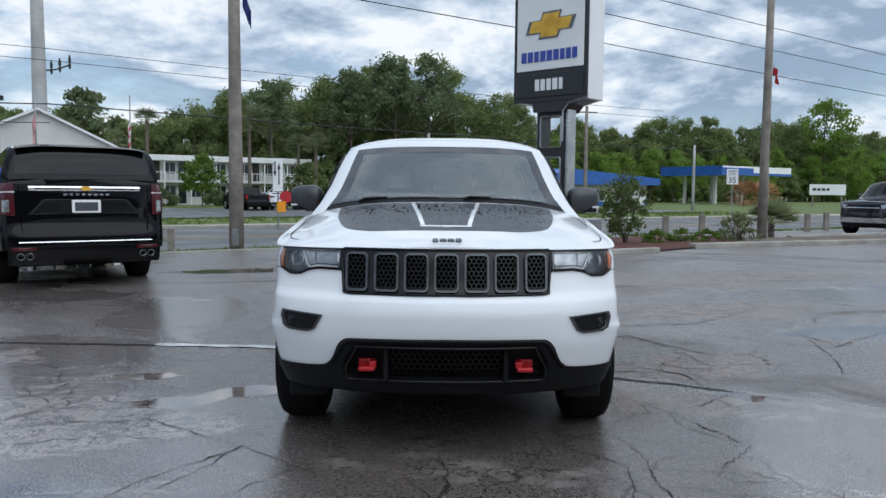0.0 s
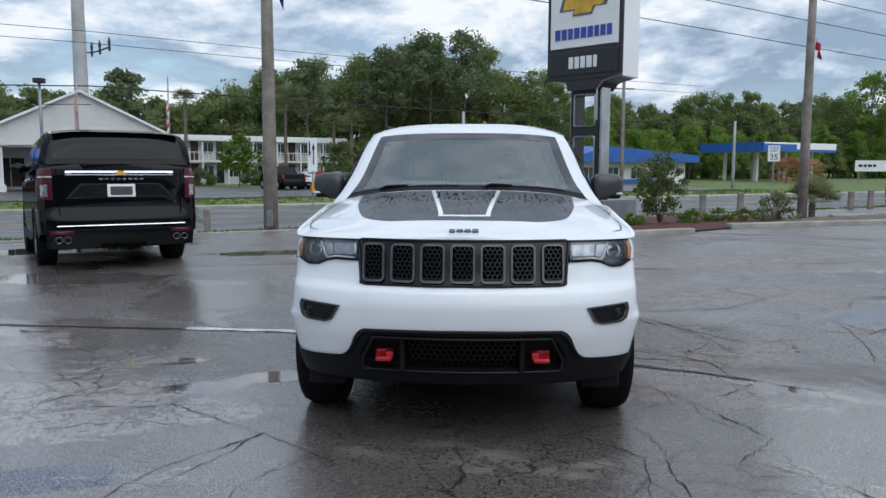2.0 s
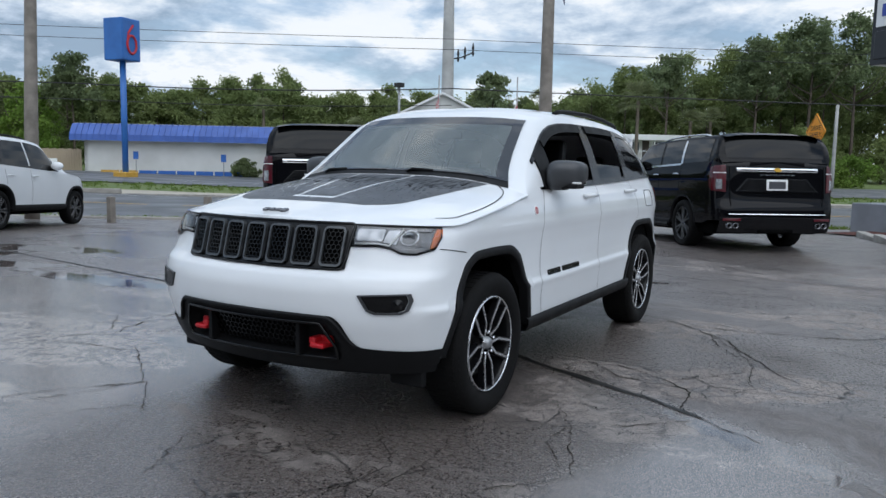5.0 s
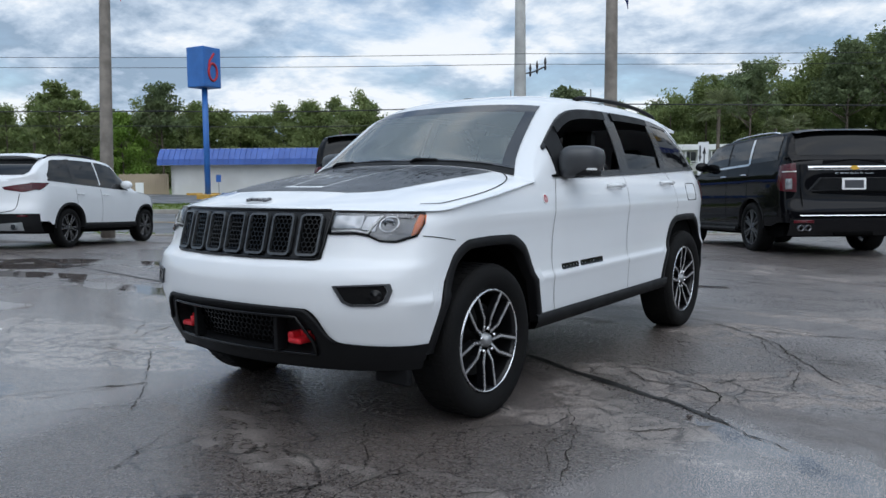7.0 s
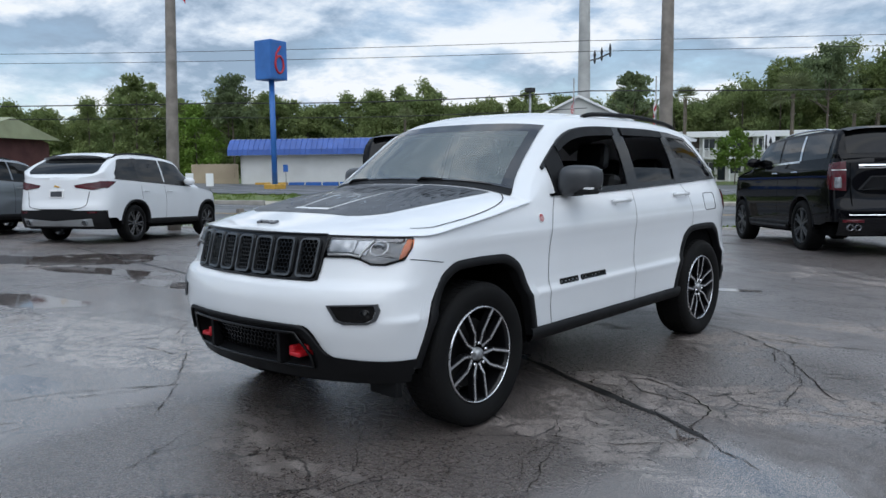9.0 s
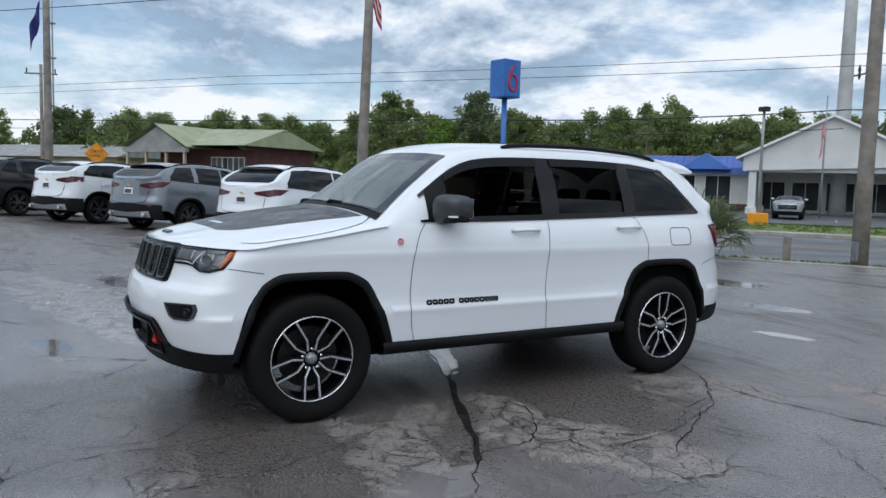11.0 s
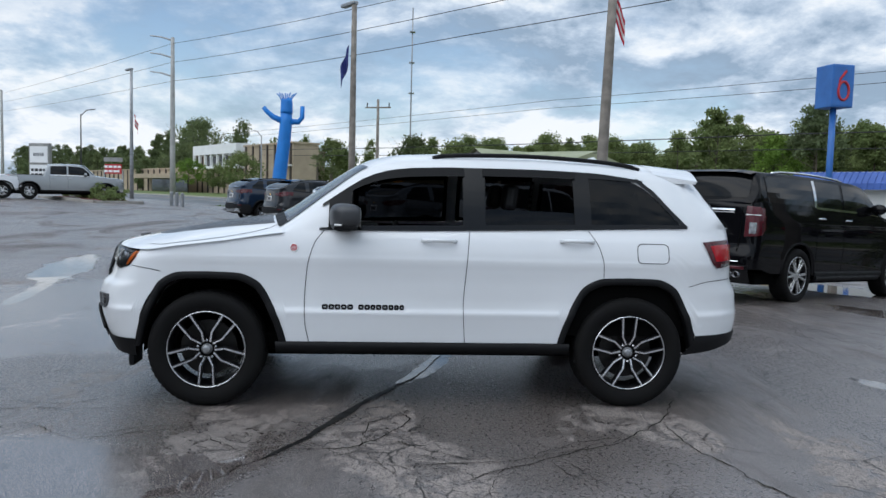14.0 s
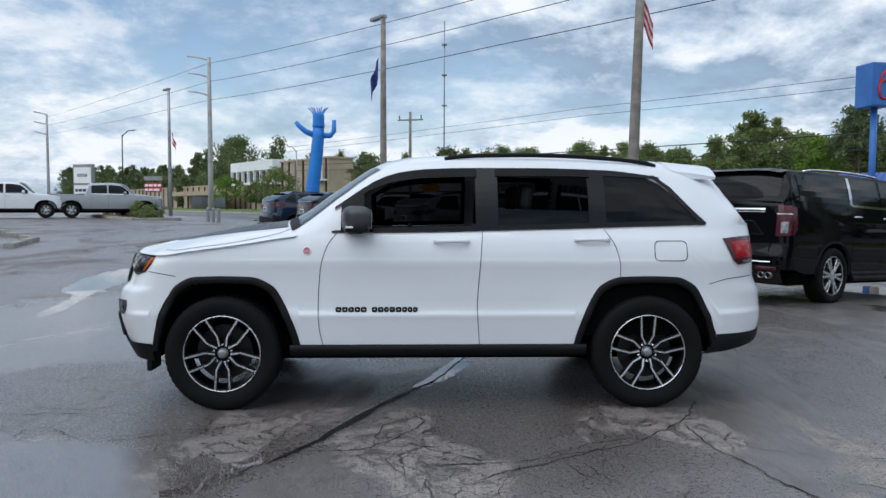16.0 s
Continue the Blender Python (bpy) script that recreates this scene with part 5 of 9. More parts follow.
        part("turn_repeater", box(*sorted((sg * 1.05, sg * 1.10)), 1.75, 1.80, 1.245, 1.258, 0.004), M["plate_white"], mir)
        # roof rail
        rail = [s.top_n(2.42 + 1.52 * k / 24, 0.93 * sg, 0.030 * math.sin(math.pi * min(1, max(0, k / 24))) ** 0.35 + 0.002) for k in range(25)]
        part("roof_rail", tube(rail, 0.016, 8), K, car, "black roof rail", smooth=True)
    fin = s.top(3.72, 0, 0)
    part("antenna_fin", ([(fin.x - 0.035, fin.y - 0.09, fin.z - 0.005), (fin.x + 0.035, fin.y - 0.09, fin.z - 0.005), (fin.x + 0.03, fin.y + 0.10, fin.z - 0.01), (fin.x - 0.03, fin.y + 0.10, fin.z - 0.01), (fin.x - 0.01, fin.y + 0.05, fin.z + 0.04), (fin.x + 0.01, fin.y + 0.05, fin.z + 0.04)], [(0, 1, 5, 4), (1, 2, 5), (2, 3, 4, 5), (3, 0, 4)]), W_, car)
    # tail spoiler
    qs = [-0.99 + 1.98 * k / 24 for k in range(25)]

    def lip(v, q):
        b = s.top(4.04, q, 0.003)
        return Vector((b.x * (1 - 0.02 * v), b.y + (0.39 - 0.05 * q * q) * v, b.z - (0.030 + 0.012 * q * q) * v))

    def under(v, q):
        a, b = lip(1.0, q) + Vector((0, -0.012, -0.020)), s.top(4.17, q, -0.012)
        return a.lerp(b, v)

    vt, vu = [k / 6 for k in range(7)], [0, 0.4, 1.0]
    ends = []
    for q in (qs[0], qs[-1]):
        rim_ = [lip(v, q) for v in vt] + [under(v, q) for v in vu]
        ends.append((rim_, [tuple(range(len(rim_)))]))
    part("tail_spoiler", join(grid(lip, vt, qs), grid(lambda v, q: lip(1.0, q).lerp(under(0.0, q), v), [0, 1.0], qs), grid(under, vu, qs), *ends), W_, car)
    four_wheels(s, car)
    return car


jeep = build_jeep(pose(-0.006, 3.62, 0, 0, 0, 0.6))

# ---- ground, road and kerbs ----
def sheet(name, label, category, us, ns, material, lift=0.0, kind="structure"):
    ob = thing(name, label, category, kind=kind, data=mesh_of(name, *grid(lambda u, n: UN(u, n, lift), us, ns)))
    ob.data.materials.append(material)
    return ob


def spread(a, b, near, step=6):
    """Stations from a to b, close together near the middle."""
    out, x = [], a
    while x < b:
        out.append(x)
        x += step if abs(x) < near else max(step, abs(x) * 0.35)
    return out + [b]


US = spread(-1500, 1500, 70, 4)
sheet("ground", "flat grassy ground under an overcast sky", "ground", US, spread(-1500, 1500, 60, 5), M["grass"], -0.06)


def soft(spots, x, y):
    """Sum of soft spots (x, y, rx, ry, turn)."""
    v = 0.0
    for a, b, rx, ry, tn in spots:
        dx, dy = x - a, y - b
        c, s_ = math.cos(tn), math.sin(tn)
        d = ((dx * c + dy * s_) / rx) ** 2 + ((dy * c - dx * s_) / ry) ** 2
        if d < 9:
            v += math.exp(-d * 0.7)
    return v


WET = [(-1.75, 4.65, 0.24, 0.12, 0.2), (-1.90, 3.20, 0.42, 0.16, 0.2), (-1.32, 4.98, 0.30, 0.15, 0.2), (-2.30, 5.31, 0.34, 0.12, 0.2), (4.0, 7.4, 0.75, 0.28, 0.2), (-7.15, 6.1, 1.3, 0.20, 0.35), (-8.2, 7.4, 1.5, 0.25, 0.35),
       (2.75, 4.50, 0.75, 0.055, -0.50), (2.05, 4.93, 0.35, 0.05, -0.55), (-0.25, 6.1, 0.55, 0.09, -0.33), (-4.9, 6.1, 1.2, 0.20, 0.1), (-5.2, 9.4, 1.3, 0.5, 0.0), (-8.0, 14.0, 2.2, 1.0, 0.6), (-3.4, 12.6, 1.2, 0.4, 0.3), (-1.0, 11.3, 0.4, 0.2, 0.3),
       (0.3, 9.8, 0.3, 0.10, 0.3), (-5.5, 4.4, 1.1, 0.3, 0.3), (-9.5, 6.0, 2.0, 0.4, 0.4), (-4.2, 1.0, 0.9, 0.10, 0.2), (-7.5, 0.2, 1.8, 0.4, 0.2)]
FILM = [(-7.2, 10.5, 1.5, 1.2, 0.2), (-6.6, 9.6, 1.0, 0.8, 0.2), (-7.96, 10.43, 1.50, 1.00, 0.2), (-3.99, 6.22, 1.10, 0.45, 0.2), (-3.11, 4.70, 0.80, 0.40, 0.2), (-1.72, 3.22, 0.45, 0.25, 0.2), (-0.7, 2.75, 0.9, 0.45, 0.2), (-2.3, 3.45, 0.9, 0.4, 0.2), (2.15, 3.9, 0.6, 0.45, 0.3), (1.2, 3.35, 0.6, 0.35, 0.3), (2.6, 4.58, 1.0, 0.10, -0.52), (1.55, 5.18, 0.35, 0.16, -0.5), (-1.9, 2.6, 1.6, 1.3, 0.2), (-0.9, 4.3, 0.7, 0.5, 0.2), (-3.8, 1.6, 1.8, 1.4, 0.0), (2.6, 2.4, 1.2, 1.0, 0.2), (4.2, 7.6, 1.2, 0.5, 0.2), (-6.5, 3.0, 1.6, 1.0, 0.0), (-2.9, 8.3, 0.6, 1.1, 0.2),
        (-4.4, 5.4, 1.6, 0.8, 0.2), (0.6, 1.6, 1.6, 0.7, 0.0), (-1.0, 3.3, 1.0, 0.7, 0.0), (1.7, 3.7, 0.7, 0.6, 0.2), (2.3, 4.3, 0.7, 0.4, -0.4), (-2.3, 3.4, 1.0, 0.6, 0.0), (4.6, 5.4, 1.1, 0.6, 0.5), (6.5, 10.5, 1.8, 0.9, 0.4), (-7, 8.5, 2.0, 1.0, 0.0),
        (-0.7, 5.6, 0.5, 0.3, 0.0), (-0.4, 2.9, 0.9, 0.8, 0.0)]
WORN = [(-3.0, 4.28, 0.9, 0.3, 0.3), (2.05, 5.85, 0.35, 0.22, 0.4), (1.19, 7.33, 0.40, 0.22, 0.5), (1.45, 7.62, 0.30, 0.18, 0.3), (1.82, 5.49, 0.22, 0.10, 0.3), (2.2, 6.05, 0.3, 0.25, 0.4), (1.62, 5.68, 0.26, 0.22, 0.3), (1.15, 5.84, 0.3, 0.12, 0.0), (1.74, 4.80, 0.26, 0.14, 0.7), (3.3, 8.9, 0.9, 0.5, 0.1), (-1.9, 4.1, 0.8, 0.2, 0.2), (3.4, 11.0, 1.4, 0.5, 0.2), (1.15, 4.75, 0.3, 0.14, 0.5), (-3.6, 3.6, 1.0, 0.3, 0.2), (-5.6, 3.4, 1.2, 0.4, 0.3),
        (-3.3, 4.4, 0.6, 0.2, 0.1), (5.0, 12.5, 1.6, 0.5, 0.3)]
# dark spots: stained asphalt plus painted shade under and beside the car
STAIN_SHADE = [(1.25, 4.85, 0.6, 0.55, 0.2), (0.40, 3.15, 0.8, 0.65, 0.0), (1.0, 4.4, 0.4, 0.7, 0.0), (1.35, 6.3, 0.7, 0.7, 0.0), (0.4, 6.7, 0.8, 1.2, 0.0), (1.9, 6.6, 0.5, 0.35, 0.3), (0.0, 5.4, 1.0, 2.3, 0.0), (0.8, 5.1, 0.5, 1.3, 0.0)]
lot_us = [-300, -160, -90, -60, -45, -34, -28, -24] + [-20 + 0.22 * k for k in range(64)] + [-5.9 + 0.10 * k for k in range(150)] + [9.1 + 0.3 * k for k in range(24)] + [17, 20, 26, 34, 45, 70, 120, 300]
lot_ns = [-160, -60, -30, -16, -10] + [-6 + 0.22 * k for k in range(32)] + [1.05 + 0.10 * k for k in range(96)] + [10.7 + 0.25 * k for k in range(37)] + [20.0]
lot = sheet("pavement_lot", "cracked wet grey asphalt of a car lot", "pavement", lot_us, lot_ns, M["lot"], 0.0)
for name_, spots in (("wet", WET), ("worn", WORN), ("stain_shade", STAIN_SHADE), ("film", FILM)):
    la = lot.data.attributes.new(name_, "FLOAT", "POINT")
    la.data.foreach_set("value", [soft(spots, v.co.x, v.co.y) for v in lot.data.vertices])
sheet("road", "grey asphalt road with worn lane markings", "road", US, [21.0, 22, 25, 28, 31, 34, 34.6], M["road"], -0.02)
sheet("pavement_apron", "pale concrete strip beside the road", "pavement", US, [34.75, 36.2, 37.4], M["sand"], 0.0)
sheet("pavement_forecourt", "dark asphalt parking in front of the motel", "pavement", spread(-60, 60, 70, 4), [45.5, 50, 56, 60, 67.5], M["road"], 0.0)
sheet("pavement_shoulder", "thin dirt shoulder along the lot", "pavement", US, [20.05, 20.5, 20.98], M["sand"], -0.03)


def kerb_line(pts, w=0.16, h=0.13, label="grey concrete kerb along the road", piece=2.6):
    """A kerb of cast lengths along points of the plan, each length an object."""
    root = thing("kerb", label, "kerb", kind="structure")
    for a, b in zip(pts[:-1], pts[1:]):
        a, b = Vector(a), Vector(b)
        L = (b - a).length
        k = max(1, round(L / piece))
        d = (b - a) / L
        ang = math.atan2(d.y, d.x)
        for i in range(k):
            c = a + d * (L * (i + 0.5) / k)
            z = ground_at(c.x, c.y)
            part("kerb_stone", box(-L / k / 2 + 0.006, L / k / 2 - 0.006, -w / 2, w / 2, -0.12, h + 0.01 * ((i * 7) % 3 - 1), 0.02), M["concrete"], root, m=pose(c.x, c.y, z, 0, 0, math.degrees(ang)))
    return root


def xy(u, n):
    p = UN(u, n)
    return (p.x, p.y)


kerb_line([xy(-80, 34.68), xy(60, 34.68)], 0.15, 0.12, "long pale kerb on the far side of the road", 10)
kerb_line([xy(-20, 20.02), xy(14.5, 20.02)], 0.12, 0.05, "low concrete edge of the lot", 6)
# island with red mulch under the dealer sign
isl = [(1.2, 21.7), (2.14, 20.7), (2.98, 16.6), (4.8, 17.5), (6.0, 18.6), (8.6, 20.4), (9.4, 24.5), (9.5, 28.3), (4.0, 26.2)]
kerb_line([(2.14, 20.5), (2.9, 16.9)], 0.2, 0.12, "cracked concrete kerb beside the mulch", 1.8)
kerb_line([(3.03, 16.35), (4.82, 17.4)], 0.2, 0.12, "broken concrete kerb of the sign island", 1.4)
kerb_line([(6.05, 18.8), (9.1, 20.1), (12.4, 21.4), (20, 24.2), (34, 29)], 0.24, 0.13, "long concrete kerb of the planted island", 2.4)


def patch_of(name, label, poly, material, lift, kind="structure", category="planting bed"):
    bm = bmesh.new()
    fine = dense(poly, 0.5)
    cx, cy = sum(p[0] for p in fine) / len(fine), sum(p[1] for p in fine) / len(fine)
    rings = []
    rnd = random.Random(len(poly))
    for s_ in (1.0, 0.8, 0.55, 0.3):
        rings.append([bm.verts.new((cx + (x - cx) * s_, cy + (y - cy) * s_, ground_at(cx + (x - cx) * s_, cy + (y - cy) * s_) + lift + (0.03 + 0.04 * rnd.random() if s_ < 1 else 0))) for x, y in fine])
    c = bm.verts.new((cx, cy, ground_at(cx, cy) + lift + 0.06))
    n = len(fine)
    for a, b in zip(rings[:-1], rings[1:]):
        for i in range(n):
            bm.faces.new((a[i], a[(i + 1) % n], b[(i + 1) % n], b[i]))
    for i in range(n):
        bm.faces.new((rings[-1][i], rings[-1][(i + 1) % n], c))
    bmesh.ops.recalc_face_normals(bm, faces=bm.faces)
    ob = part(name, bm, material, None, label, smooth=True)
    return tagged(ob, label, category, "", kind)


patch_of("mulch_bed", "bed of red mulch round the dealer sign", isl, M["mulch"], 0.03)
patch_of("mulch_bed", "bed of dirt and mulch behind the kerb", [(6.15, 19.0), (9.1, 20.3), (12.4, 21.6), (20, 24.4), (19.2, 26.0), (13.5, 23.8), (9.4, 23.6)], M["bed_dirt"], 0.03)
kerb_line([(10.3, 22.9), (13.9, 24.3), (20, 26.6)], 0.22, 0.15, "second concrete kerb behind the planted bed", 2.4)
patch_of("planted_island", "low island with shrubs and mulch in the lot", [xy(-33, 11.5), xy(-41, 10.5), xy(-42, 13.0), xy(-34, 13.5)], M["mulch"], 0.06)
kerb_line([xy(-32.8, 13.6), xy(-32.6, 11.2), xy(-41, 10.2)], 0.2, 0.13, "concrete kerb of a lot island", 2.0)
kerb_line([(-14.4, -5.1), (-17.4, -5.9), (-24, -11.5)], 0.25, 0.14, "weathered concrete kerb end in the lot", 1.8)

# painted lines
def stripe(name, label, a, b, w, material, lift=0.006):
    a, b = Vector(a), Vector(b)
    d = (b - a).normalized()
    s_ = Vector((-d.y, d.x)) * (w / 2)
    k = max(1, int((b - a).length / 4))
    vs, fs = [], []
    for i in range(k + 1):
        p = a + (b - a) * i / k
        for q in (p - s_, p + s_):
            vs.append((q.x, q.y, ground_at(q.x, q.y) + lift))
        if i:
            fs.append((2 * i - 2, 2 * i - 1, 2 * i + 1, 2 * i))
    ob = thing(name, label, "road marking", kind="structure", data=mesh_of(name, vs, fs))
    ob.data.materials.append(material)
    return ob


stripe("line_edge", "worn white edge line of the road", xy(-140, 22.2), xy(120, 22.2), 0.13, M["line_white"], -0.012)
for k in range(-12, 12):
    stripe("line_lane", "white lane dash on the road", xy(k * 12, 25.2), xy(k * 12 + 3, 25.2), 0.12, M["line_white"], -0.012)
for dn in (-0.12, 0.12):
    stripe("line_centre", "worn yellow centre line of the road", xy(-140, 28.2 + dn), xy(120, 28.2 + dn), 0.11, M["line_yellow"], -0.012)
stripe("line_edge", "worn white far edge line of the road", xy(-140, 33.6), xy(120, 33.6), 0.13, M["line_white"], -0.012)
for k in range(-6, 9):
    stripe("line_bay", "white parking bay line before the motel", xy(k * 4.5 + 2, 50), xy(k * 4.5 + 2, 54), 0.1, M["line_white"], 0.012)

# ---- woods ----
def leaf_cloud(rng, clumps, per, size, squash=0.8, tri=False):
    """Many small leaf quads gathered in clumps (x, y, z, r)."""
    c = np.repeat(np.array(clumps, float), per, axis=0)
    n = len(c)
    d = rng.normal(size=(n, 3))
    d /= np.linalg.norm(d, axis=1)[:, None]
    p = c[:, :3] + d * (c[:, 3:4] * rng.uniform(0.25, 1.05, (n, 1))) * np.array([1, 1, squash])
    a = rng.normal(size=(n, 3))
    a /= np.linalg.norm(a, axis=1)[:, None]
    b = np.cross(a, rng.normal(size=(n, 3)))
    b /= np.linalg.norm(b, axis=1)[:, None] + 1e-9
    s = size * rng.uniform(0.5, 1.2, (n, 1))
    a, b = a * s, b * s * 0.62
    if tri:
        v, f = np.stack([p - a, p + b * 1.4, p + a], 1).reshape(-1, 3), np.arange(3 * n).reshape(-1, 3)
    else:
        v, f = np.stack([p - a, p + b, p + a, p - b], 1).reshape(-1, 3), np.arange(4 * n).reshape(-1, 4)
    return v, f


def np_mesh(name, v, f, material, smooth=False):
    me = bpy.data.meshes.new(name)
    me.vertices.add(len(v))
    me.vertices.foreach_set("co", np.asarray(v, np.float32).ravel())
    me.loops.add(f.size)
    me.loops.foreach_set("vertex_index", f.astype(np.int32).ravel())
    me.polygons.add(len(f))
    me.polygons.foreach_set("loop_start", np.arange(0, f.size, f.shape[1], dtype=np.int32))
    me.polygons.foreach_set("loop_total", np.full(len(f), f.shape[1], dtype=np.int32))
    me.update(calc_edges=True)
    me.materials.append(material)
    return me


def crown_clumps(rng, h, r, base, count, kind="oak"):
    out = []
    for _ in range(count):
        t = rng.uniform(0, 1)
        if kind == "pine":
            z = base + (h - base) * (0.35 + 0.65 * t)
            rr = r * (1.0 - 0.55 * t) * rng.uniform(0.2, 1.0)
        else:
            z = base + (h - base) * t
            rr = r * math.sqrt(max(0.05, 1 - (2 * t - 0.85) ** 2)) * rng.uniform(0.35, 1.0)
        a = rng.uniform(0, 2 * math.pi)
        out.append((rr * math.cos(a), rr * math.sin(a), z, r * rng.uniform(0.16, 0.34)))
    return out


def limbs(rng, h, r, thick, n=6, base=0.4):
    """A tapered trunk with limbs."""
    top = Vector((rng.uniform(-0.3, 0.3), rng.uniform(-0.3, 0.3), h * 0.82))
    g = [tube([(0, 0, -0.3), (0.04, 0.02, h * 0.3), top * 0.75, top], thick, 8, taper=thick * 0.25)]
    for k in range(n):
        a = 2 * math.pi * k / n + rng.uniform(-0.4, 0.4)
        z0 = h * rng.uniform(base, 0.7)
        p0 = Vector((top.x * z0 / h, top.y * z0 / h, z0))
        p1 = p0 + Vector((math.cos(a), math.sin(a), 0.55)) * r * 0.5
        p2 = p0 + Vector((math.cos(a), math.sin(a), 0.85)) * r * 0.9
        g.append(tube([p0, p1, p2], thick * 0.4, 6, taper=thick * 0.08))
    return join(*g)


rng = np.random.default_rng(11)
top_line = curve((-640, 27), (-410, 21.5), (-340, 17), (-300, 23), (-251, 25), (-231, 20), (-200, 15), (-140, 13), (-97, 11.8), (-77, 11.0), (-64, 11.6), (-51, 12.4), (-42, 13.6), (-33, 11.2), (-25, 12.0), (-19, 13.8), (-13, 12.6), (-7, 11.5), (2, 11.5), (15, 11.6), (22, 11.2), (28, 12.2), (35, 15.0), (46, 17.2), (51, 19.6), (57, 21.4), (62, 21.6), (67, 20.0), (76, 19.6), (90, 16.8), (107, 14.2), (126, 15.9), (151, 16.6), (165, 19), (177, 20), (190, 17), (220, 16.8), (340, 18))


def woods(name, label, u0, u1, step, n0, depth, scale, material, per=34, size=0.42):
    cl = []
    trunks = []
    u = u0
    while u < u1:
        n = n0 + rng.uniform(0, depth)
        h = top_line(u) * scale * rng.uniform(0.80, 1.05)
        r = rng.uniform(2.4, 4.2) * (h / 14) ** 0.5
        p = UN(u, n)
        kind = "pine" if rng.random() < 0.3 else "oak"
        for x, y, z, rr in crown_clumps(rng, h, r, h * 0.08, 46, kind):
            cl.append((p.x + x, p.y + y, p.z + z, rr * 1.35))
        trunks.append(moved(tube([(0, 0, 0), (0.1, 0.1, h * 0.5), (0, 0.1, h * 0.9)], 0.14, 6, taper=0.04), Matrix.Translation(p)))
        u += step * rng.uniform(0.6, 1.4)
    v, f = leaf_cloud(rng, cl, per, size, tri=True)
    wood = thing(name, label, "woods", kind="stuff", data=np_mesh(name, v, f, material))
    part("trunks", join(*trunks), M["bark"], wood)
    return wood


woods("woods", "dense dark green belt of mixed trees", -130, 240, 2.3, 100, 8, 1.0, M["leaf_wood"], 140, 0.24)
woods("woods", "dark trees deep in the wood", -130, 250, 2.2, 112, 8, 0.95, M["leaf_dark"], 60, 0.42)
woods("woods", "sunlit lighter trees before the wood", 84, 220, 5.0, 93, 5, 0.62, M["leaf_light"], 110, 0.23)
woods("woods", "low bushes at the foot of the wood", -110, 240, 3.0, 95, 4, 0.33, M["leaf_wood"], 60, 0.25)
woods("far_woods", "far line of trees beyond the town", -330, -125, 7.0, 120, 60, 0.85, M["leaf_wood"], 26, 0.6)
woods("far_woods", "hazy far tree line behind the town", -650, -232, 7.5, 98, 14, 1.0, M["leaf_dark"], 30, 0.7)
woods("far_woods", "far low trees along the road", -420, -150, 8.0, 62, 30, 0.55, M["leaf_dark"], 26, 0.55)


def tree(u, n, h, r, label, leaf="leaf_wood", count=60, per=60, size=0.2, base=0.3, kind="oak", thick=None):
    t = thing("tree", label, "tree", Matrix.Translation(UN(u, n, 0)))
    part("trunk", limbs(rng, h, r, thick or h * 0.013), M["bark"], t, smooth=True)
    v, f = leaf_cloud(rng, crown_clumps(rng, h, r, h * base, count, kind), per, size)
    part("crown", np_mesh("crown", v, f, M[leaf]), None, t)
    return t


tree(-190, 74.5, 18.0, 9.0, "broad old live oak above the town", "leaf_dark", 90, 70, 0.34, 0.35)
tree(-128, 100, 12.5, 7.0, "broad dark tree behind the bank", "leaf_dark", 90, 70, 0.34, 0.2)
tree(-165, 80, 11.0, 6.5, "round dark tree behind the shops", "leaf_dark", 80, 70, 0.34, 0.1)
tree(-178, 84, 9.5, 6.0, "low dark tree behind the shops", "leaf_wood", 80, 70, 0.34, 0.1)
tree(-190, 70, 9.0, 6.0, "dark tree far down the road", "leaf_dark", 80, 70, 0.34, 0.1)
tree(-136, 84, 11.5, 6.5, "round green tree by a shop", "leaf_wood", 80, 70, 0.34, 0.12)
tree(-41.5, 93, 9.2, 3.4, "bright green slender tree by the motel", "leaf_light", 100, 90, 0.20, 0.08)
tree(-36.8, 94, 13.2, 3.4, "tall airy pine above the wood", "leaf_pine", 60, 90, 0.22, 0.3, "pine")
tree(-48, 90, 12.5, 3.6, "leafy green tree behind the house", "leaf_wood", 70, 60, 0.28, 0.2)
tree(20.5, 72, 4.6, 2.2, "small leafy street tree before the lodge", "leaf_light", 50, 50, 0.17, 0.35)
tree(31, 72, 4.2, 2.0, "small leafy tree before the lodge", "leaf_wood", 44, 50, 0.17, 0.3)
tree(13.5, 92, 12.2, 3.2, "open crowned pine behind the roof", "leaf_pine", 40, 60, 0.26, 0.55, "pine")
tree(55, 96, 20.5, 5.2, "tall airy pine standing above the wood", "leaf_pine", 70, 90, 0.24, 0.38, "pine")
tree(61, 96, 21.0, 5.4, "tall airy pine standing above the wood", "leaf_pine", 70, 90, 0.24, 0.38, "pine")
tree(48, 96, 18.0, 4.2, "tall airy pine at the wood's edge", "leaf_pine", 64, 90, 0.24, 0.38, "pine")
tree(36, 95, 15.5, 3.8, "tall pine with a thin crown", "leaf_pine", 56, 90, 0.23, 0.4, "pine")
tree(166, 96, 22.0, 7.0, "tall spreading oak above the canopy", "leaf_light", 70, 60, 0.36, 0.5)
tree(-134, 52, 6.2, 3.6, "young tree before the bank", "leaf_light", 44, 50, 0.2, 0.3)
tree(-122, 53, 4.6, 2.8, "young tree on the bank's lawn", "leaf_wood", 40, 50, 0.2, 0.3)
tree(-110, 52, 6.4, 4.0, "bushy tree before the bank", "leaf_wood", 50, 50, 0.22, 0.2)
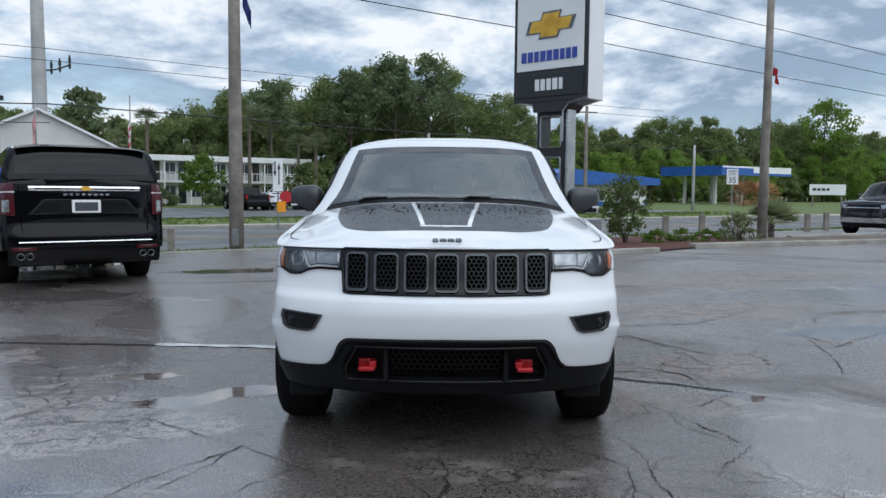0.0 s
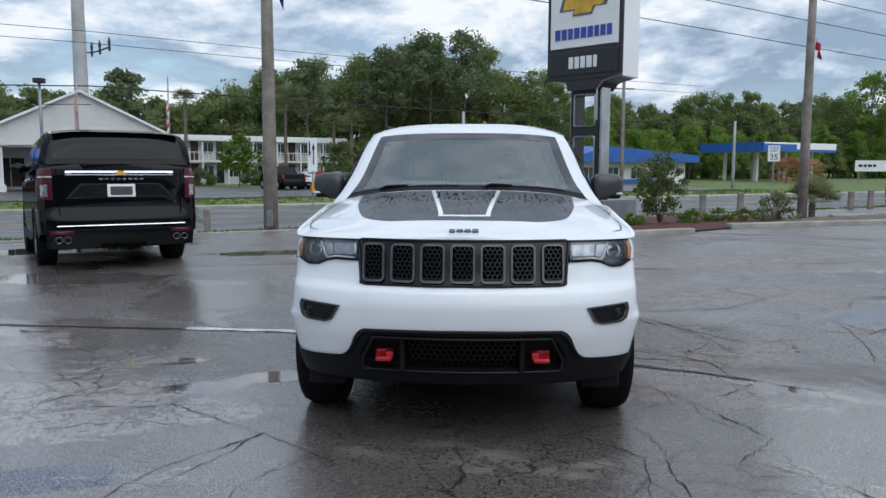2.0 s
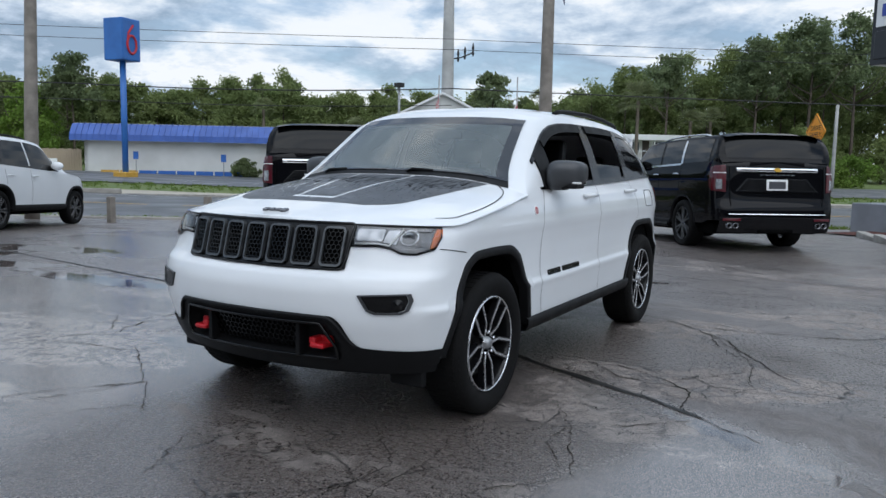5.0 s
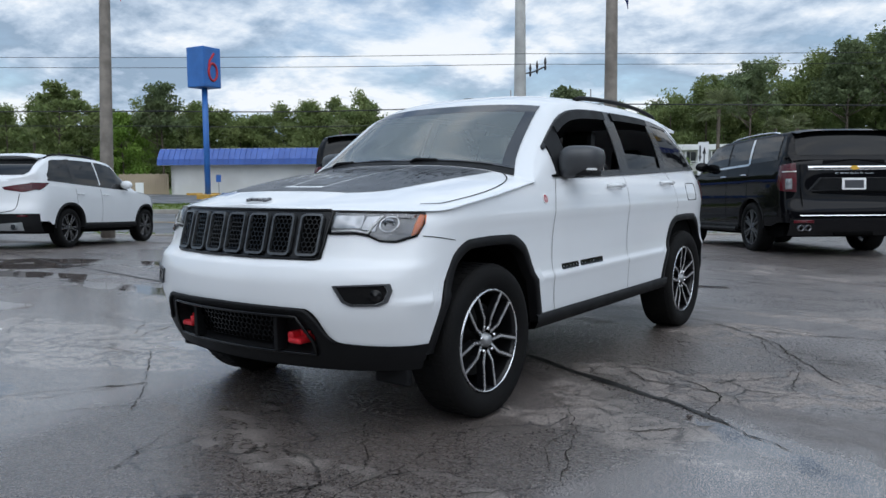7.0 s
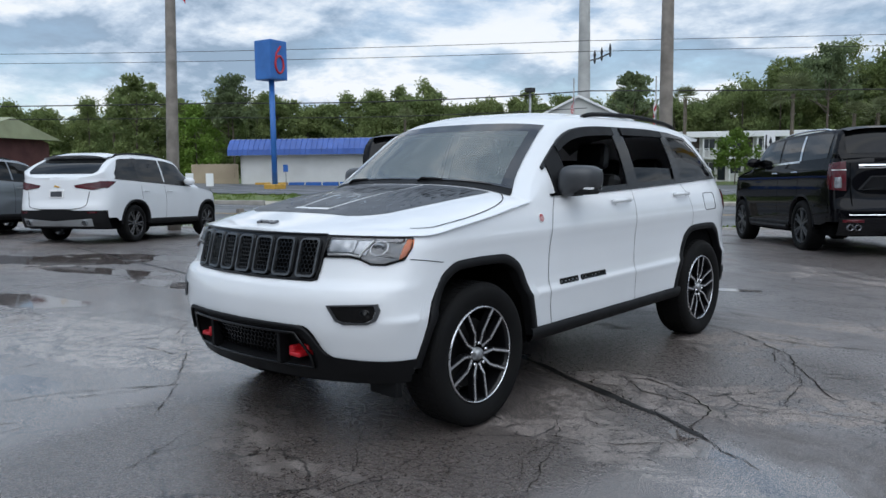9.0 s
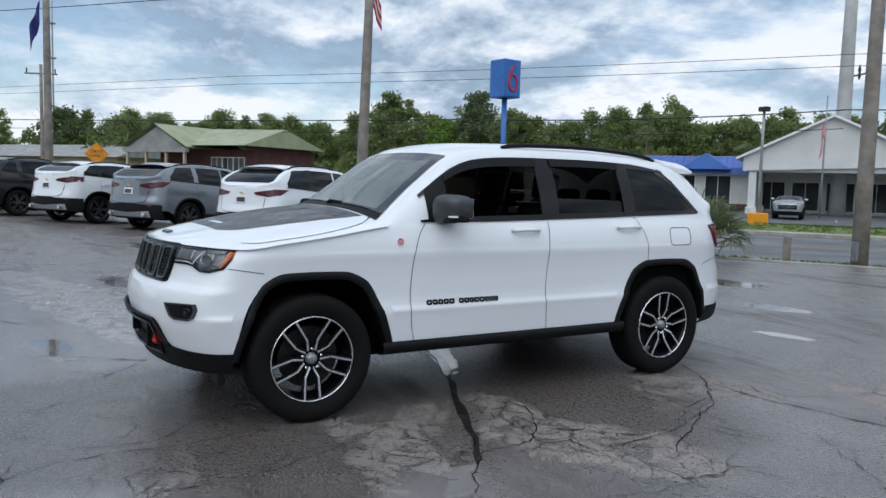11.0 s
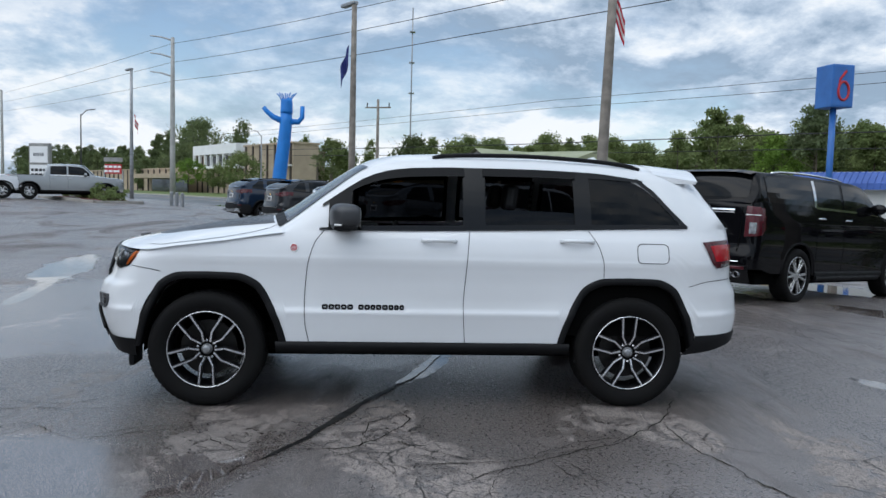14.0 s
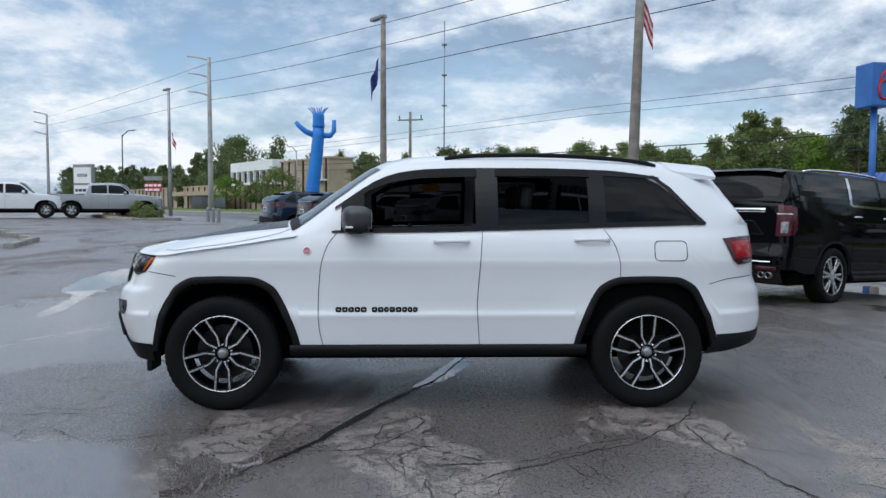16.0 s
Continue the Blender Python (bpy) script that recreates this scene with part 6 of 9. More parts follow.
tree(-72, 66, 7.5, 4.4, "round dark tree near the yellow sign", "leaf_wood", 80, 60, 0.26, 0.1)


def palm(u, n, h, r, label, fronds=34, blades=12, leaf="leaf_palm", trunk_r=0.16, lowest=-0.5, x=None, y=None):
    """A fan palm: ringed trunk and arching fronds of narrow blades."""
    at = UN(u, n) if x is None else Vector((x, y, ground_at(x, y)))
    t = thing("palm_tree", label, "palm", Matrix.Translation(at))
    part("trunk", join(*[lathe([(h * k / 9 - 0.1 * (k == 0), trunk_r * (1.15 if k % 2 else 0.92)), (h * (k + 1) / 9, trunk_r * (0.9 if k % 2 else 1.1))], 10, "z") for k in range(9)]), M["palm_bark"], t)
    vs, fs = [], []
    for i in range(fronds):
        a = 2 * math.pi * i / fronds * 2.4 + rng.uniform(-0.2, 0.2)
        el = rng.uniform(lowest, 1.4)
        d = Vector((math.cos(a) * math.cos(el), math.sin(a) * math.cos(el), math.sin(el)))
        root = Vector((0, 0, h))
        hub = root + d * r * 0.45
        side = d.cross(Vector((0, 0, 1))).normalized()
        upv = side.cross(d)
        for b in range(blades):
            t_ = (b / (blades - 1) - 0.5) * 2.3
            bd = (d * math.cos(t_) + side * math.sin(t_)).normalized()
            tip = hub + bd * r * 0.58 * rng.uniform(0.8, 1.1) + Vector((0, 0, -0.10 * r * rng.uniform(0.2, 1.6)))
            mid = hub + bd * r * 0.3
            w = side.cross(bd).cross(bd).normalized() * 0.018 * r + upv * 0.01 * r
            w = bd.cross(upv).normalized() * 0.026 * r
            k = len(vs)
            vs += [hub, mid + w, tip, mid - w]
            fs.append((k, k + 1, k + 2, k + 3))
        k = len(vs)
        vs += [root + side * 0.012 * r, root - side * 0.012 * r, hub - side * 0.008 * r, hub + side * 0.008 * r]
        fs.append((k, k + 1, k + 2, k + 3))
    part("crown", (vs, fs), M[leaf], t)
    return t


def fan_clump(x, y, h, label, fans, leaf):
    """A stemless fan palm: long bare stalks from one root, each with a fan of narrow blades that droop at the tips."""
    t = thing("palm_tree", label, "palm", Matrix.Translation(Vector((x, y, ground_at(x, y)))))
    part("trunk", lathe([(-0.1, 0.13), (0.05, 0.15), (0.18, 0.12), (0.30, 0.10), (0.36, 0.03)], 10, "z"), M["palm_bark"], t)
    vs, fs, st = [], [], []
    for i in range(fans):
        a = i * 2.39996 + rng.uniform(-0.2, 0.2)
        el = 0.12 + 1.32 * ((i + 0.5) / fans) ** 0.8 + rng.uniform(-0.08, 0.08)
        d = Vector((math.cos(a) * math.cos(el), math.sin(a) * math.cos(el), math.sin(el)))
        root = Vector((math.cos(a) * 0.06, math.sin(a) * 0.06, 0.22))
        hub = root + d * h * rng.uniform(0.36, 0.52)
        st.append(tube([root, root.lerp(hub, 0.6) + Vector((0, 0, 0.03)), hub], 0.012, 5, taper=0.007))
        side = d.cross(Vector((0.02, 0.01, 1))).normalized()
        upv = side.cross(d).normalized()
        for b in range(20):
            w_ = (b / 19 - 0.5) * 2.7
            bd = (d * math.cos(w_) + side * math.sin(w_) + upv * rng.uniform(-0.12, 0.12)).normalized()
            ln = h * 0.50 * rng.uniform(0.8, 1.1) * (0.72 + 0.28 * math.cos(w_))
            drop = Vector((0, 0, -ln * rng.uniform(0.10, 0.55)))
            wd = bd.cross(upv).normalized() * 0.020
            k = len(vs)
            m1, m2 = hub + bd * ln * 0.45, hub + bd * ln * 0.78 + drop * 0.35
            vs += [hub, m1 + wd, m1 - wd, m2 + wd * 0.7, m2 - wd * 0.7, hub + bd * ln * 0.97 + drop]
            fs += [(k, k + 1, k + 2), (k + 1, k + 3, k + 4, k + 2), (k + 3, k + 5, k + 4)]
    part("stem", join(*st), M[leaf], t)
    part("fronds", (vs, fs), M[leaf], t)
    return t


fan_clump(-7.95, 17.6, 1.75, "low spiky fan palm at the lot's edge", 46, "leaf_fan")
palm(0, 0, 0.5, 1.0, "low fan palm in the planted island", 44, 14, x=10.6, y=24.9, trunk_r=0.10, lowest=0.05)
for u_, n_, h_, r_ in ((17.0, 78, 8.2, 1.6), (26.5, 76, 8.3, 2.6), (33.5, 80, 6.6, 1.7), (36.5, 82, 6.8, 1.9), (14.8, 82, 6.4, 1.5), (-14, 93, 7.5, 1.8), (2, 92, 6.5, 1.6), (-45, 95, 6.5, 2.2), (-54, 95, 6.3, 2.0), (-3, 94, 5.8, 1.7)):
    palm(u_, n_, h_, r_, "cabbage palm with a round crown", 40, 10, trunk_r=0.17)
for u_, n_ in ((94.5, 66), (96.8, 64.5)):
    palm(u_, n_, 1.3, 2.8, "dry rusty brown palm by the canopy", 40, 10, "leaf_dead", 0.2)
palm(-88, 54, 5.0, 1.5, "palm beside the bank", 30, 10)
palm(-84, 54, 3.4, 1.3, "short palm beside the bank", 30, 10)


def shrub(p, h, r, label, leaf="leaf_wood", count=26, per=60, size=0.06, base=0.05, name="shrub"):
    t = thing(name, label, "shrub", Matrix.Translation(p))
    g = []
    for k in range(7):
        a = 2 * math.pi * k / 7 + rng.uniform(-0.3, 0.3)
        g.append(tube([(0, 0, -0.05), (math.cos(a) * r * 0.25, math.sin(a) * r * 0.25, h * 0.45), (math.cos(a) * r * 0.55, math.sin(a) * r * 0.55, h * 0.85)], 0.018, 5, taper=0.005))
    part("branchwork", join(*g), M["bark"], t)
    v, f = leaf_cloud(rng, crown_clumps(rng, h, r, h * base, count), per, size)
    part("foliage", np_mesh("foliage", v, f, M[leaf]), None, t)
    return t


def at(x, y):
    return Vector((x, y, ground_at(x, y)))


shrub(at(4.75, 20.3), 1.85, 0.80, "open young shrub tree in the mulch", "leaf_wood", 60, 60, 0.050, 0.20)
shrub(at(8.0, 21.0), 0.80, 0.62, "loose grey-green shrub by the kerb", "leaf_palm", 34, 70, 0.035)
for x_, y_, r_ in ((5.6, 20.4, 0.45), (6.5, 20.9, 0.5), (7.1, 20.8, 0.4), (3.9, 19.6, 0.35)):
    shrub(at(x_, y_), 0.38, r_, "bright low grassy plant", "leaf_light", 18, 60, 0.035)
for u_, r_ in ((-10.8, 1.35), (-7.5, 1.0), (-6.2, 0.95)):
    shrub(UN(u_, 66.3), 1.4, r_, "clipped dark hedge bush against the motel", "leaf_dark", 50, 60, 0.12, 0.0, "hedge")
for u_, r_ in ((16.5, 1.5), (18.6, 1.6), (24.0, 1.4)):
    shrub(UN(u_, 79), 1.5, r_, "round dark hedge bush by the lodge", "leaf_dark", 40, 60, 0.12, 0.0, "hedge")
for k in range(9):
    shrub(UN(-33.6 - k * 0.95, 12.2 + 0.5 * (k % 2)), 0.55 + 0.2 * (k % 3), 0.75, "low shrub in the lot island", "leaf_wood", 20, 40, 0.07, 0.0)
for k in range(12):
    shrub(UN(-112 + k * 4.2, 58 + (k % 3)), 1.1, 1.2, "low hedge before the bank", "leaf_dark", 20, 40, 0.14, 0.0, "hedge")
for u_ in (40.5, 43, 45.5, 48):
    shrub(UN(u_, 74 + (u_ % 3)), 3.0, 2.6, "light green thicket at the wood's edge", "leaf_light", 50, 50, 0.16, 0.0)

# uneven grass along the verges
cl = []
for k in range(2600):
    u_ = rng.uniform(-40, 60)
    n_ = rng.uniform(37.8, 45) if k % 3 else rng.uniform(20.2, 20.9)
    p = UN(u_, n_)
    cl.append((p.x, p.y, p.z + 0.03, 0.22))
v, f = leaf_cloud(rng, cl, 12, 0.05, 0.3)
thing("grass_tufts", "rough green grass on the road verge", "grass", kind="stuff", data=np_mesh("grass_tufts", v, f, M["grass_blade"]))

# plain unseen walls that close the place behind the eye, added to darken reflections
shut = thing("wall_showroom", "unseen dark wall added behind the lot to darken reflections", "wall", kind="structure", data=mesh_of("wall_showroom", *join(box(-19, 40, -15.3, -15, -0.2, 6.5), box(33, 33.3, -15, 14, -0.2, 6.5))))
shut.data.materials.append(M["window_dark"])

# ---- buildings ----
def RM(u, n, z=0.0, turn=0.0):
    """A pose whose x runs along the road, its y away from it."""
    p = UN(u, n, z)
    return pose(p.x, p.y, p.z, 0, 0, ROAD_DEG + turn)


def window_unit(parent, name, x, z, w, h, y=0.0, bars=1, label=""):
    """A window set in a wall whose face is at y, looking to -y."""
    g = part(name, box(x - w / 2, x + w / 2, y - 0.05, y + 0.02, z, z + h), M["window_dark"], parent, label)
    fr = [box(x - w / 2 - 0.06, x + w / 2 + 0.06, y - 0.09, y + 0.0, z - 0.06, z), box(x - w / 2 - 0.06, x + w / 2 + 0.06, y - 0.09, y + 0.0, z + h, z + h + 0.06), box(x - w / 2 - 0.06, x - w / 2, y - 0.09, y, z, z + h), box(x + w / 2, x + w / 2 + 0.06, y - 0.09, y, z, z + h)]
    for k in range(1, bars + 1):
        xx = x - w / 2 + w * k / (bars + 1)
        fr.append(box(xx - 0.025, xx + 0.025, y - 0.08, y, z, z + h))
    part("frame", join(*fr), M["sign_white"], g)
    return g


def motel():
    b = thing("motel_building", "long low white motel wing with a blue metal mansard roof", "building", RM(-26, 68))
    L = 26.2
    part("wall", join(box(0.9, L, 0, 0.3, -0.3, 2.75), box(0.9, 1.2, 0, 10, -0.3, 2.75), box(0.9, L, 9.7, 10, -0.3, 2.75), box(L - 0.3, L, 0, 10, -0.3, 2.75)), M["white_wall"], b)
    prof = ((-0.9, 2.62), (-0.85, 3.15), (-0.15, 4.05), (0.3, 4.12))
    for k in range(52):
        x0, x1 = k * L / 52, (k + 1) * L / 52
        vs, fs = [], []
        for y, z in prof:
            vs += [(x0 + 0.0, y, z), (x1 - 0.03, y, z), (x1 - 0.03, y - 0.03, z + 0.05), (x1, y - 0.03, z + 0.05), (x1, y, z)]
        for i in range(3):
            for j in range(4):
                fs.append((i * 5 + j, i * 5 + j + 1, (i + 1) * 5 + j + 1, (i + 1) * 5 + j))
        part("roof_panel", (vs, fs), M["blue_roof"], b)
    part("roof_end", ([(0, y, z) for y, z in prof] + [(0, 10.8, 2.62), (0, 10, 4.12)], [(0, 1, 2, 3, 5, 4)]), M["blue_roof"], b)
    part("roof_deck", box(0.02, L, 0.2, 10, 4.02, 4.15), M["shingle_grey"], b)
    part("soffit", box(0.02, L, -0.88, 0.0, 2.60, 2.66), M["white_wall"], b)
    # blue gable over the entrance, shop front
    part("entrance_gable", ([(20.6, -1.6, 3.0), (24.6, -1.6, 3.0), (22.6, -1.4, 4.35), (20.6, 0, 3.0), (24.6, 0, 3.0), (22.6, 0.2, 4.35)], [(0, 1, 2), (0, 2, 5, 3), (1, 4, 5, 2), (0, 3, 4, 1)]), M["blue_tarp"], b)
    for x, w in ((21.15, 0.9), (23.5, 2.0)):
        window_unit(b, "shop_window", x, 0.15, w, 2.3, bars=0 if w < 1.8 else 1)
    part("brick_base", box(17.8, L, -0.12, 0.0, -0.3, 0.14), M["maroon_wall"], b)
    for k in range(8):
        part("kerb_block", box(3 + k * 1.6, 4.45 + k * 1.6, -1.9, -1.7, -0.3, 0.12, 0.02), M["blue_tarp"] if k > 1 else M["line_yellow"], b)
    return b


motel()


def gable_house():
    b = thing("motel_office", "white gabled motel office with an open drive-through porch", "building", RM(0, 62))
    W, D, E, R = 12.0, 20.0, 4.45, 7.35
    part("gable_wall", ([(0, 0, 3.25), (W, 0, 3.7), (W, 0, E), (W / 2, 0, R - 0.1), (0, 0, E), (0, 0.25, 3.25), (W, 0.25, 3.7), (W, 0.25, E), (W / 2, 0.25, R - 0.1), (0, 0.25, E)], [(0, 1, 2, 3, 4), (5, 9, 8, 7, 6), (0, 5, 6, 1)]), M["white_wall"], b)
    for sx, x0 in ((1, -0.5), (-1, W + 0.5)):
        part("roof_slope", ([(x0, -0.4, E - 0.2), (W / 2, -0.4, R + 0.05), (W / 2, D, R + 0.05), (x0, D, E - 0.2), (x0, -0.4, E - 0.38), (W / 2, -0.4, R - 0.13), (W / 2, D, R - 0.13), (x0, D, E - 0.38)], [(0, 1, 2, 3), (4, 7, 6, 5), (0, 4, 5, 1), (3, 2, 6, 7), (0, 3, 7, 4)]), M["sign_white"], b)
    part("fascia", box(0.0, W, 0.3, 8, 3.2, E - 0.3), M["white_wall"], b)
    for x in (0.7, W - 0.9):
        for y in (0.5, 7.5):
            part("column", join(box(x - 0.4, x + 0.4, y - 0.4, y + 0.4, -0.3, 0.5, 0.03), box(x - 0.28, x + 0.28, y - 0.28, y + 0.28, 0.45, 3.4, 0.03)), M["white_wall"], b)
    part("office_wall", box(0.2, W - 0.2, 8.2, D, -0.3, E), M["white_wall"], b)
    for x in (1.6, 4.2, 6.8, 9.4):
        window_unit(b, "office_window", x, 0.2, 2.0, 2.3, 8.2)
    return b


gable_house()


def lodge():
    b = thing("lodge_building", "two-storey white motel block with balcony and flat roof", "building", RM(11, 85))
    L, H = 25.0, 5.1
    part("wall", box(0, L, 0, 9, -0.3, H - 0.4), M["white_wall"], b)
    part("roof_edge", box(-0.6, L + 0.6, -1.6, 9.5, H - 0.45, H + 0.15, 0.03), M["sign_white"], b)
    part("balcony", box(0, L, -1.4, 0, 2.35, 2.55), M["white_wall"], b)
    for k in range(50):
        part("baluster", box(k * L / 50, k * L / 50 + 0.05, -1.4, -1.34, 2.55, 3.4), M["sign_white"], b)
    part("rail", box(0, L, -1.42, -1.34, 3.4, 3.47), M["sign_white"], b)
    for k in range(9):
        x = 1.5 + k * 2.75
        for z in (0.1, 2.6):
            window_unit(b, "window", x, z + 0.7, 1.2, 1.2)
            part("door", box(x + 0.95, x + 1.75, -0.05, 0.01, z, z + 2.05), M["window_dark"] if k % 2 else M["brown_stripe"], b)
        part("post", box(x - 0.9, x - 0.78, -1.45, -1.33, -0.3, H - 0.4), M["sign_white"], b)
    steps = [box(19.2 + k * 0.28, 19.5 + k * 0.28, -2.6, -1.5, k * 0.24 - 0.1, k * 0.24 + 0.02) for k in range(11)]
    for g in steps:
        part("stair_tread", g, M["concrete"], b)
    part("stair_rail", tube([(19.2, -2.6, 0.9), (22.3, -2.6, 3.4)], 0.04, 6), M["sign_white"], b)
    return b


lodge()


def canopy():
    b = thing("fuel_canopy", "blue and white flat filling station canopy on posts", "canopy", RM(92, 75, 0, 0))
    part("fascia_blue", box(9.4, 9.7, 0, 12, 4.5, 6.0), M["blue_tarp"], b)
    part("deck", box(9.72, 28, 0.0, 12, 4.75, 6.0, 0.05), M["sign_white"], b)
    part("fascia_stripe", box(9.4, 17.5, -0.05, 0.0, 4.6, 5.75), M["blue_tarp"], b)
    part("lower_stripe", box(17.5, 28, -0.05, 0.0, 4.6, 5.0), M["blue_tarp"], b)
    for x in (12, 19, 26):
        for y in (3, 9):
            part("post", box(x - 0.2, x + 0.2, y - 0.2, y + 0.2, -1.2, 4.8), M["white_wall"], b)
    return b


canopy()


def blue_shop():
    b = thing("workshop_building", "low workshop with a blue metal roof and pale walls", "building", RM(59, 70, -0.3))
    part("wall", box(0.5, 21, 1, 10, 0, 3.0), M["white_wall"], b)
    part("wall_band", box(0.45, 21.05, 0.95, 1.0, 0, 0.8), M["blue_tarp"], b)
    part("roof", ([(-0.5, -0.5, 2.9), (22, -0.5, 3.0), (22, -0.5, 3.9), (5.5, -0.5, 4.9), (-0.5, -0.5, 3.1), (-0.5, 11, 2.9), (22, 11, 3.0), (22, 11, 4.3), (5.5, 11, 4.9), (-0.5, 11, 3.1)], [(0, 1, 2, 3, 4), (5, 9, 8, 7, 6), (4, 3, 8, 9), (3, 2, 7, 8), (0, 5, 6, 1), (0, 4, 9, 5), (1, 6, 7, 2)]), M["blue_tarp"], b)
    for x in (4, 8, 12, 16):
        window_unit(b, "window", x, 0.9, 1.8, 1.4, 0.95)
    part("white_door", box(18.5, 20.5, 0.9, 0.95, 0, 2.4), M["sign_white"], b)
    return b


blue_shop()


def red_house():
    b = thing("shop_house", "maroon boarded house with a pale green metal roof", "house", RM(-57, 55))
    L, D = 13.8, 11.0
    part("wall", box(1.5, L, 1.5, D, -0.3, 3.6), M["maroon_wall"], b)
    part("roof", ([(3.5, -0.8, 3.9), (L + 0.8, -0.8, 3.9), (L + 0.6, D / 2, 5.75), (5.0, D / 2, 5.9), (3.5, D + 0.8, 3.9), (L + 0.8, D + 0.8, 3.9)], [(0, 1, 2, 3), (3, 2, 5, 4), (1, 5, 2), (0, 3, 4)]), M["green_roof"], b)
    part("front_gable", ([(-0.6, -1.8, 3.7), (8.4, -1.8, 3.7), (4.2, -1.8, 5.95), (-0.6, 6, 3.7), (8.4, 6, 3.7), (4.2, 6, 5.95)], [(0, 2, 5, 3), (1, 4, 5, 2)]), M["green_roof"], b)
    part("gable_board", ([(0.0, -1.4, 3.6), (7.8, -1.4, 3.6), (4.2, -1.4, 5.7), (0.0, -1.2, 3.6), (7.8, -1.2, 3.6), (4.2, -1.2, 5.7)], [(0, 1, 2), (3, 5, 4), (0, 3, 4, 1)]), M["shingle_grey"], b)
    part("porch_beam", box(-0.4, 8.2, -1.6, -1.2, 3.2, 3.6), M["shingle_grey"], b)
    part("end_gable", ([(L + 0.02, 0.0, 3.6), (L + 0.02, D, 3.6), (L + 0.02, D / 2, 5.55)], [(0, 1, 2)]), M["maroon_wall"], b)
    for x in (0.1, 2.7, 5.4, 7.8):
        part("porch_post", box(x - 0.12, x + 0.12, -1.5, -1.26, -0.3, 3.3), M["cream_wall"], b)
    for x in (9.2, 10.6, 12.0):
        window_unit(b, "window", x, 1.5, 1.3, 1.3, 1.5)
    return b


red_house()


def bank():
    b = thing("bank_building", "cream two-storey bank with dark brown pilasters", "building", RM(-172, 62, 0))
    def block(x0, x1, y0, y1, h, label="", step=3.2):
        w = part("wing", box(x0, x1, y0, y1, -0.5, h), M["cream_wall"], b, label)
        part("roof_edge", box(x0 - 0.2, x1 + 0.2, y0 - 0.2, y1 + 0.2, h, h + 0.35), M["cream_wall"], w)
        k = x0 + 1.0
        while k < x1 - 0.5:
            part("pilaster", box(k - 0.22, k + 0.22, y0 - 0.25, y0 - 0.02, -0.5, h + 0.1), M["brown_stripe"], w)
            k += step
        return w
    block(36, 57, 2, 7, 9.3)
    block(4, 36, 4, 20, 9.0)
    part("portico", join(box(10, 34, 1.0, 4, 8.2, 10.2), box(10, 34, 1.0, 4, 5.2, 5.7), *[box(10 + k * 3.4, 10.5 + k * 3.4, 1.0, 1.5, 5.6, 8.3) for k in range(8)]), M["sign_white"], b)
    for k in range(7):
        window_unit(b, "window", 12.3 + k * 3.4, 5.8, 2.2, 2.2, 3.9)
    part("balcony", join(box(53.5, 56.5, 0.9, 2.0, 5.3, 5.6), *[box(53.5 + 0.7 * k, 53.65 + 0.7 * k, 0.9, 1.05, 5.6, 7.9) for k in range(5)], box(53.5, 56.5, 0.9, 1.1, 7.9, 8.2)), M["sign_white"], b)
    w = block(-150, 4, 0, 16, 5.2, "long low cream wing", 4.5)
    part("porch_roof", box(-18, 14, -5, 2, 3.0, 4.0), M["cream_wall"], b)
    part("porch_void", box(-15, 10, -0.3, -0.05, 0, 3.0), M["window_dark"], b)
    return b


bank()

far = thing("shop_building", "low grey roofed shop beyond the road", "building", RM(-92, 60))
part("wall", box(0, 26, 0, 8, -0.3, 2.8), M["cream_wall"], far)
part("roof", ([(-0.8, -0.8, 2.8), (26.8, -0.8, 2.8), (26.8, 4, 4.4), (-0.8, 4, 4.4), (-0.8, 8.8, 2.8), (26.8, 8.8, 2.8)], [(0, 1, 2, 3), (3, 2, 5, 4), (0, 3, 4), (1, 5, 2)]), M["shingle_grey"], far)
for k in range(7):
    window_unit(far, "window", 2 + k * 3.6, 0.8, 2.0, 1.4)
fence = thing("fence", "weathered tan board fence beside the motel", "fence", RM(-31, 70))
for k in range(22):
    part("board", box(k * 0.22, k * 0.22 + 0.2, 0, 0.03, -0.2, 1.75 + 0.03 * (k % 3)), M["cream_wall"], fence)

# ---- poles, wires, lamps ----
def pole(name, label, p, h, r0, r1, material, lean=(0, 0), category="pole"):
    t = thing(name, label, category, Matrix.Translation(p))
    part("shaft", tube([(0, 0, -0.3), (lean[0] * 0.3, lean[1] * 0.3, h * 0.3), (lean[0] * 0.65, lean[1] * 0.65, h * 0.65), (lean[0], lean[1], h)], r0, 14, taper=r1), material, t, smooth=True)
    return t


def flag(parent, z, w, h, stripes, blue=None, droop=0.75, side=(0.2, -0.98)):
    """Limp cloth in vertical folds hanging by a pole; each stripe is a part."""
    n = len(stripes)
    sx, sy = side
    for i, m_ in enumerate(stripes):
        def f(a, b):
            t = (i + b) / n
            fold = 0.09 * math.sin(a * 9 + t * 2)
            out = w * a * (1 - droop) + 0.22
            zz = z - h * t - w * a * droop * 0.9
            return Vector((sx * out - sy * fold, sy * out + sx * fold, zz))
        vs, fs = grid(f, [k / 12 for k in range(13)], [0, 0.5, 1])
        vs2 = [v + Vector((0.004, 0.004, 0)) for v in vs]
        k = len(vs)
        part("cloth", (vs + vs2, fs + [tuple(reversed([j + k for j in q])) for q in fs]), M[m_], parent, smooth=True)


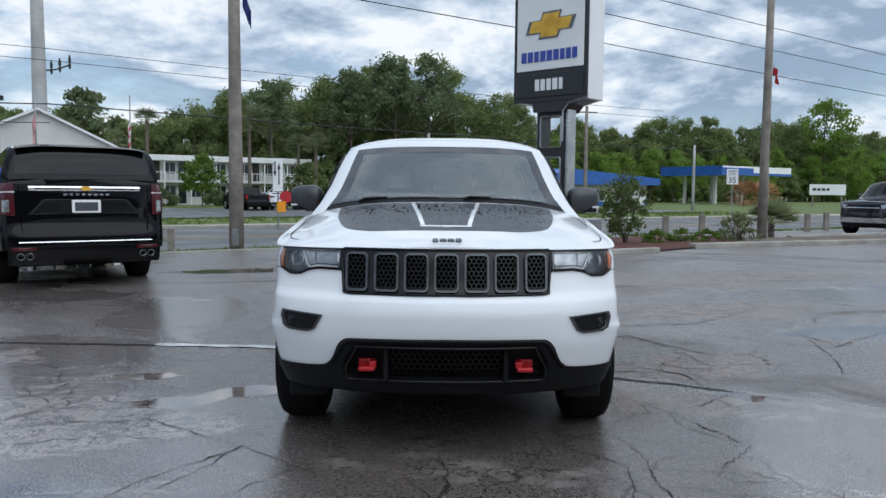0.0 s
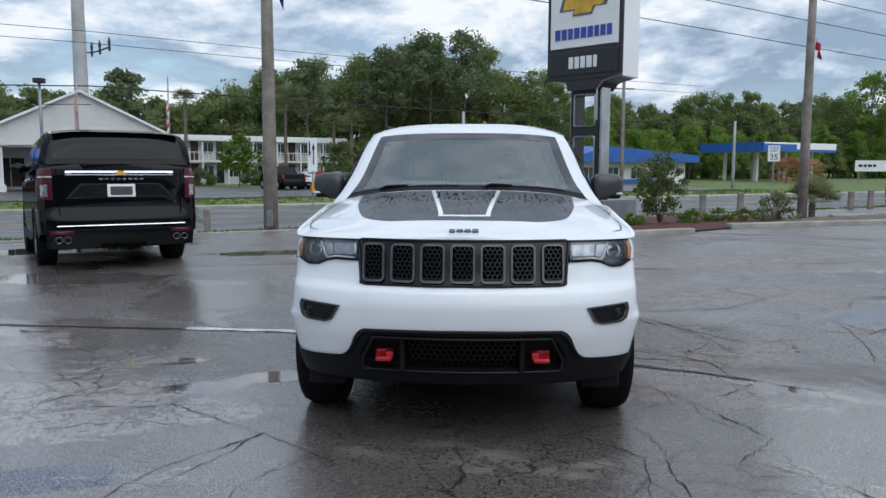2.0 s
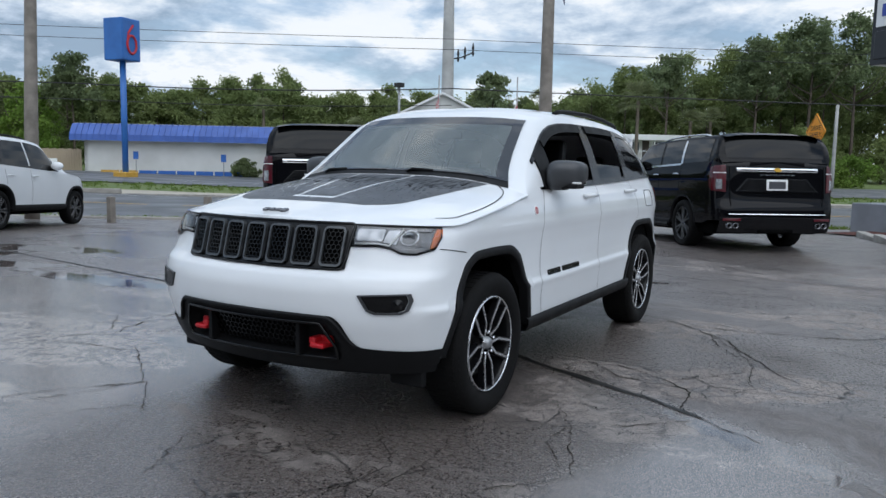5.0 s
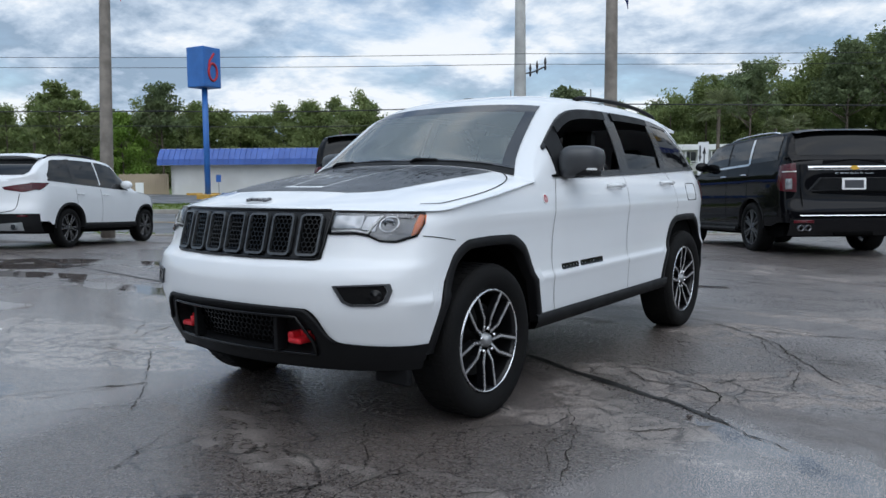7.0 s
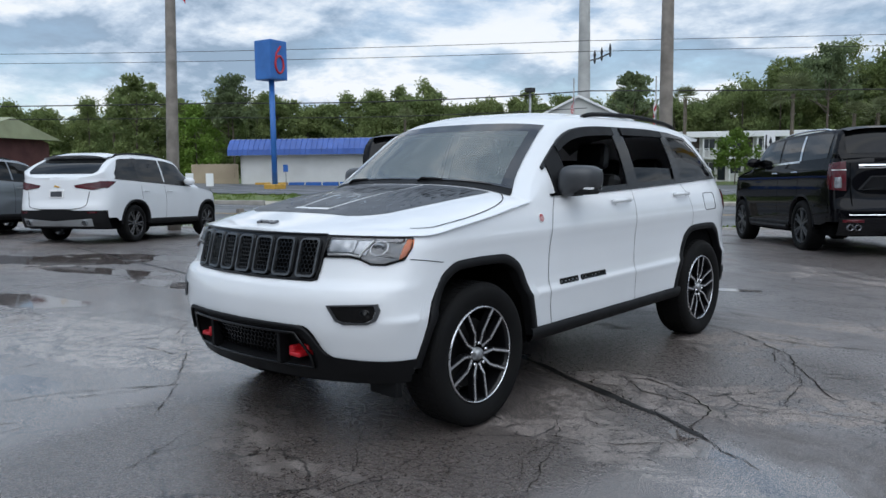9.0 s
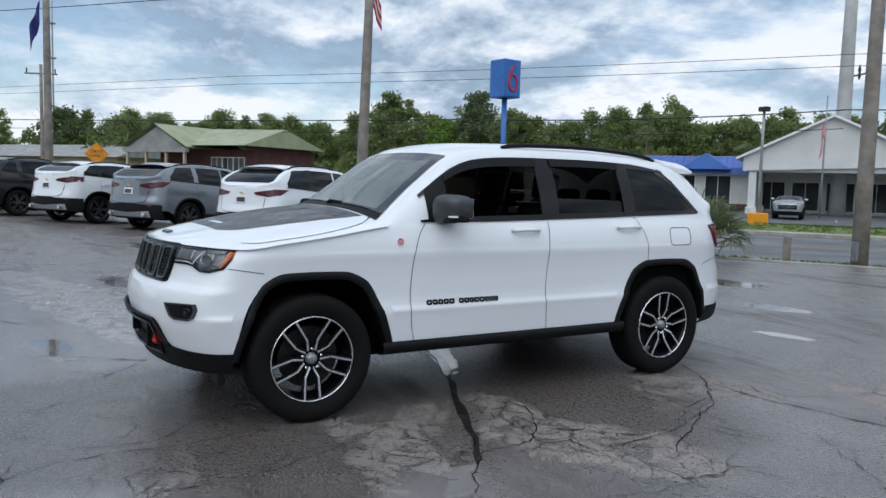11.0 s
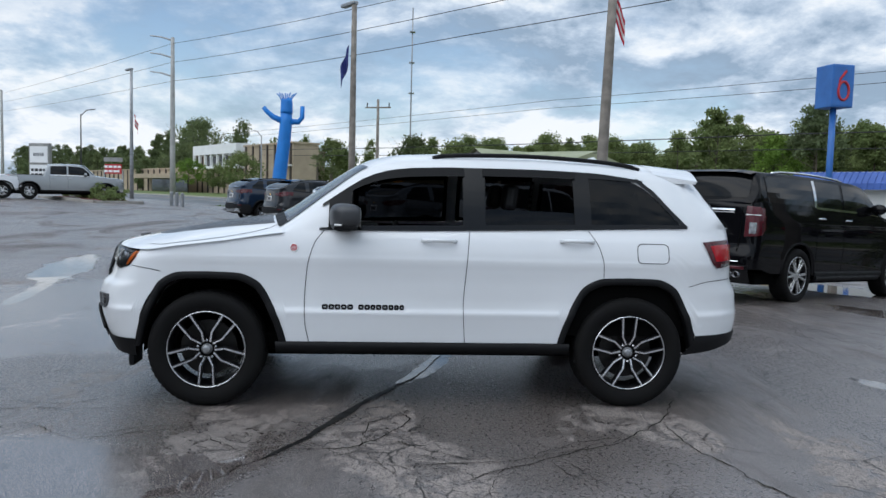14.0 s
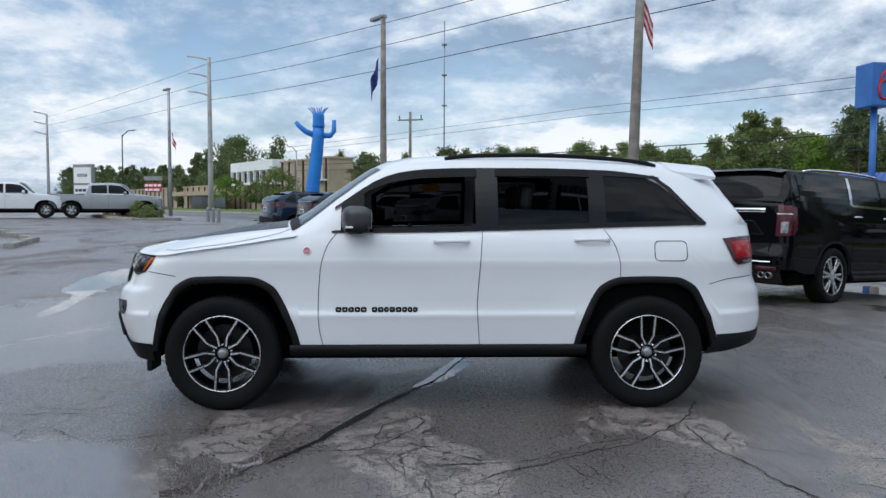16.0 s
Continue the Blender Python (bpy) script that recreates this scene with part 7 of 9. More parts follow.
p1 = pole("utility_pole", "weathered wooden pole with a small blue flag", UN(6.75, 20.5), 8.2, 0.205, 0.14, M["wood_pole"])
part("meter_box", box(-0.05, 0.12, -0.30, -0.22, 0.15, 0.62, 0.02), M["metal_grey"], p1)
flag(p1, 7.1, 0.9, 0.5, ["flag_blue", "flag_blue"], side=(0.98, 0.2))
p2 = pole("utility_pole", "weathered wooden pole with a red and white flag", UN(-6.35, 18.5), 8.6, 0.18, 0.11, M["wood_pole"], (0.25, 0.15))
flag(p2, 7.6, 1.3, 0.75, ["flag_red", "flag_white", "flag_red", "flag_white", "flag_red"], side=(0.25, 0.97))
p3 = pole("lamp_pole", "tall grey lot lamp pole with a blue flag", UN(-21.2, 19.2), 9.75, 0.17, 0.11, M["wood_pole"])
part("lamp_head", box(-0.95, 0.12, -0.14, 0.14, 9.62, 9.78, 0.04), M["metal_grey"], p3, m=Matrix.Rotation(radians(215), 4, "Z") @ Matrix.Rotation(math.pi, 4, "Z"))
flag(p3, 7.9, 1.5, 0.9, ["flag_blue", "flag_blue", "flag_blue"], side=(-0.25, -0.97))
ps = pole("lamp_pole", "grey lot lamp pole far down the lot", UN(-53.5, 18.9), 10.0, 0.16, 0.1, M["metal_grey"])
part("lamp_head", box(-0.9, 0.1, -0.14, 0.14, 9.9, 10.05, 0.04), M["metal_grey"], ps, m=Matrix.Rotation(radians(40), 4, "Z"))
flag(ps, 6.6, 1.4, 0.7, ["flag_red", "flag_white", "flag_red"], side=(0.25, 0.97))
pr = pole("lamp_pole", "weathered lot lamp pole in the island", at(9.35, 22.6), 7.3, 0.145, 0.10, M["wood_pole"])
part("lamp_head", box(-0.08, 0.75, -0.11, 0.11, 7.18, 7.30, 0.03), M["metal_grey"], pr, m=Matrix.Rotation(radians(20), 4, "Z"))
flag(pr, 5.2, 0.5, 0.3, ["flag_red", "flag_red"], side=(0.9, 0.2))
p0 = pole("transmission_pole", "tall pale concrete transmission pole", UN(6.6, 66), 19, 0.62, 0.42, M["concrete_pole"])
part("bracket", tube([(0.2, 0.2, 10.6), (1.0, 0.6, 10.75), (1.9, 1.1, 11.2)], 0.06, 6), M["wire"], p0)
for r_, z_ in ((0.75, 10.7), (1.25, 10.9), (1.85, 11.2)):
    part("insulator", lathe([(z_ - 0.35, 0.05), (z_ - 0.1, 0.12), (z_ + 0.1, 0.07), (z_ + 0.35, 0.12), (z_ + 0.75, 0.04)], 8, "z"), M["wire"], p0, m=Matrix.Translation((r_, r_ * 0.58, 0)))
tp = pole("transmission_pole", "tall grey transmission pole with side arms", UN(-101, 38), 22.0, 0.42, 0.25, M["concrete_pole"])
for z_ in (16.6, 19.2, 21.6):
    part("side_arm", tube([(0, 0, z_), (-0.4, -1.7, z_ + 0.5), (-0.8, -3.3, z_ + 0.7)], 0.14, 6, taper=0.09), M["metal_grey"], tp)
tp2 = pole("transmission_pole", "distant transmission pole with side arms", UN(-250, 38), 28, 0.5, 0.3, M["concrete_pole"])
for z_ in (22, 25, 28):
    part("side_arm", tube([(0, 0, z_), (-0.8, -4.2, z_ + 0.9)], 0.2, 6), M["metal_grey"], tp2)
up_ = pole("utility_pole", "brown wooden utility pole with a cross arm", UN(-48, 38), 9.2, 0.16, 0.11, M["wood_pole"])
part("cross_arm", tube([(-0.35, -1.1, 8.5), (0.35, 1.1, 8.5)], 0.07, 6), M["wood_pole"], up_)
for k in (-1, 0, 1):
    part("insulator", tube([(0.3 * k, 0.95 * k, 8.5), (0.3 * k, 0.95 * k, 8.9)], 0.05, 6), M["wire"], up_)
up2 = pole("utility_pole", "grey wooden utility pole beside the dealer sign", UN(43.5, 45), 8.6, 0.17, 0.12, M["wood_pole"])
part("cross_arm", tube([(-0.9, -0.2, 8.1), (0.9, 0.2, 8.1)], 0.06, 6), M["wood_pole"], up2)
pole("utility_pole", "thin pale pole before the filling station", UN(63.2, 50), 6.5, 0.16, 0.12, M["concrete_pole"])
pole("utility_pole", "short grey pole among the trees", UN(38, 60), 7.0, 0.16, 0.12, M["concrete_pole"])
ml = pole("lamp_pole", "grey motel lamp pole on a yellow base", UN(2.55, 45), 6.2, 0.1, 0.07, M["metal_grey"])
part("lamp_head", box(-0.25, 0.25, -0.2, 0.2, 6.1, 6.35, 0.03), M["wire"], ml)
part("base", box(-0.4, 0.4, -0.4, 0.4, -0.3, 0.55, 0.05), M["yellow_sign"], ml)
sl = pole("street_lamp", "dark street lamp with a curved arm", UN(-150, 37), 14.5, 0.16, 0.1, M["wire"])
part("arm", tube([(0, 0, 14.2), (0.8, 1.4, 15.2), (2.0, 3.4, 15.3)], 0.09, 6), M["wire"], sl)
sl2 = pole("street_lamp", "tan street lamp by the bank", UN(-76, 40), 7.4, 0.1, 0.07, M["metal_grey"])
part("arm", tube([(0, 0, 7.2), (-0.7, -0.6, 7.9), (-1.6, -1.2, 8.0)], 0.06, 6), M["metal_grey"], sl2)
mast = pole("radio_mast", "thin far lattice radio mast", UN(-200, 150), 62, 0.28, 0.2, M["metal_grey"])
for z_ in (20, 34, 44, 54):
    part("stay_ring", box(-0.9, 0.9, -0.9, 0.9, z_, z_ + 0.3), M["metal_grey"], mast)
for u_, n_, cloth in ((5.5, 58, ["flag_red", "flag_white"] * 4 + ["flag_red"]), (11.5, 58, ["flag_white", "flag_red", "flag_white"])):
    fp = pole("flag_pole", "white flag pole with a limp flag", UN(u_, n_), 8.3, 0.07, 0.05, M["metal_grey"], category="flag pole")
    flag(fp, 6.9, 2.2, 1.3, cloth, side=(0.2, -0.98), droop=0.85)


def wire(label, pts, r=0.02, sag=0.6):
    g = []
    for a, b in zip(pts[:-1], pts[1:]):
        a, b = Vector(a), Vector(b)
        g += [a.lerp(b, k / 14) + Vector((0, 0, -sag * 4 * (k / 14) * (1 - k / 14))) for k in range(14)]
    g.append(Vector(pts[-1]))
    ob = thing("overhead_cable", label, "cable", data=mesh_of("overhead_cable", *tube(g, r, 5)))
    ob.data.materials.append(M["wire"])
    return ob


def abs_un(u, n, z):
    p = UN(u, n)
    return (p.x, p.y, z)


for za, zb in ((16.4, 11.4), (19.0, 13.4), (21.6, 15.2)):
    wire("dark power line over the far side of the road", [abs_un(-250, 38, za + 6), abs_un(-101, 38, za), abs_un(-36, 38, zb + 1.9), abs_un(35, 38, zb + 0.2), abs_un(160, 38, zb - 1.5)], 0.03, 0.3)
for z_ in (11.0, 10.2):
    wire("thin power line before the motel", [abs_un(-160, 60, z_ + 1.4), abs_un(-48, 60, z_ + 0.6), abs_un(6.6, 60, z_), abs_un(70, 60, z_ - 0.2)], 0.022, 0.2)
wire("thick black cable before the motel", [abs_un(-120, 60, 8.6), abs_un(-22, 60, 6.9), abs_un(6.6, 60, 7.2), abs_un(90, 60, 6.6)], 0.045, 0.3)
wire("thin black cable before the motel", [abs_un(-120, 60, 7.6), abs_un(-22, 60, 5.7), abs_un(6.6, 60, 5.9)], 0.03, 0.25)

# ---- bollards ----
for i, (x, y) in enumerate([(-13.35, 12.45), (-12.1, 14.3), (-10.75, 16.1), (-9.4, 18.3), (-7.45, 20.3)]):
    b = thing("bollard", "short weathered wooden post at the lot's edge", "bollard", Matrix.Translation(at(x, y)), "posts along the lot")
    part("post", box(-0.075, 0.075, -0.075, 0.075, -0.2, 0.62 + 0.03 * (i % 3), 0.015), M["wood_pole"], b)
for i, (x, y) in enumerate([(8.0, 27.9), (9.5, 28.4), (11.4, 30.0), (15.6, 33.0), (17.0, 34.2), (18.4, 35.0), (21, 36.5)]):
    b = thing("bollard", "short weathered wooden post at the lot's edge", "bollard", Matrix.Translation(at(x, y)), "posts along the lot")
    part("post", box(-0.1, 0.1, -0.1, 0.1, -0.2, 0.78 + 0.04 * (i % 3), 0.015), M["wood_pole"], b)
for k in range(3):
    p = UN(-33.2 + k * 0.85, 15.2)
    b = thing("bollard", "short grey post beside the lot island", "bollard", Matrix.Translation(p), "posts by the island")
    part("post", lathe([(-0.2, 0.09), (0.7, 0.09), (0.75, 0.05)], 10, "z"), M["metal_grey"], b)

# ---- signs ----
def bars(parent, x0, z0, widths, h, gap, material, y, name="letter_bar"):
    x = x0
    for w in widths:
        part(name, box(x, x + w, y - 0.02, y, z0, z0 + h, 0.006), material, parent)
        x += w + gap


def dealer_sign():
    z0 = ground_at(2.9, 22.5)
    t = thing("dealer_sign", "tall black and white dealer sign on a grey plinth", "sign", pose(3.2, 22.6, z0, 0, 0, -40.5))
    part("plinth", box(-1.05, 1.05, -0.9, 0.9, -0.2, 0.75, 0.02), M["plinth"], t)
    leg_t = 0.27
    z1, z2 = 0.75, 4.0
    part("leg", join(box(-0.52, -0.40, -leg_t, leg_t, z1, z2), box(0.30, 0.42, -leg_t, leg_t, z1, z2), box(-0.40, 0.30, -leg_t, leg_t, z1, z1 + 0.25), box(-0.40, 0.30, -leg_t, leg_t, 2.55, 2.85), box(-0.40, 0.30, -leg_t, leg_t, 3.75, z2)), M["sign_black"], t)
    part("leg_side", box(0.42, 0.50, -leg_t + 0.03, leg_t - 0.03, z1, z2, 0.03), M["alu"], t)
    part("leg_side", box(-0.56, -0.52, -leg_t + 0.03, leg_t - 0.03, z1, z2, 0.01), M["alu"], t)
    for a, b in ((z1 + 0.25, 2.55), (2.85, 3.75)):
        part("opening_frame", tube([(x, -leg_t - 0.01, z) for x, z in rounded(0.70, b - a, 0.06, 4, -0.05, (a + b) / 2)], 0.025, 6, True), M["alu"], t)
    part("shoulder", ([(-1.2, -0.45, 4.20), (1.25, -0.45, 4.20), (0.62, -0.45, 4.06), (0.44, -0.45, 3.86), (-0.54, -0.45, 3.86), (-0.6, -0.45, 4.12), (-1.2, 0.45, 4.20), (1.25, 0.45, 4.20), (0.62, 0.45, 4.06), (0.44, 0.45, 3.86), (-0.54, 0.45, 3.86), (-0.6, 0.45, 4.12)], [(0, 5, 4, 3, 2, 1), (6, 7, 8, 9, 10, 11), (1, 2, 8, 7), (2, 3, 9, 8)]), M["sign_black"], t)
    part("shoulder_trim", tube([(1.27, -0.46, 4.21), (0.66, -0.46, 4.08), (0.47, -0.46, 3.86), (0.47, -0.46, 3.0)], 0.03, 6), M["alu"], t)
    part("cabinet", box(-1.25, 1.25, -0.44, 0.44, 4.17, 7.35, 0.02), M["sign_white"], t)
    part("border", box(-1.25, 1.25, -0.47, -0.40, 4.17, 7.35, 0.01), M["sign_black"], t)
    part("name_panel", box(-1.14, 1.14, -0.50, -0.46, 4.30, 4.98, 0.015), M["sign_black"], t)
    part("face", box(-1.13, 1.13, -0.50, -0.46, 5.08, 7.22, 0.01), M["sign_white"], t)
    bars(t, -0.47, 4.48, (0.15, 0.15, 0.15, 0.17, 0.12), 0.33, 0.05, M["sign_white"], -0.50)
    bars(t, -0.96, 5.32, (0.18, 0.18, 0.16, 0.18, 0.18, 0.18, 0.15, 0.16, 0.16), 0.30, 0.045, M["sign_blue"], -0.50)
    e = [(-0.82, 6.12), (-0.32, 6.12), (-0.38, 5.95), (0.28, 5.95), (0.36, 6.15), (0.74, 6.15), (0.88, 6.52), (0.34, 6.52), (0.40, 6.72), (-0.24, 6.72), (-0.32, 6.50), (-0.70, 6.50)]
    for nm, s_, y_, mt in (("emblem_edge", 1.0, -0.505, "badge_grey"), ("emblem", 0.86, -0.515, "gold")):
        q = scaled(e, s_)
        part(nm, poly_panel(lambda a, b, o: Vector((a, y_ - o, b)), q, 0.012, 0.01), M[mt], t)
    return t


dealer_sign()


def motel_sign():
    p = UN(-17.2, 55.6)
    t = thing("motel_sign", "blue box sign with a red ring on a blue pole", "sign", pose(p.x, p.y, p.z, 0, 0, 98))
    part("pole", tube([(0, 0, -0.3), (0, 0, 8.6)], 0.22, 10), M["motel_blue"], t, smooth=True)
    part("cabinet", box(-0.85, 0.85, -0.85, 0.85, 8.2, 11.1, 0.05), M["motel_blue"], t)
    for sy in (-1, 1):
        part("face", box(-0.78, 0.78, *sorted((sy * 0.85, sy * 0.88)), 8.3, 11.0, 0.01), M["motel_blue"], t)
        part("red_ring", tube([(0.55 * math.cos(a) * 0.75, sy * 0.90, 9.30 + 0.62 * math.sin(a)) for a in [2 * math.pi * k / 24 for k in range(24)]], 0.09, 6, True), M["red_sign"], t, smooth=True)
        part("red_stem", tube([(-0.40, sy * 0.90, 9.4), (-0.28, sy * 0.90, 10.1), (0.15, sy * 0.90, 10.65)], 0.08, 6), M["red_sign"], t)
    part("base", box(-0.6, 0.6, -0.6, 0.6, -0.3, 0.35, 0.05), M["line_yellow"], t)
    return t


motel_sign()


def words(parent, text, size, x, y, z, material):
    cu = bpy.data.curves.new("lettering", "FONT")
    cu.body, cu.size, cu.align_x, cu.extrude = text, size, "CENTER", 0.003
    ob = new("lettering", cu)
    dg = bpy.context.evaluated_depsgraph_get()
    me = bpy.data.meshes.new_from_object(ob.evaluated_get(dg))
    bpy.data.objects.remove(ob)
    me.materials.clear()
    me.materials.append(material)
    return part("lettering", me, None, parent, m=pose(x, y, z, 90, 0, 0))


def warning(x, y, z, size, face_deg, label):
    t = thing("road_sign", label, "sign", pose(x, y, ground_at(x, y), 0, 0, face_deg))
    part("post", tube([(0, 0.03, -0.2), (0, 0.03, z)], 0.035, 6), M["metal_grey"], t)
    part("plate", moved(box(-size / 2, size / 2, -0.012, 0.012, -size / 2, size / 2, 0.004), Matrix.Translation((0, 0, z)) @ Matrix.Rotation(radians(45), 4, "Y")), M["yellow_sign"], t)
    part("border_line", tube([(x, -0.014, z + y) for x, y in ((0, size * 0.62), (size * 0.62, 0), (0, -size * 0.62), (-size * 0.62, 0))], 0.008, 4, True), M["sign_black"], t)
    words(t, "DRIVE", size * 0.26, 0, -0.015, z + size * 0.06, M["sign_black"])
    words(t, "SAFELY", size * 0.26, 0, -0.015, z - size * 0.20, M["sign_black"])
    return t


warning(0.1, 31.6, 3.15, 0.95, -56, "orange-yellow diamond warning sign on a post")
warning(-33.7, 6.3, 2.35, 0.75, 90, "yellow diamond warning sign across the lot")
t = thing("road_sign", "white sign with two black arrows and a red disc", "sign", pose(-7.75, 34.6, ground_at(-7.75, 34.6), 0, 0, 10))
part("post", tube([(0, 0.04, -0.2), (0, 0.04, 3.2)], 0.04, 6), M["metal_grey"], t)
part("plate", box(-0.22, 0.22, -0.015, 0.015, 1.7, 3.2, 0.004), M["sign_white"], t)
part("arrow", poly_panel(lambda a, b, o: Vector((a, -0.017 - o, b)), [(0.02, 2.0), (0.07, 2.0), (0.07, 2.7), (0.12, 2.7), (0.045, 3.0), (-0.03, 2.7), (0.02, 2.7)], 0.004), M["sign_black"], t)
part("arrow", poly_panel(lambda a, b, o: Vector((a, -0.017 - o, b)), [(-0.10, 3.05), (-0.16, 3.05), (-0.16, 2.6), (-0.2, 2.6), (-0.13, 2.35), (-0.06, 2.6), (-0.10, 2.6)], 0.004), M["sign_black"], t)
part("red_disc", lathe([(-0.02, 0.001), (-0.02, 0.28), (0.0, 0.28)], 16, "y"), M["red_sign"], t, m=Matrix.Translation((0.35, 0.1, 1.45)))
part("yellow_plate", box(-0.05, 0.35, 0.0, 0.02, 0.75, 1.25), M["yellow_sign"], t)


p = UN(51.4, 37)
t = thing("speed_limit_sign", "white speed limit 35 sign on a metal post", "sign", pose(p.x, p.y, p.z, 0, 0, -18))
part("post", tube([(0, 0.03, -0.2), (0, 0.03, 3.6)], 0.045, 6), M["metal_grey"], t)
part("plate", box(-0.42, 0.42, -0.012, 0.012, 2.45, 3.65, 0.004), M["sign_white"], t)
words(t, "SPEED", 0.24, 0, -0.016, 3.38, M["sign_black"])
words(t, "LIMIT", 0.24, 0, -0.016, 3.15, M["sign_black"])
words(t, "35", 0.62, 0, -0.016, 2.58, M["sign_black"])
p = UN(105, 60)
t = thing("board_sign", "low white board sign before the woods", "sign", pose(p.x, p.y, p.z, 0, 0, -10))
for x in (-1.9, 1.9):
    part("post", box(x - 0.08, x + 0.08, 0, 0.1, -0.6, 1.8), M["wood_pole"], t)
part("plate", box(-2.4, 2.4, -0.05, 0.0, 1.6, 3.1), M["sign_white"], t)
bars(t, -2.0, 2.2, (0.5, 0.4, 0.5, 0.4), 0.35, 0.15, M["sign_black"], -0.06)
p = UN(-101, 30)
t = thing("roadside_sign", "red and white roadside board on two posts", "sign", pose(p.x, p.y, p.z, 0, 0, 75))
for x in (-1.4, 1.4):
    part("post", box(x - 0.08, x + 0.08, 0, 0.1, -0.6, 3.2), M["metal_grey"], t)
part("plate", box(-1.25, 1.25, -0.06, 0.06, 2.7, 4.0), M["red_sign"], t)
part("top_plate", box(-1.4, 1.4, -0.06, 0.06, 4.34, 4.9), M["shingle_grey"], t)
bars(t, -1.3, 3.5, (0.5, 0.6, 0.5, 0.5), 0.3, 0.14, M["sign_white"], -0.07)
bars(t, -1.3, 2.9, (0.5, 0.6, 0.9), 0.3, 0.14, M["sign_white"], -0.07)
p = UN(-150, 30)
t = thing("roadside_sign", "tall grey and white pylon sign", "sign", pose(p.x, p.y, p.z, 0, 0, 70))
part("frame", box(-2.3, 2.3, -0.4, 0.4, -0.5, 8.6, 0.1), M["shingle_grey"], t)
part("face", box(-2.0, 2.0, -0.46, -0.4, 5.0, 8.0), M["sign_white"], t)
part("message_board", box(-2.0, 2.0, -0.46, -0.4, 2.2, 4.6), M["sign_white"], t)
bars(t, -1.2, 6.2, (0.4, 0.4, 0.4, 0.4, 0.4), 0.6, 0.1, M["metal_grey"], -0.47)
for z_ in (2.5, 3.4):
    bars(t, -1.7, z_, (0.6, 0.8, 0.7, 0.5), 0.5, 0.2, M["sign_black"], -0.47)
# accessible parking signs in front of the motel
for u_ in (-20.0, -12.6):
    p = UN(u_, 66)
    t = thing("parking_sign", "small blue parking sign on a thin post", "sign", pose(p.x, p.y, p.z, 0, 0, ROAD_DEG))
    part("post", tube([(0, 0.03, -0.2), (0, 0.03, 1.7)], 0.04, 6), M["metal_grey"], t)
    part("plate", box(-0.22, 0.22, -0.02, 0.02, 1.2, 1.85), M["blue_tarp"], t)
for u_, n_ in ((-19.6, 46.4), (-18.4, 46.8)):
    p = UN(u_, n_)
    t = thing("notice_sign", "small white notice beside the motel drive", "sign", pose(p.x, p.y, p.z, 0, 0, 40))
    part("post", tube([(0, 0.03, -0.2), (0, 0.03, 1.2)], 0.04, 6), M["metal_grey"], t)
    part("plate", box(-0.25, 0.25, -0.02, 0.02, 0.4, 1.25), M["sign_white"], t)

# ---- inflatable tube ----
def air_tube():
    base = Vector((-31.4, 0.45, ground_at(-31.4, 0.45)))
    t = thing("inflatable_tube", "tall bright blue nylon air tube with raised arms", "inflatable", Matrix.Translation(base))
    A = lambda lst: [Vector((x * 0.02, x, z)) for x, z in lst]
    spine = A([(0.0, -0.1), (0.02, 1.0), (0.08, 2.0), (0.20, 3.0), (0.30, 3.8), (0.36, 4.5), (0.37, 5.0)])
    part("body", tube(spine, 0.36, 20, taper=0.27), M["tube_blue"], t, smooth=True)
    part("head", tube(A([(0.37, 4.95), (0.38, 5.05), (0.38, 5.5), (0.36, 5.62)]), 0.30, 18, taper=0.27), M["tube_blue"], t, smooth=True)
    part("arm", tube(A([(0.22, 4.55), (-0.25, 4.75), (-0.55, 5.0), (-0.72, 5.2)]), 0.15, 12, taper=0.10), M["tube_blue"], t, smooth=True)
    part("arm", tube(A([(0.48, 4.55), (0.95, 4.55), (1.12, 4.75), (1.14, 5.3)]), 0.15, 12, taper=0.10), M["tube_blue"], t, smooth=True)
    for k in range(8):
        a = -0.5 + k / 7
        part("ribbon", tube([Vector((0.0, 0.36 + a * 0.45, 5.58)), Vector((0.06 * (k % 3 - 1), 0.36 + a * 0.7, 5.78)), Vector((0.12 * (k % 3 - 1), 0.36 + a * 0.95, 5.88 + 0.04 * (k % 2)))], 0.03, 5), M["tube_blue"], t)
    part("blower", box(-0.5, 0.5, -0.5, 0.5, -0.05, 0.5, 0.08), M["void"], t)
    return t


air_tube()

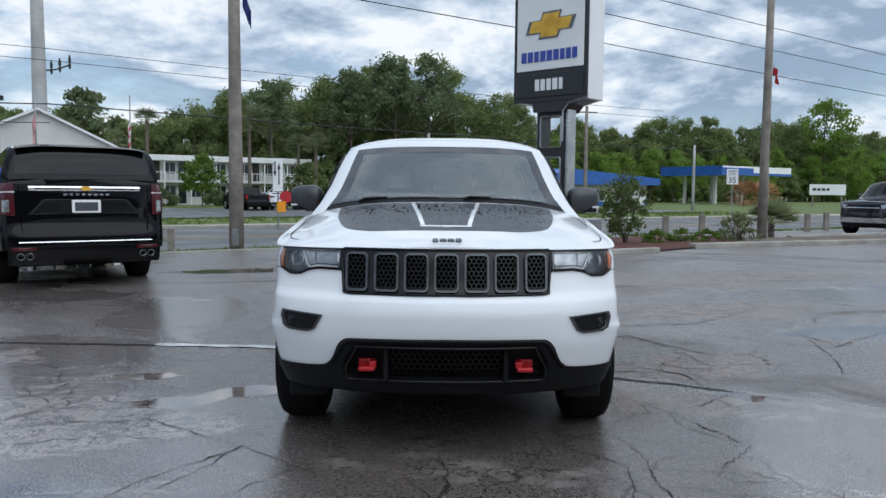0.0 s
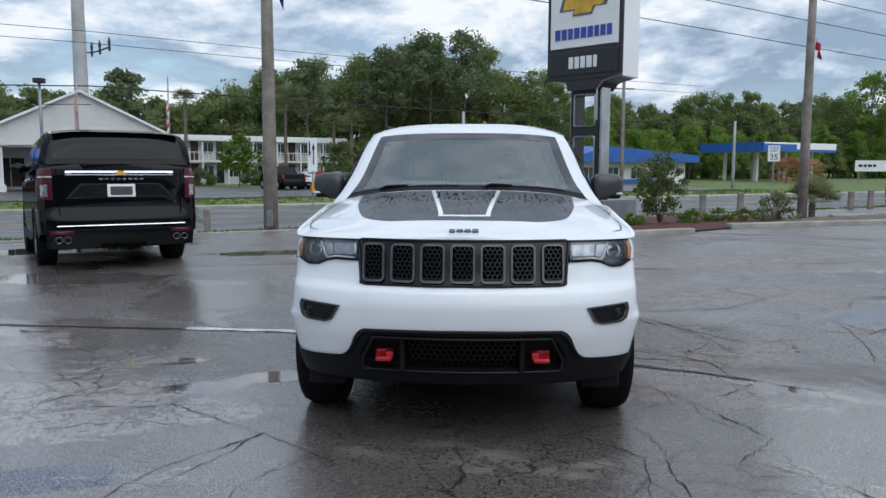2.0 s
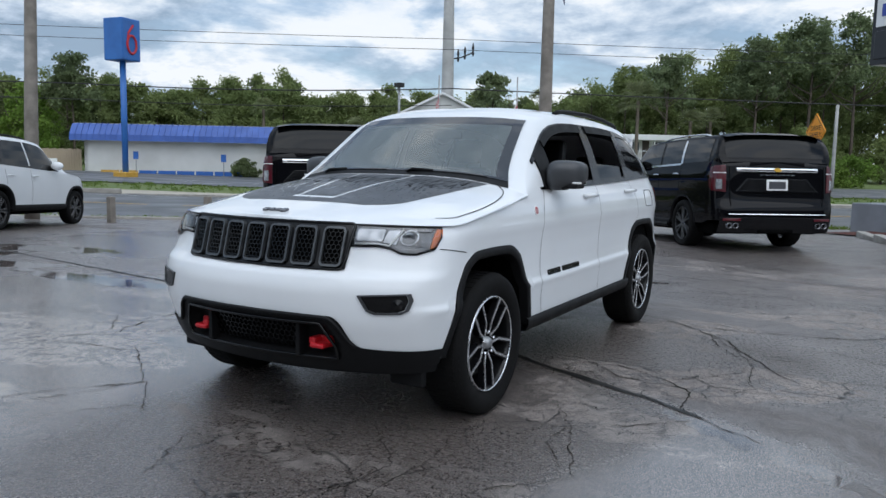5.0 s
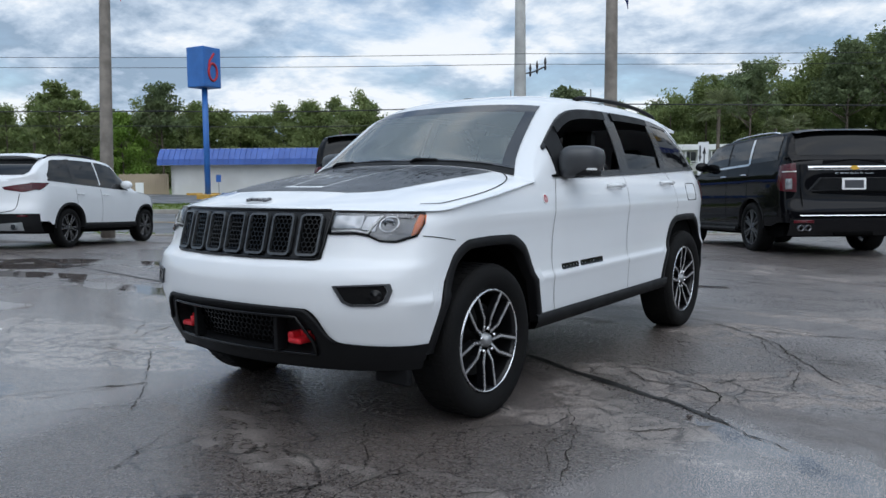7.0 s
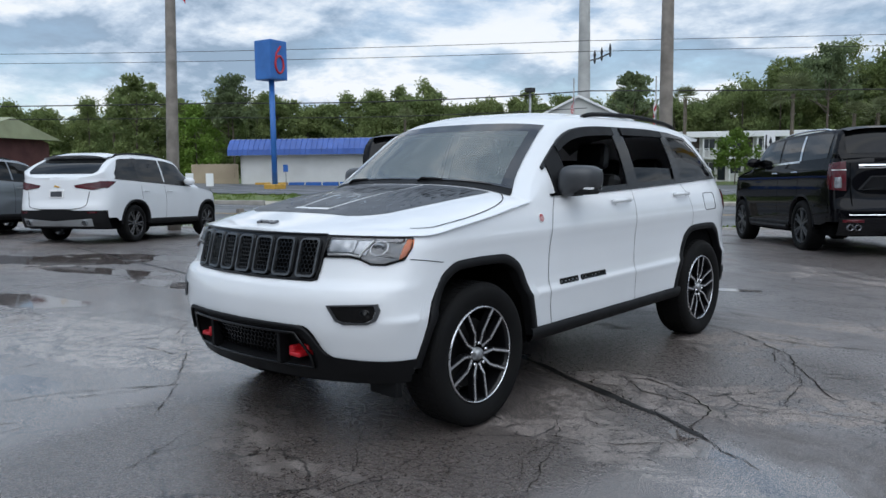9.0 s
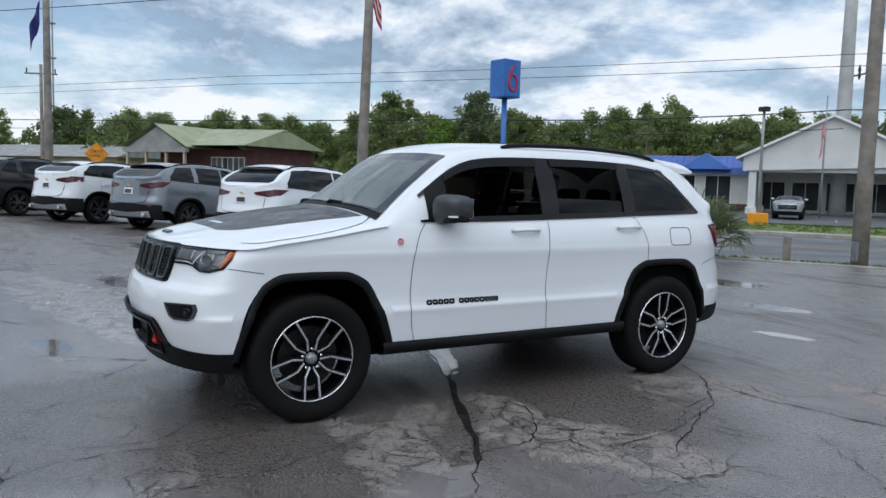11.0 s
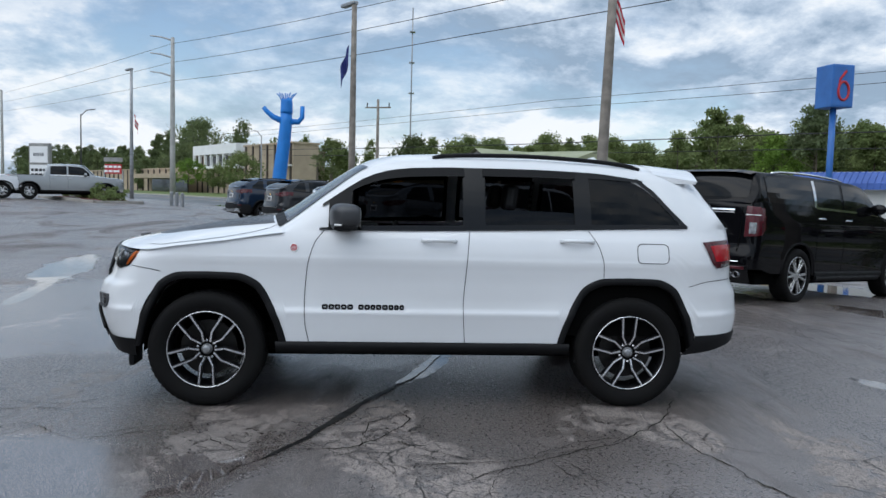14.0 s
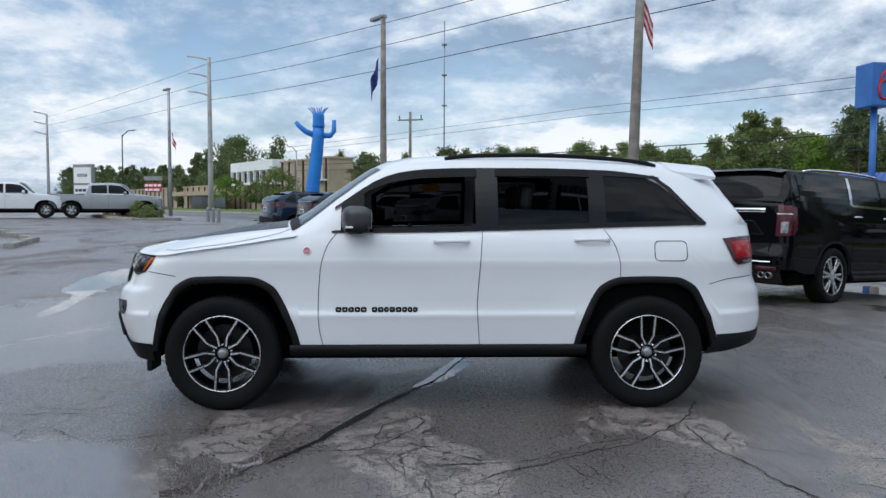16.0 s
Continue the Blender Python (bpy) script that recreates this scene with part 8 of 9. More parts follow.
# ---- other vehicles ----
def plain_shape(L, W, H, ax, R, hood, belt, cowl, roof0, roof1, hatch, nr=5.0, tumble=0.80, nose_n=3.0, sill=0.42, bed=None, drop=0.08, square=2.8, lift=0.03):
    """A vehicle's skin from its main measures; bed: height of a pickup's load floor behind the cab."""
    w = W / 2
    s = Shape(ycf=min(1.1, ax[0] + 0.15), ycr=L - 0.55, nf=lambda z: nose_n, nr=nr, axles=ax, hub=R, arch_a=R + 0.10, arch_b=R + 0.08, arch_n=2.2, flare_low=0.30,
              sill=sill, track=w - 0.135, y_cowl=cowl, y_hatch=hatch, bulge=0.015, bow=0.12, crown=bed is None, holes=False, nose_bow=0.10)
    s.wz = curve((0.25, w * 0.95), (0.45, w * 0.985), (0.75, w), (belt - 0.25, w * 0.995), (belt - 0.02, w * 0.965), (belt + 0.2, w * 0.92))
    s.yf = curve((0.25, 0.14), (0.45, 0.03), (0.62, 0.0), (hood - 0.12, 0.04), (hood, 0.10), (hood + 0.2, 0.3))
    s.yr = curve((0.25, L - 0.10), (0.50, L), (0.68, L), (0.82, L - 0.04), (belt, L - 0.07), (belt + 0.3, L - 0.1))
    s.ztop = curve((0, hood), (0.3, hood + 0.005), (cowl, belt - 0.035), (roof0, belt), (L, belt + lift))
    zb = belt + lift
    s.zr = curve((cowl, belt - 0.035), ((cowl + roof0) / 2, (belt + H) / 2 - 0.09), (roof0, H - drop - 0.06), (roof0 + 0.5, H - drop - 0.005), ((roof0 + roof1) / 2, H - drop), (roof1, H - drop - 0.04), ((roof1 + hatch) / 2, (H + zb) / 2 + 0.02), (hatch, zb))
    t = w * tumble
    s.xr = curve((cowl, w * 0.95), ((cowl + roof0) / 2, t * 1.10), (roof0, t * 1.02), (roof1, t), ((roof1 + hatch) / 2, t * 1.08), (hatch, w * 0.94))
    s.zc = curve((0, hood + 0.01), (0.35, hood + 0.05), (cowl - 0.05, belt + 0.05), (cowl + 0.06, belt + 0.09), (roof0, H - 0.045), (roof0 + 0.5, H - 0.005), ((roof0 + roof1) / 2, H), (roof1, H - 0.03), (roof1 + 0.05, H - 0.06), (hatch, zb + 0.01)) if bed is None else curve((0, hood + 0.01), (0.35, hood + 0.05), (cowl - 0.05, belt + 0.05), (cowl + 0.06, belt + 0.09), (roof0, H - 0.045), (roof0 + 0.5, H), (roof1, H - 0.03), (hatch - 0.02, belt + 0.05), (hatch, bed), (L - 0.12, bed), (L - 0.08, zb), (L, zb))
    s.power = lambda y: square if y < hatch else (square if bed is None else 14)
    s.kbow = curve((0.6, 0.0), (cowl, 1.0), (roof0, 0.8), (roof0 + 0.5, 0.0), (roof1, 0.0), (roof1 + 0.1, -0.3), (hatch, 0.0))
    s.low_front = lambda x: sill + 0.05
    s.low_rear = lambda x: sill + 0.06
    return s


def build_car(label, category, m, s, L, H, belt, colour, windows, name="parked_car", clad=True, res=1.0, rails=True, tail="wide", chrome=False, front=True):
    r = lambda k: max(4, int(k * res))
    car = thing(name, label, category, m, "cars parked on the lot")
    part("body", body_skin(s, r(26), r(60), r(22), r(16), r(14)), M[colour], car, smooth=True)
    part("floor_pan", box(-s.wz(0.5) + 0.12, s.wz(0.5) - 0.12, 0.4, L - 0.35, 0.27, 0.45, 0.02), M["void"], car)
    K = M["cladding"] if clad else M[colour]
    for sg in (1, -1):
        for ya in s.axles:
            part("wheel_well", well(s, ya, sg), M["void"], car)
            part("wheel_arch", flare(s, ya, sg, 0.02, 0.035 if clad else 0.012, 0.016 if clad else 0.006, n=30), K, car, smooth=True)
        us = [s.axles[0] + s.arch_a + (s.axles[1] - s.axles[0] - 2 * s.arch_a) * k / 12 for k in range(13)]
        prof = ((s.sill + 0.02, 0.003), (s.sill, 0.02), (s.sill - 0.08, 0.015), (s.sill - 0.11, -0.1))
        part("sill", grid(lambda y, v: s.side(y, prof[v][0], prof[v][1], sg), us, range(4)), M["cladding"], car, smooth=True)
        for i, (a, b) in enumerate(windows):
            last = i == len(windows) - 1 and tail != "pickup"
            f1 = (lambda y: 0.90 - (0.55 * max(0, (y - (b - 0.25)) / 0.25) if last and tail == "wide" else 0))
            part("side_window", side_panel(s, (a, b), lambda y: 0.06, f1, 0.006, sg, n=12, m=5), M["glass_dark"], car)
        a, b = windows[0][0] - 0.04, windows[1 if chrome else -1][1] + 0.03
        part("window_trim", side_panel(s, (a, b), lambda y: 0.0, lambda y: 0.07, 0.009, sg, n=16, m=2), M["chrome"] if chrome else M["gloss_black"], car)
        sd = lambda p, q, o: s.side(p, q, o, sg)
        ys = [w[1] + 0.04 for w in windows[:2]]
        for y in ys:
            part("panel_joint", seam(sd, smooth_line([(y, belt - 0.02), (y - 0.02, (belt + s.sill) / 2), (y, s.sill + 0.03)], 10), 0.008, 0.002), M["void"], car)
            part("door_handle", tube([sd(y - 0.24, belt - 0.13, 0.005), sd(y - 0.21, belt - 0.125, 0.035), sd(y - 0.08, belt - 0.125, 0.035), sd(y - 0.05, belt - 0.13, 0.005)], 0.013, 6), M["chrome"] if chrome else M[colour], car)
        bm = bmesh.new()
        bmesh.ops.create_uvsphere(bm, u_segments=16, v_segments=10, radius=1)
        ym = windows[0][0] + 0.20
        for v in bm.verts:
            v.co = (sg * (s.wz(belt) + 0.11 + 0.13 * v.co.x), ym + 0.08 * v.co.y, belt + 0.10 + 0.09 * v.co.z)
        mir = part("door_mirror", bm, M[colour], car, smooth=True)
        part("mirror_arm", box(*sorted((sg * (s.wz(belt) - 0.05), sg * (s.wz(belt) + 0.08))), ym - 0.04, ym + 0.04, belt + 0.01, belt + 0.05, 0.01), M["cladding"], mir)
        if rails:
            y0, y1 = windows[0][1] - 0.2, s.y_hatch - 0.65
            part("roof_rail", tube([s.top_n(y0 + (y1 - y0) * k / 12, 0.92 * sg, 0.035 * math.sin(math.pi * k / 12) ** 0.4) for k in range(13)], 0.018, 6), M["chrome"] if chrome else M["cladding"], car, smooth=True)
    a, b = s.y_cowl + 0.05, windows[0][0] + (windows[0][1] - windows[0][0]) * 0.42
    part("windscreen", grid(lambda y, q: s.top_n(y, q, 0.006), [a + (b - a) * k / 8 for k in range(9)], [-0.90 + 1.8 * k / 12 for k in range(13)]), M["glass_dark"], car, smooth=True)
    # nose
    z0 = s.ztop(0.2)
    if front:
        part("grille", grid(lambda x, v: s.nose(x, z0 - 0.36 + 0.28 * v, 0.008), [-0.55 + 1.1 * k / 16 for k in range(17)], [0, 0.5, 1.0]), M["gloss_black"], car, smooth=True)
        part("grille_bar", tube([s.nose(-0.55 + 1.1 * k / 10, z0 - 0.2, 0.012) for k in range(11)], 0.016, 6), M["chrome"] if chrome else M["frame_grey"], car)
        for sg in (1, -1):
            part("headlight", pad(dense([(0.58, z0 - 0.10), (0.86, z0 - 0.07), (0.90, z0 - 0.18), (0.60, z0 - 0.24)], 0.06), lambda p, q, o: s.nose(sg * p, q, o), 0.010), M["white_lens"], car)
    part("front_bumper", grid(lambda x, v: s.nose(x, 0.28 + (s.sill - 0.20) * v, 0.012), [-0.92 + 1.84 * k / 24 for k in range(25)], [0, 0.5, 1.0]), K, car, smooth=True)
    part("rear_bumper", grid(lambda x, v: s.tail(x, 0.30 + (s.sill - 0.20 + (0.1 if clad else 0)) * v, 0.014), [-0.94 + 1.88 * k / 30 for k in range(31)], [0, 0.3, 0.7, 1.0]), K, car, smooth=True)
    return car


def tail_glass(car, s, y0, y1, qmax=0.82):
    part("tailgate_glass", grid(lambda y, q: s.top_n(y, q, 0.006), [y0 + (y1 - y0) * k / 8 for k in range(9)], [-qmax + 2 * qmax * k / 14 for k in range(15)]), M["glass_dark"], car, smooth=True)


def at_rear(x, y, A, L):
    """The pose of a vehicle by the middle of its tail and the way it faces, in degrees from +y to -x."""
    d = Vector((-math.sin(radians(A)), math.cos(radians(A))))
    side = Vector((d.y, -d.x)) * 0.85
    z1, z0 = (sum(ground_at(x + d.x * r + k * side.x, y + d.y * r + k * side.y) for k in (-1, 1)) / 2 for r in (L - 1, 1))
    tilt = math.degrees(math.atan2(z1 - z0, L - 2))
    z = z0 - (z1 - z0) / (L - 2)
    return Matrix.Translation((x, y, z)) @ Matrix.Rotation(radians(180 + A), 4, "Z") @ Matrix.Rotation(radians(-tilt), 4, "X") @ Matrix.Translation((0, -L, 0))


def add_plate(car, fn, z, w=0.32, h=0.16, white=True):
    p = part("number_plate", pad(rounded(w, h, 0.012, 2, 0, z), fn, 0.018), M["plate_white"] if white else M["plate"], car, "white plate frame with a dark blank insert")
    part("plate_insert", pad(rounded(w * 0.82, h * 0.70, 0.006, 2, 0, z - 0.004), fn, 0.021), M["decal"], p)


def big_suv(label, m, L, wb, spoke="machined"):
    """Long square black wagon with a chrome bar across the tail."""
    H, belt = 1.94, 1.40
    s = plain_shape(L, 2.06, H, (0.98, 0.98 + wb), 0.405, 1.22, belt, 1.45, 2.15, L - 0.34, L - 0.12, nr=7.0, tumble=0.84, nose_n=3.6, sill=0.44, drop=0.045, square=4.5)
    B, C = 2.96, 3.86
    D = L - 0.42
    car = build_car(label, "car", m, s, L, H, belt, "black_paint", ((1.75, B), (B + 0.09, C), (C + 0.12, D)), "large_wagon", clad=False, chrome=True, tail="square")
    tail_glass(car, s, L - 0.315, L - 0.145, 0.88)
    t = s.tail
    part("tail_spoiler", grid(lambda v, q: s.top(L - 0.40, q, 0.014 - 0.045 * v) + Vector((0, 0.24 * v, 0)), [0, 0.5, 1.0], [-0.95 + 1.9 * k / 14 for k in range(15)]), M["black_paint"], car, smooth=True)
    part("chrome_bar", grid(lambda x, v: t(x, 1.315 + 0.062 * (v - 0.5), 0.020 if 0 < v < 1 else 0.004), [-0.69 + 1.38 * k / 24 for k in range(25)], [0, 0.25, 0.75, 1.0]), M["chrome"], car, "polished chrome bar across the tailgate", smooth=True)
    part("bar_slot", grid(lambda x, v: t(x, 1.312 + 0.018 * (v - 0.5), 0.022), [-0.62 + 1.24 * k / 20 for k in range(21)], [0, 1.0]), M["gloss_black"], car)
    part("emblem", pad([(-0.075, 1.305), (-0.03, 1.285), (0.03, 1.285), (0.075, 1.32), (0.03, 1.345), (-0.03, 1.345)], lambda a, b, o: t(a, b, o + 0.012), 0.016), M["gold"], car)
    for k in range(8):
        x = -0.27 + k * 0.075
        part("name_bar", pad(rounded(0.05, 0.028, 0.005, 2, x, 1.235), t, 0.010), M["chrome"], car)
    part("plate_recess", pad(dense([(-0.52, 1.17), (0.52, 1.17), (0.70, 0.97), (-0.70, 0.97)], 0.08), t, 0.006, 0.0), M["gloss_black"], car)
    add_plate(car, t, 1.075, 0.36, 0.175)
    part("tailgate_step", seam(t, [(-0.62 + 1.24 * k / 20, 0.945) for k in range(21)], 0.014, 0.004), M["void"], car)
    for x0 in (-0.80, 0.80):
        part("tailgate_joint", seam(t, [(x0, 1.37), (x0, 1.05), (x0 * 0.97, 0.74)], 0.01, 0.003), M["void"], car)
    part("bumper_strip", grid(lambda x, v: t(x, 0.600 + 0.012 * v, 0.026 - 0.006 * v), [-0.82 + 1.64 * k / 30 for k in range(31)], [0, 1.0]), M["machined"], car, smooth=True)
    part("bumper_skirt", grid(lambda x, v: t(x, 0.30 + 0.26 * v, 0.018 - 0.02 * (1 - v)), [-0.94 + 1.88 * k / 30 for k in range(31)], [0, 0.5, 1.0]), M["cladding"], car, smooth=True)
    for sg in (1, -1):
        sd = lambda p, q, o: s.side(p, q, o, sg)
        lamp = part("tail_light", pad(dense([(sg * 0.855, 1.39), (sg * 0.985, 1.38), (sg * 1.0, 1.20), (sg * 1.0, 0.97), (sg * 0.85, 0.955)], 0.05), lambda a, b, o: t(a, b, o), 0.014), M["red_dark"], car, "dark red tail light")
        part("lens_bar", pad(rounded(0.15, 0.018, 0.004, 2, sg * 0.925, 1.265), lambda a, b, o: t(a, b, o), 0.019), M["plate_white"], lamp)
        part("side_lens", pad(dense([(L - 0.30, 1.36), (L - 0.12, 1.37), (L - 0.09, 0.97), (L - 0.22, 0.98), (L - 0.30, 1.06)], 0.05), sd, 0.014), M["red_dark"], lamp)
        part("reverse_strip", pad(rounded(0.075, 0.16, 0.01, 2, sg * 0.945, 1.08), lambda a, b, o: t(a, b, o), 0.018), M["white_lens"], lamp)
        part("reflector", pad(rounded(0.28, 0.045, 0.01, 2, sg * 0.76, 0.515), lambda a, b, o: t(a, b, o + 0.012), 0.016), M["red_dark"], car)
        for dx in (0.0, 0.105):
            part("exhaust_tip", moved(lathe([(-0.05, 0.046), (0.10, 0.046), (0.10, 0.038), (-0.02, 0.036)], 16, "y"), Matrix.Translation((sg * (0.70 + dx), L - 0.08, 0.42))), M["badge_grey"], car, smooth=True)
        part("side_step", join(tube([(sg * 1.0, 1.6, 0.36), (sg * 1.0, L - 1.9, 0.36)], 0.045, 8)), M["cladding"], car)
        part("quarter_strip", side_panel(s, (C + 0.02, C + 0.10), lambda y: 0.05, lambda y: 0.9, 0.012, sg, n=3), M["chrome"], car)
    part("tow_bar", box(-0.3, 0.3, L - 0.25, L - 0.02, 0.30, 0.36, 0.02), M["void"], car)
    four_wheels(s, car, R=0.405, W=0.28, rim=0.285, style="six", lugs=6, spoke_mat=spoke)
    return car


big_suv("long black wagon seen from its chrome-barred tail", at_rear(-4.86, 10.16, 34.1, 5.73), 5.73, 3.40)
big_suv("black wagon parked beside the dealer sign", at_rear(1.16, 14.10, 37.3, 5.36), 5.36, 3.07, "frame_grey")


def mid_suv(label, colour, u, n, A=31.0, L=4.86, W=1.95, H=1.70, two_tone=False, name="crossover_car", res=0.8):
    p = UN(u, n)
    belt = 1.15
    s = plain_shape(L, W, H, (0.93, 0.93 + L * 0.587), 0.37, 1.0, belt, 1.30, 2.15, L - 0.92, L - 0.10, nr=3.0, tumble=0.75, nose_n=2.8, sill=0.44, drop=0.06, square=3.4, lift=0.11)
    car = build_car(label, "car", at_rear(p.x, p.y, A, L), s, L, H, belt, colour, ((1.72, 2.72), (2.78, 3.58), (3.68, L - 0.52)), name, res=res)
    tail_glass(car, s, L - 0.72, L - 0.20, 0.86)
    t = s.tail
    part("roof_spoiler", join(grid(lambda v, q: s.top(L - 0.95, q, 0.012 - 0.02 * v) + Vector((0, 0.36 * v, -0.05 * v)), [0, 0.5, 1.0], [-0.92 + 1.84 * k / 12 for k in range(13)]), grid(lambda v, q: s.top(L - 0.95, q, -0.008 - 0.035 * v) + Vector((0, 0.36 - 0.06 * v, -0.05)), [0, 1.0], [-0.92 + 1.84 * k / 12 for k in range(13)])), M[colour], car, smooth=False)
    for sg in (1, -1):
        part("tail_light", pad(dense([(sg * 0.36, 1.115), (sg * 0.62, 1.16), (sg * 0.90, 1.20), (sg * 0.92, 1.08), (sg * 0.72, 1.025), (sg * 0.40, 1.07)], 0.06), t, 0.014), M["red_dark"], car, "slim red tail light")
        part("lamp_side", pad(dense([(L - 0.52, 1.20), (L - 0.20, 1.20), (L - 0.16, 1.09), (L - 0.28, 1.06)], 0.05), lambda p_, q, o: s.side(p_, q, o, sg), 0.010), M["red_dark"], car)
        part("exhaust_tip", moved(lathe([(-0.05, 0.05), (0.06, 0.05), (0.06, 0.04)], 12, "y"), Matrix.Translation((sg * 0.60, L - 0.05, 0.40))), M["chrome"], car)
        part("reflector", pad(rounded(0.16, 0.035, 0.008, 2, sg * 0.72, 0.60), t, 0.018), M["red_dark"], car)
        part("quarter_pillar", side_panel(s, (3.56, 3.70), lambda y: 0.06, lambda y: 0.92, 0.009, sg, n=3), M["gloss_black"] if two_tone else M[colour], car)
    part("tailgate_joint", seam(t, smooth_line([(-0.66, 1.0), (-0.60, 0.72), (-0.3, 0.66), (0.3, 0.66), (0.60, 0.72), (0.66, 1.0)], 40), 0.012, 0.004), M["void"], car)
    part("bumper_cladding", grid(lambda x, v: t(x, 0.40 + (0.20 + 0.06 * max(0, 1 - (x / 0.5) ** 4)) * v, 0.020 - 0.008 * v), [-0.93 + 1.86 * k / 40 for k in range(41)], [0, 0.5, 1.0]), M["cladding"], car, smooth=True)
    part("skid_plate", grid(lambda x, v: t(x, 0.335 + (0.10 + 0.05 * abs(x) / 0.7) * v, 0.030 - 0.012 * (1 - v)), [-0.72 + 1.44 * k / 20 for k in range(21)], [0, 0.5, 1.0]), M["silver_paint"], car, smooth=True)
    part("emblem", pad([(-0.075, 1.085), (-0.03, 1.07), (0.075, 1.10), (0.03, 1.12)], t, 0.012), M["gold"], car)
    add_plate(car, t, 0.955, 0.31, 0.15)
    four_wheels(s, car, R=0.37, W=0.24, rim=0.265, style="six", lugs=5, spoke_mat="badge_grey", n=36)
    return car


mid_suv("white crossover with dark lower cladding, parked in a row", "white_paint", -5.65, 12.55, 30.5, L=4.95, W=2.0, H=1.80, two_tone=True, res=1.0)
mid_suv("grey metallic crossover parked in a row", "grey_paint", -9.2, 12.55, L=4.95, W=1.98, H=1.72)
mid_suv("white small crossover with black window pillars", "white_paint", -12.1, 12.45, L=4.6, W=1.86, H=1.65, two_tone=True)
mid_suv("black crossover parked in a row", "darkgrey_paint", -15.45, 12.45, L=4.65, W=1.86, H=1.67)
mid_suv("dark blue crossover at the end of a row", "navy_paint", -18.9, 12.55, L=4.65, W=1.86, H=1.67)


def pickup(label, colour, p, A, res=0.6, name="pickup_truck", chrome=True):
    L, W, H, belt = 5.9, 2.05, 1.93, 1.27
    s = plain_shape(L, W, H, (1.0, 4.72), 0.42, 1.16, belt, 1.55, 2.2, 3.78, 4.02, nr=8, tumble=0.80, nose_n=4.0, sill=0.48, bed=0.95)
    z = p.z
    m = pose(p.x, p.y, z, 0, 0, 180 + A) @ Matrix.Translation((0, -L / 2, 0))
    car = build_car(label, "pickup truck", m, s, L, H, belt, colour, ((1.82, 2.85), (2.94, 3.72)), name, clad=True, res=res, rails=False, tail="pickup", chrome=chrome)
    for sg in (1, -1):
        part("tail_light", pad(dense([(sg * 0.86, 1.25), (sg * 1.0, 1.25), (sg * 1.0, 0.9), (sg * 0.88, 0.9)], 0.08), s.tail, 0.012), M["red_lens"], car)
    part("front_bar", grid(lambda x, v: s.nose(x, 0.45 + 0.17 * v, 0.02), [-0.9 + 1.8 * k / 16 for k in range(17)], [0, 0.5, 1]), M["chrome"] if chrome else M["cladding"], car, smooth=True)
    four_wheels(s, car, R=0.42, W=0.27, rim=0.25, style="six", lugs=6, n=32)
    return car


pickup("grey crew-cab pickup truck beside the lot island", "silver_paint", UN(-37.6, 10.9), 24)
pickup("white crew-cab pickup truck parked far down the lot", "white_paint", UN(-38.3, 6.0), 24)
pickup("dark grey pickup truck parked behind the island", "darkgrey_paint", UN(29.5, 13.9), 124, 0.9)
pickup("black pickup truck parked before the lodge", "black_paint", UN(21.2, 62), 36)
mid_suv("white car parked before the lodge", "white_paint", 23.5, 60, 35, L=4.6, W=1.84, H=1.5, res=0.5)
mid_suv("silver car parked before the motel office", "silver_paint", 3.7, 56.5, 214, L=4.6, W=1.84, H=1.48, res=0.6)
mid_suv("dark car parked before the lodge", "darkgrey_paint", 26.0, 60, 35, L=4.6, W=1.84, H=1.5, res=0.5)
mid_suv("dark car parked on the bank's lawn edge", "darkgrey_paint", -78, 56, 60, L=4.6, W=1.84, H=1.5, res=0.4)
mid_suv("black car parked beside the bank", "black_paint", -110, 58, 90, L=4.6, W=1.84, H=1.5, res=0.4)

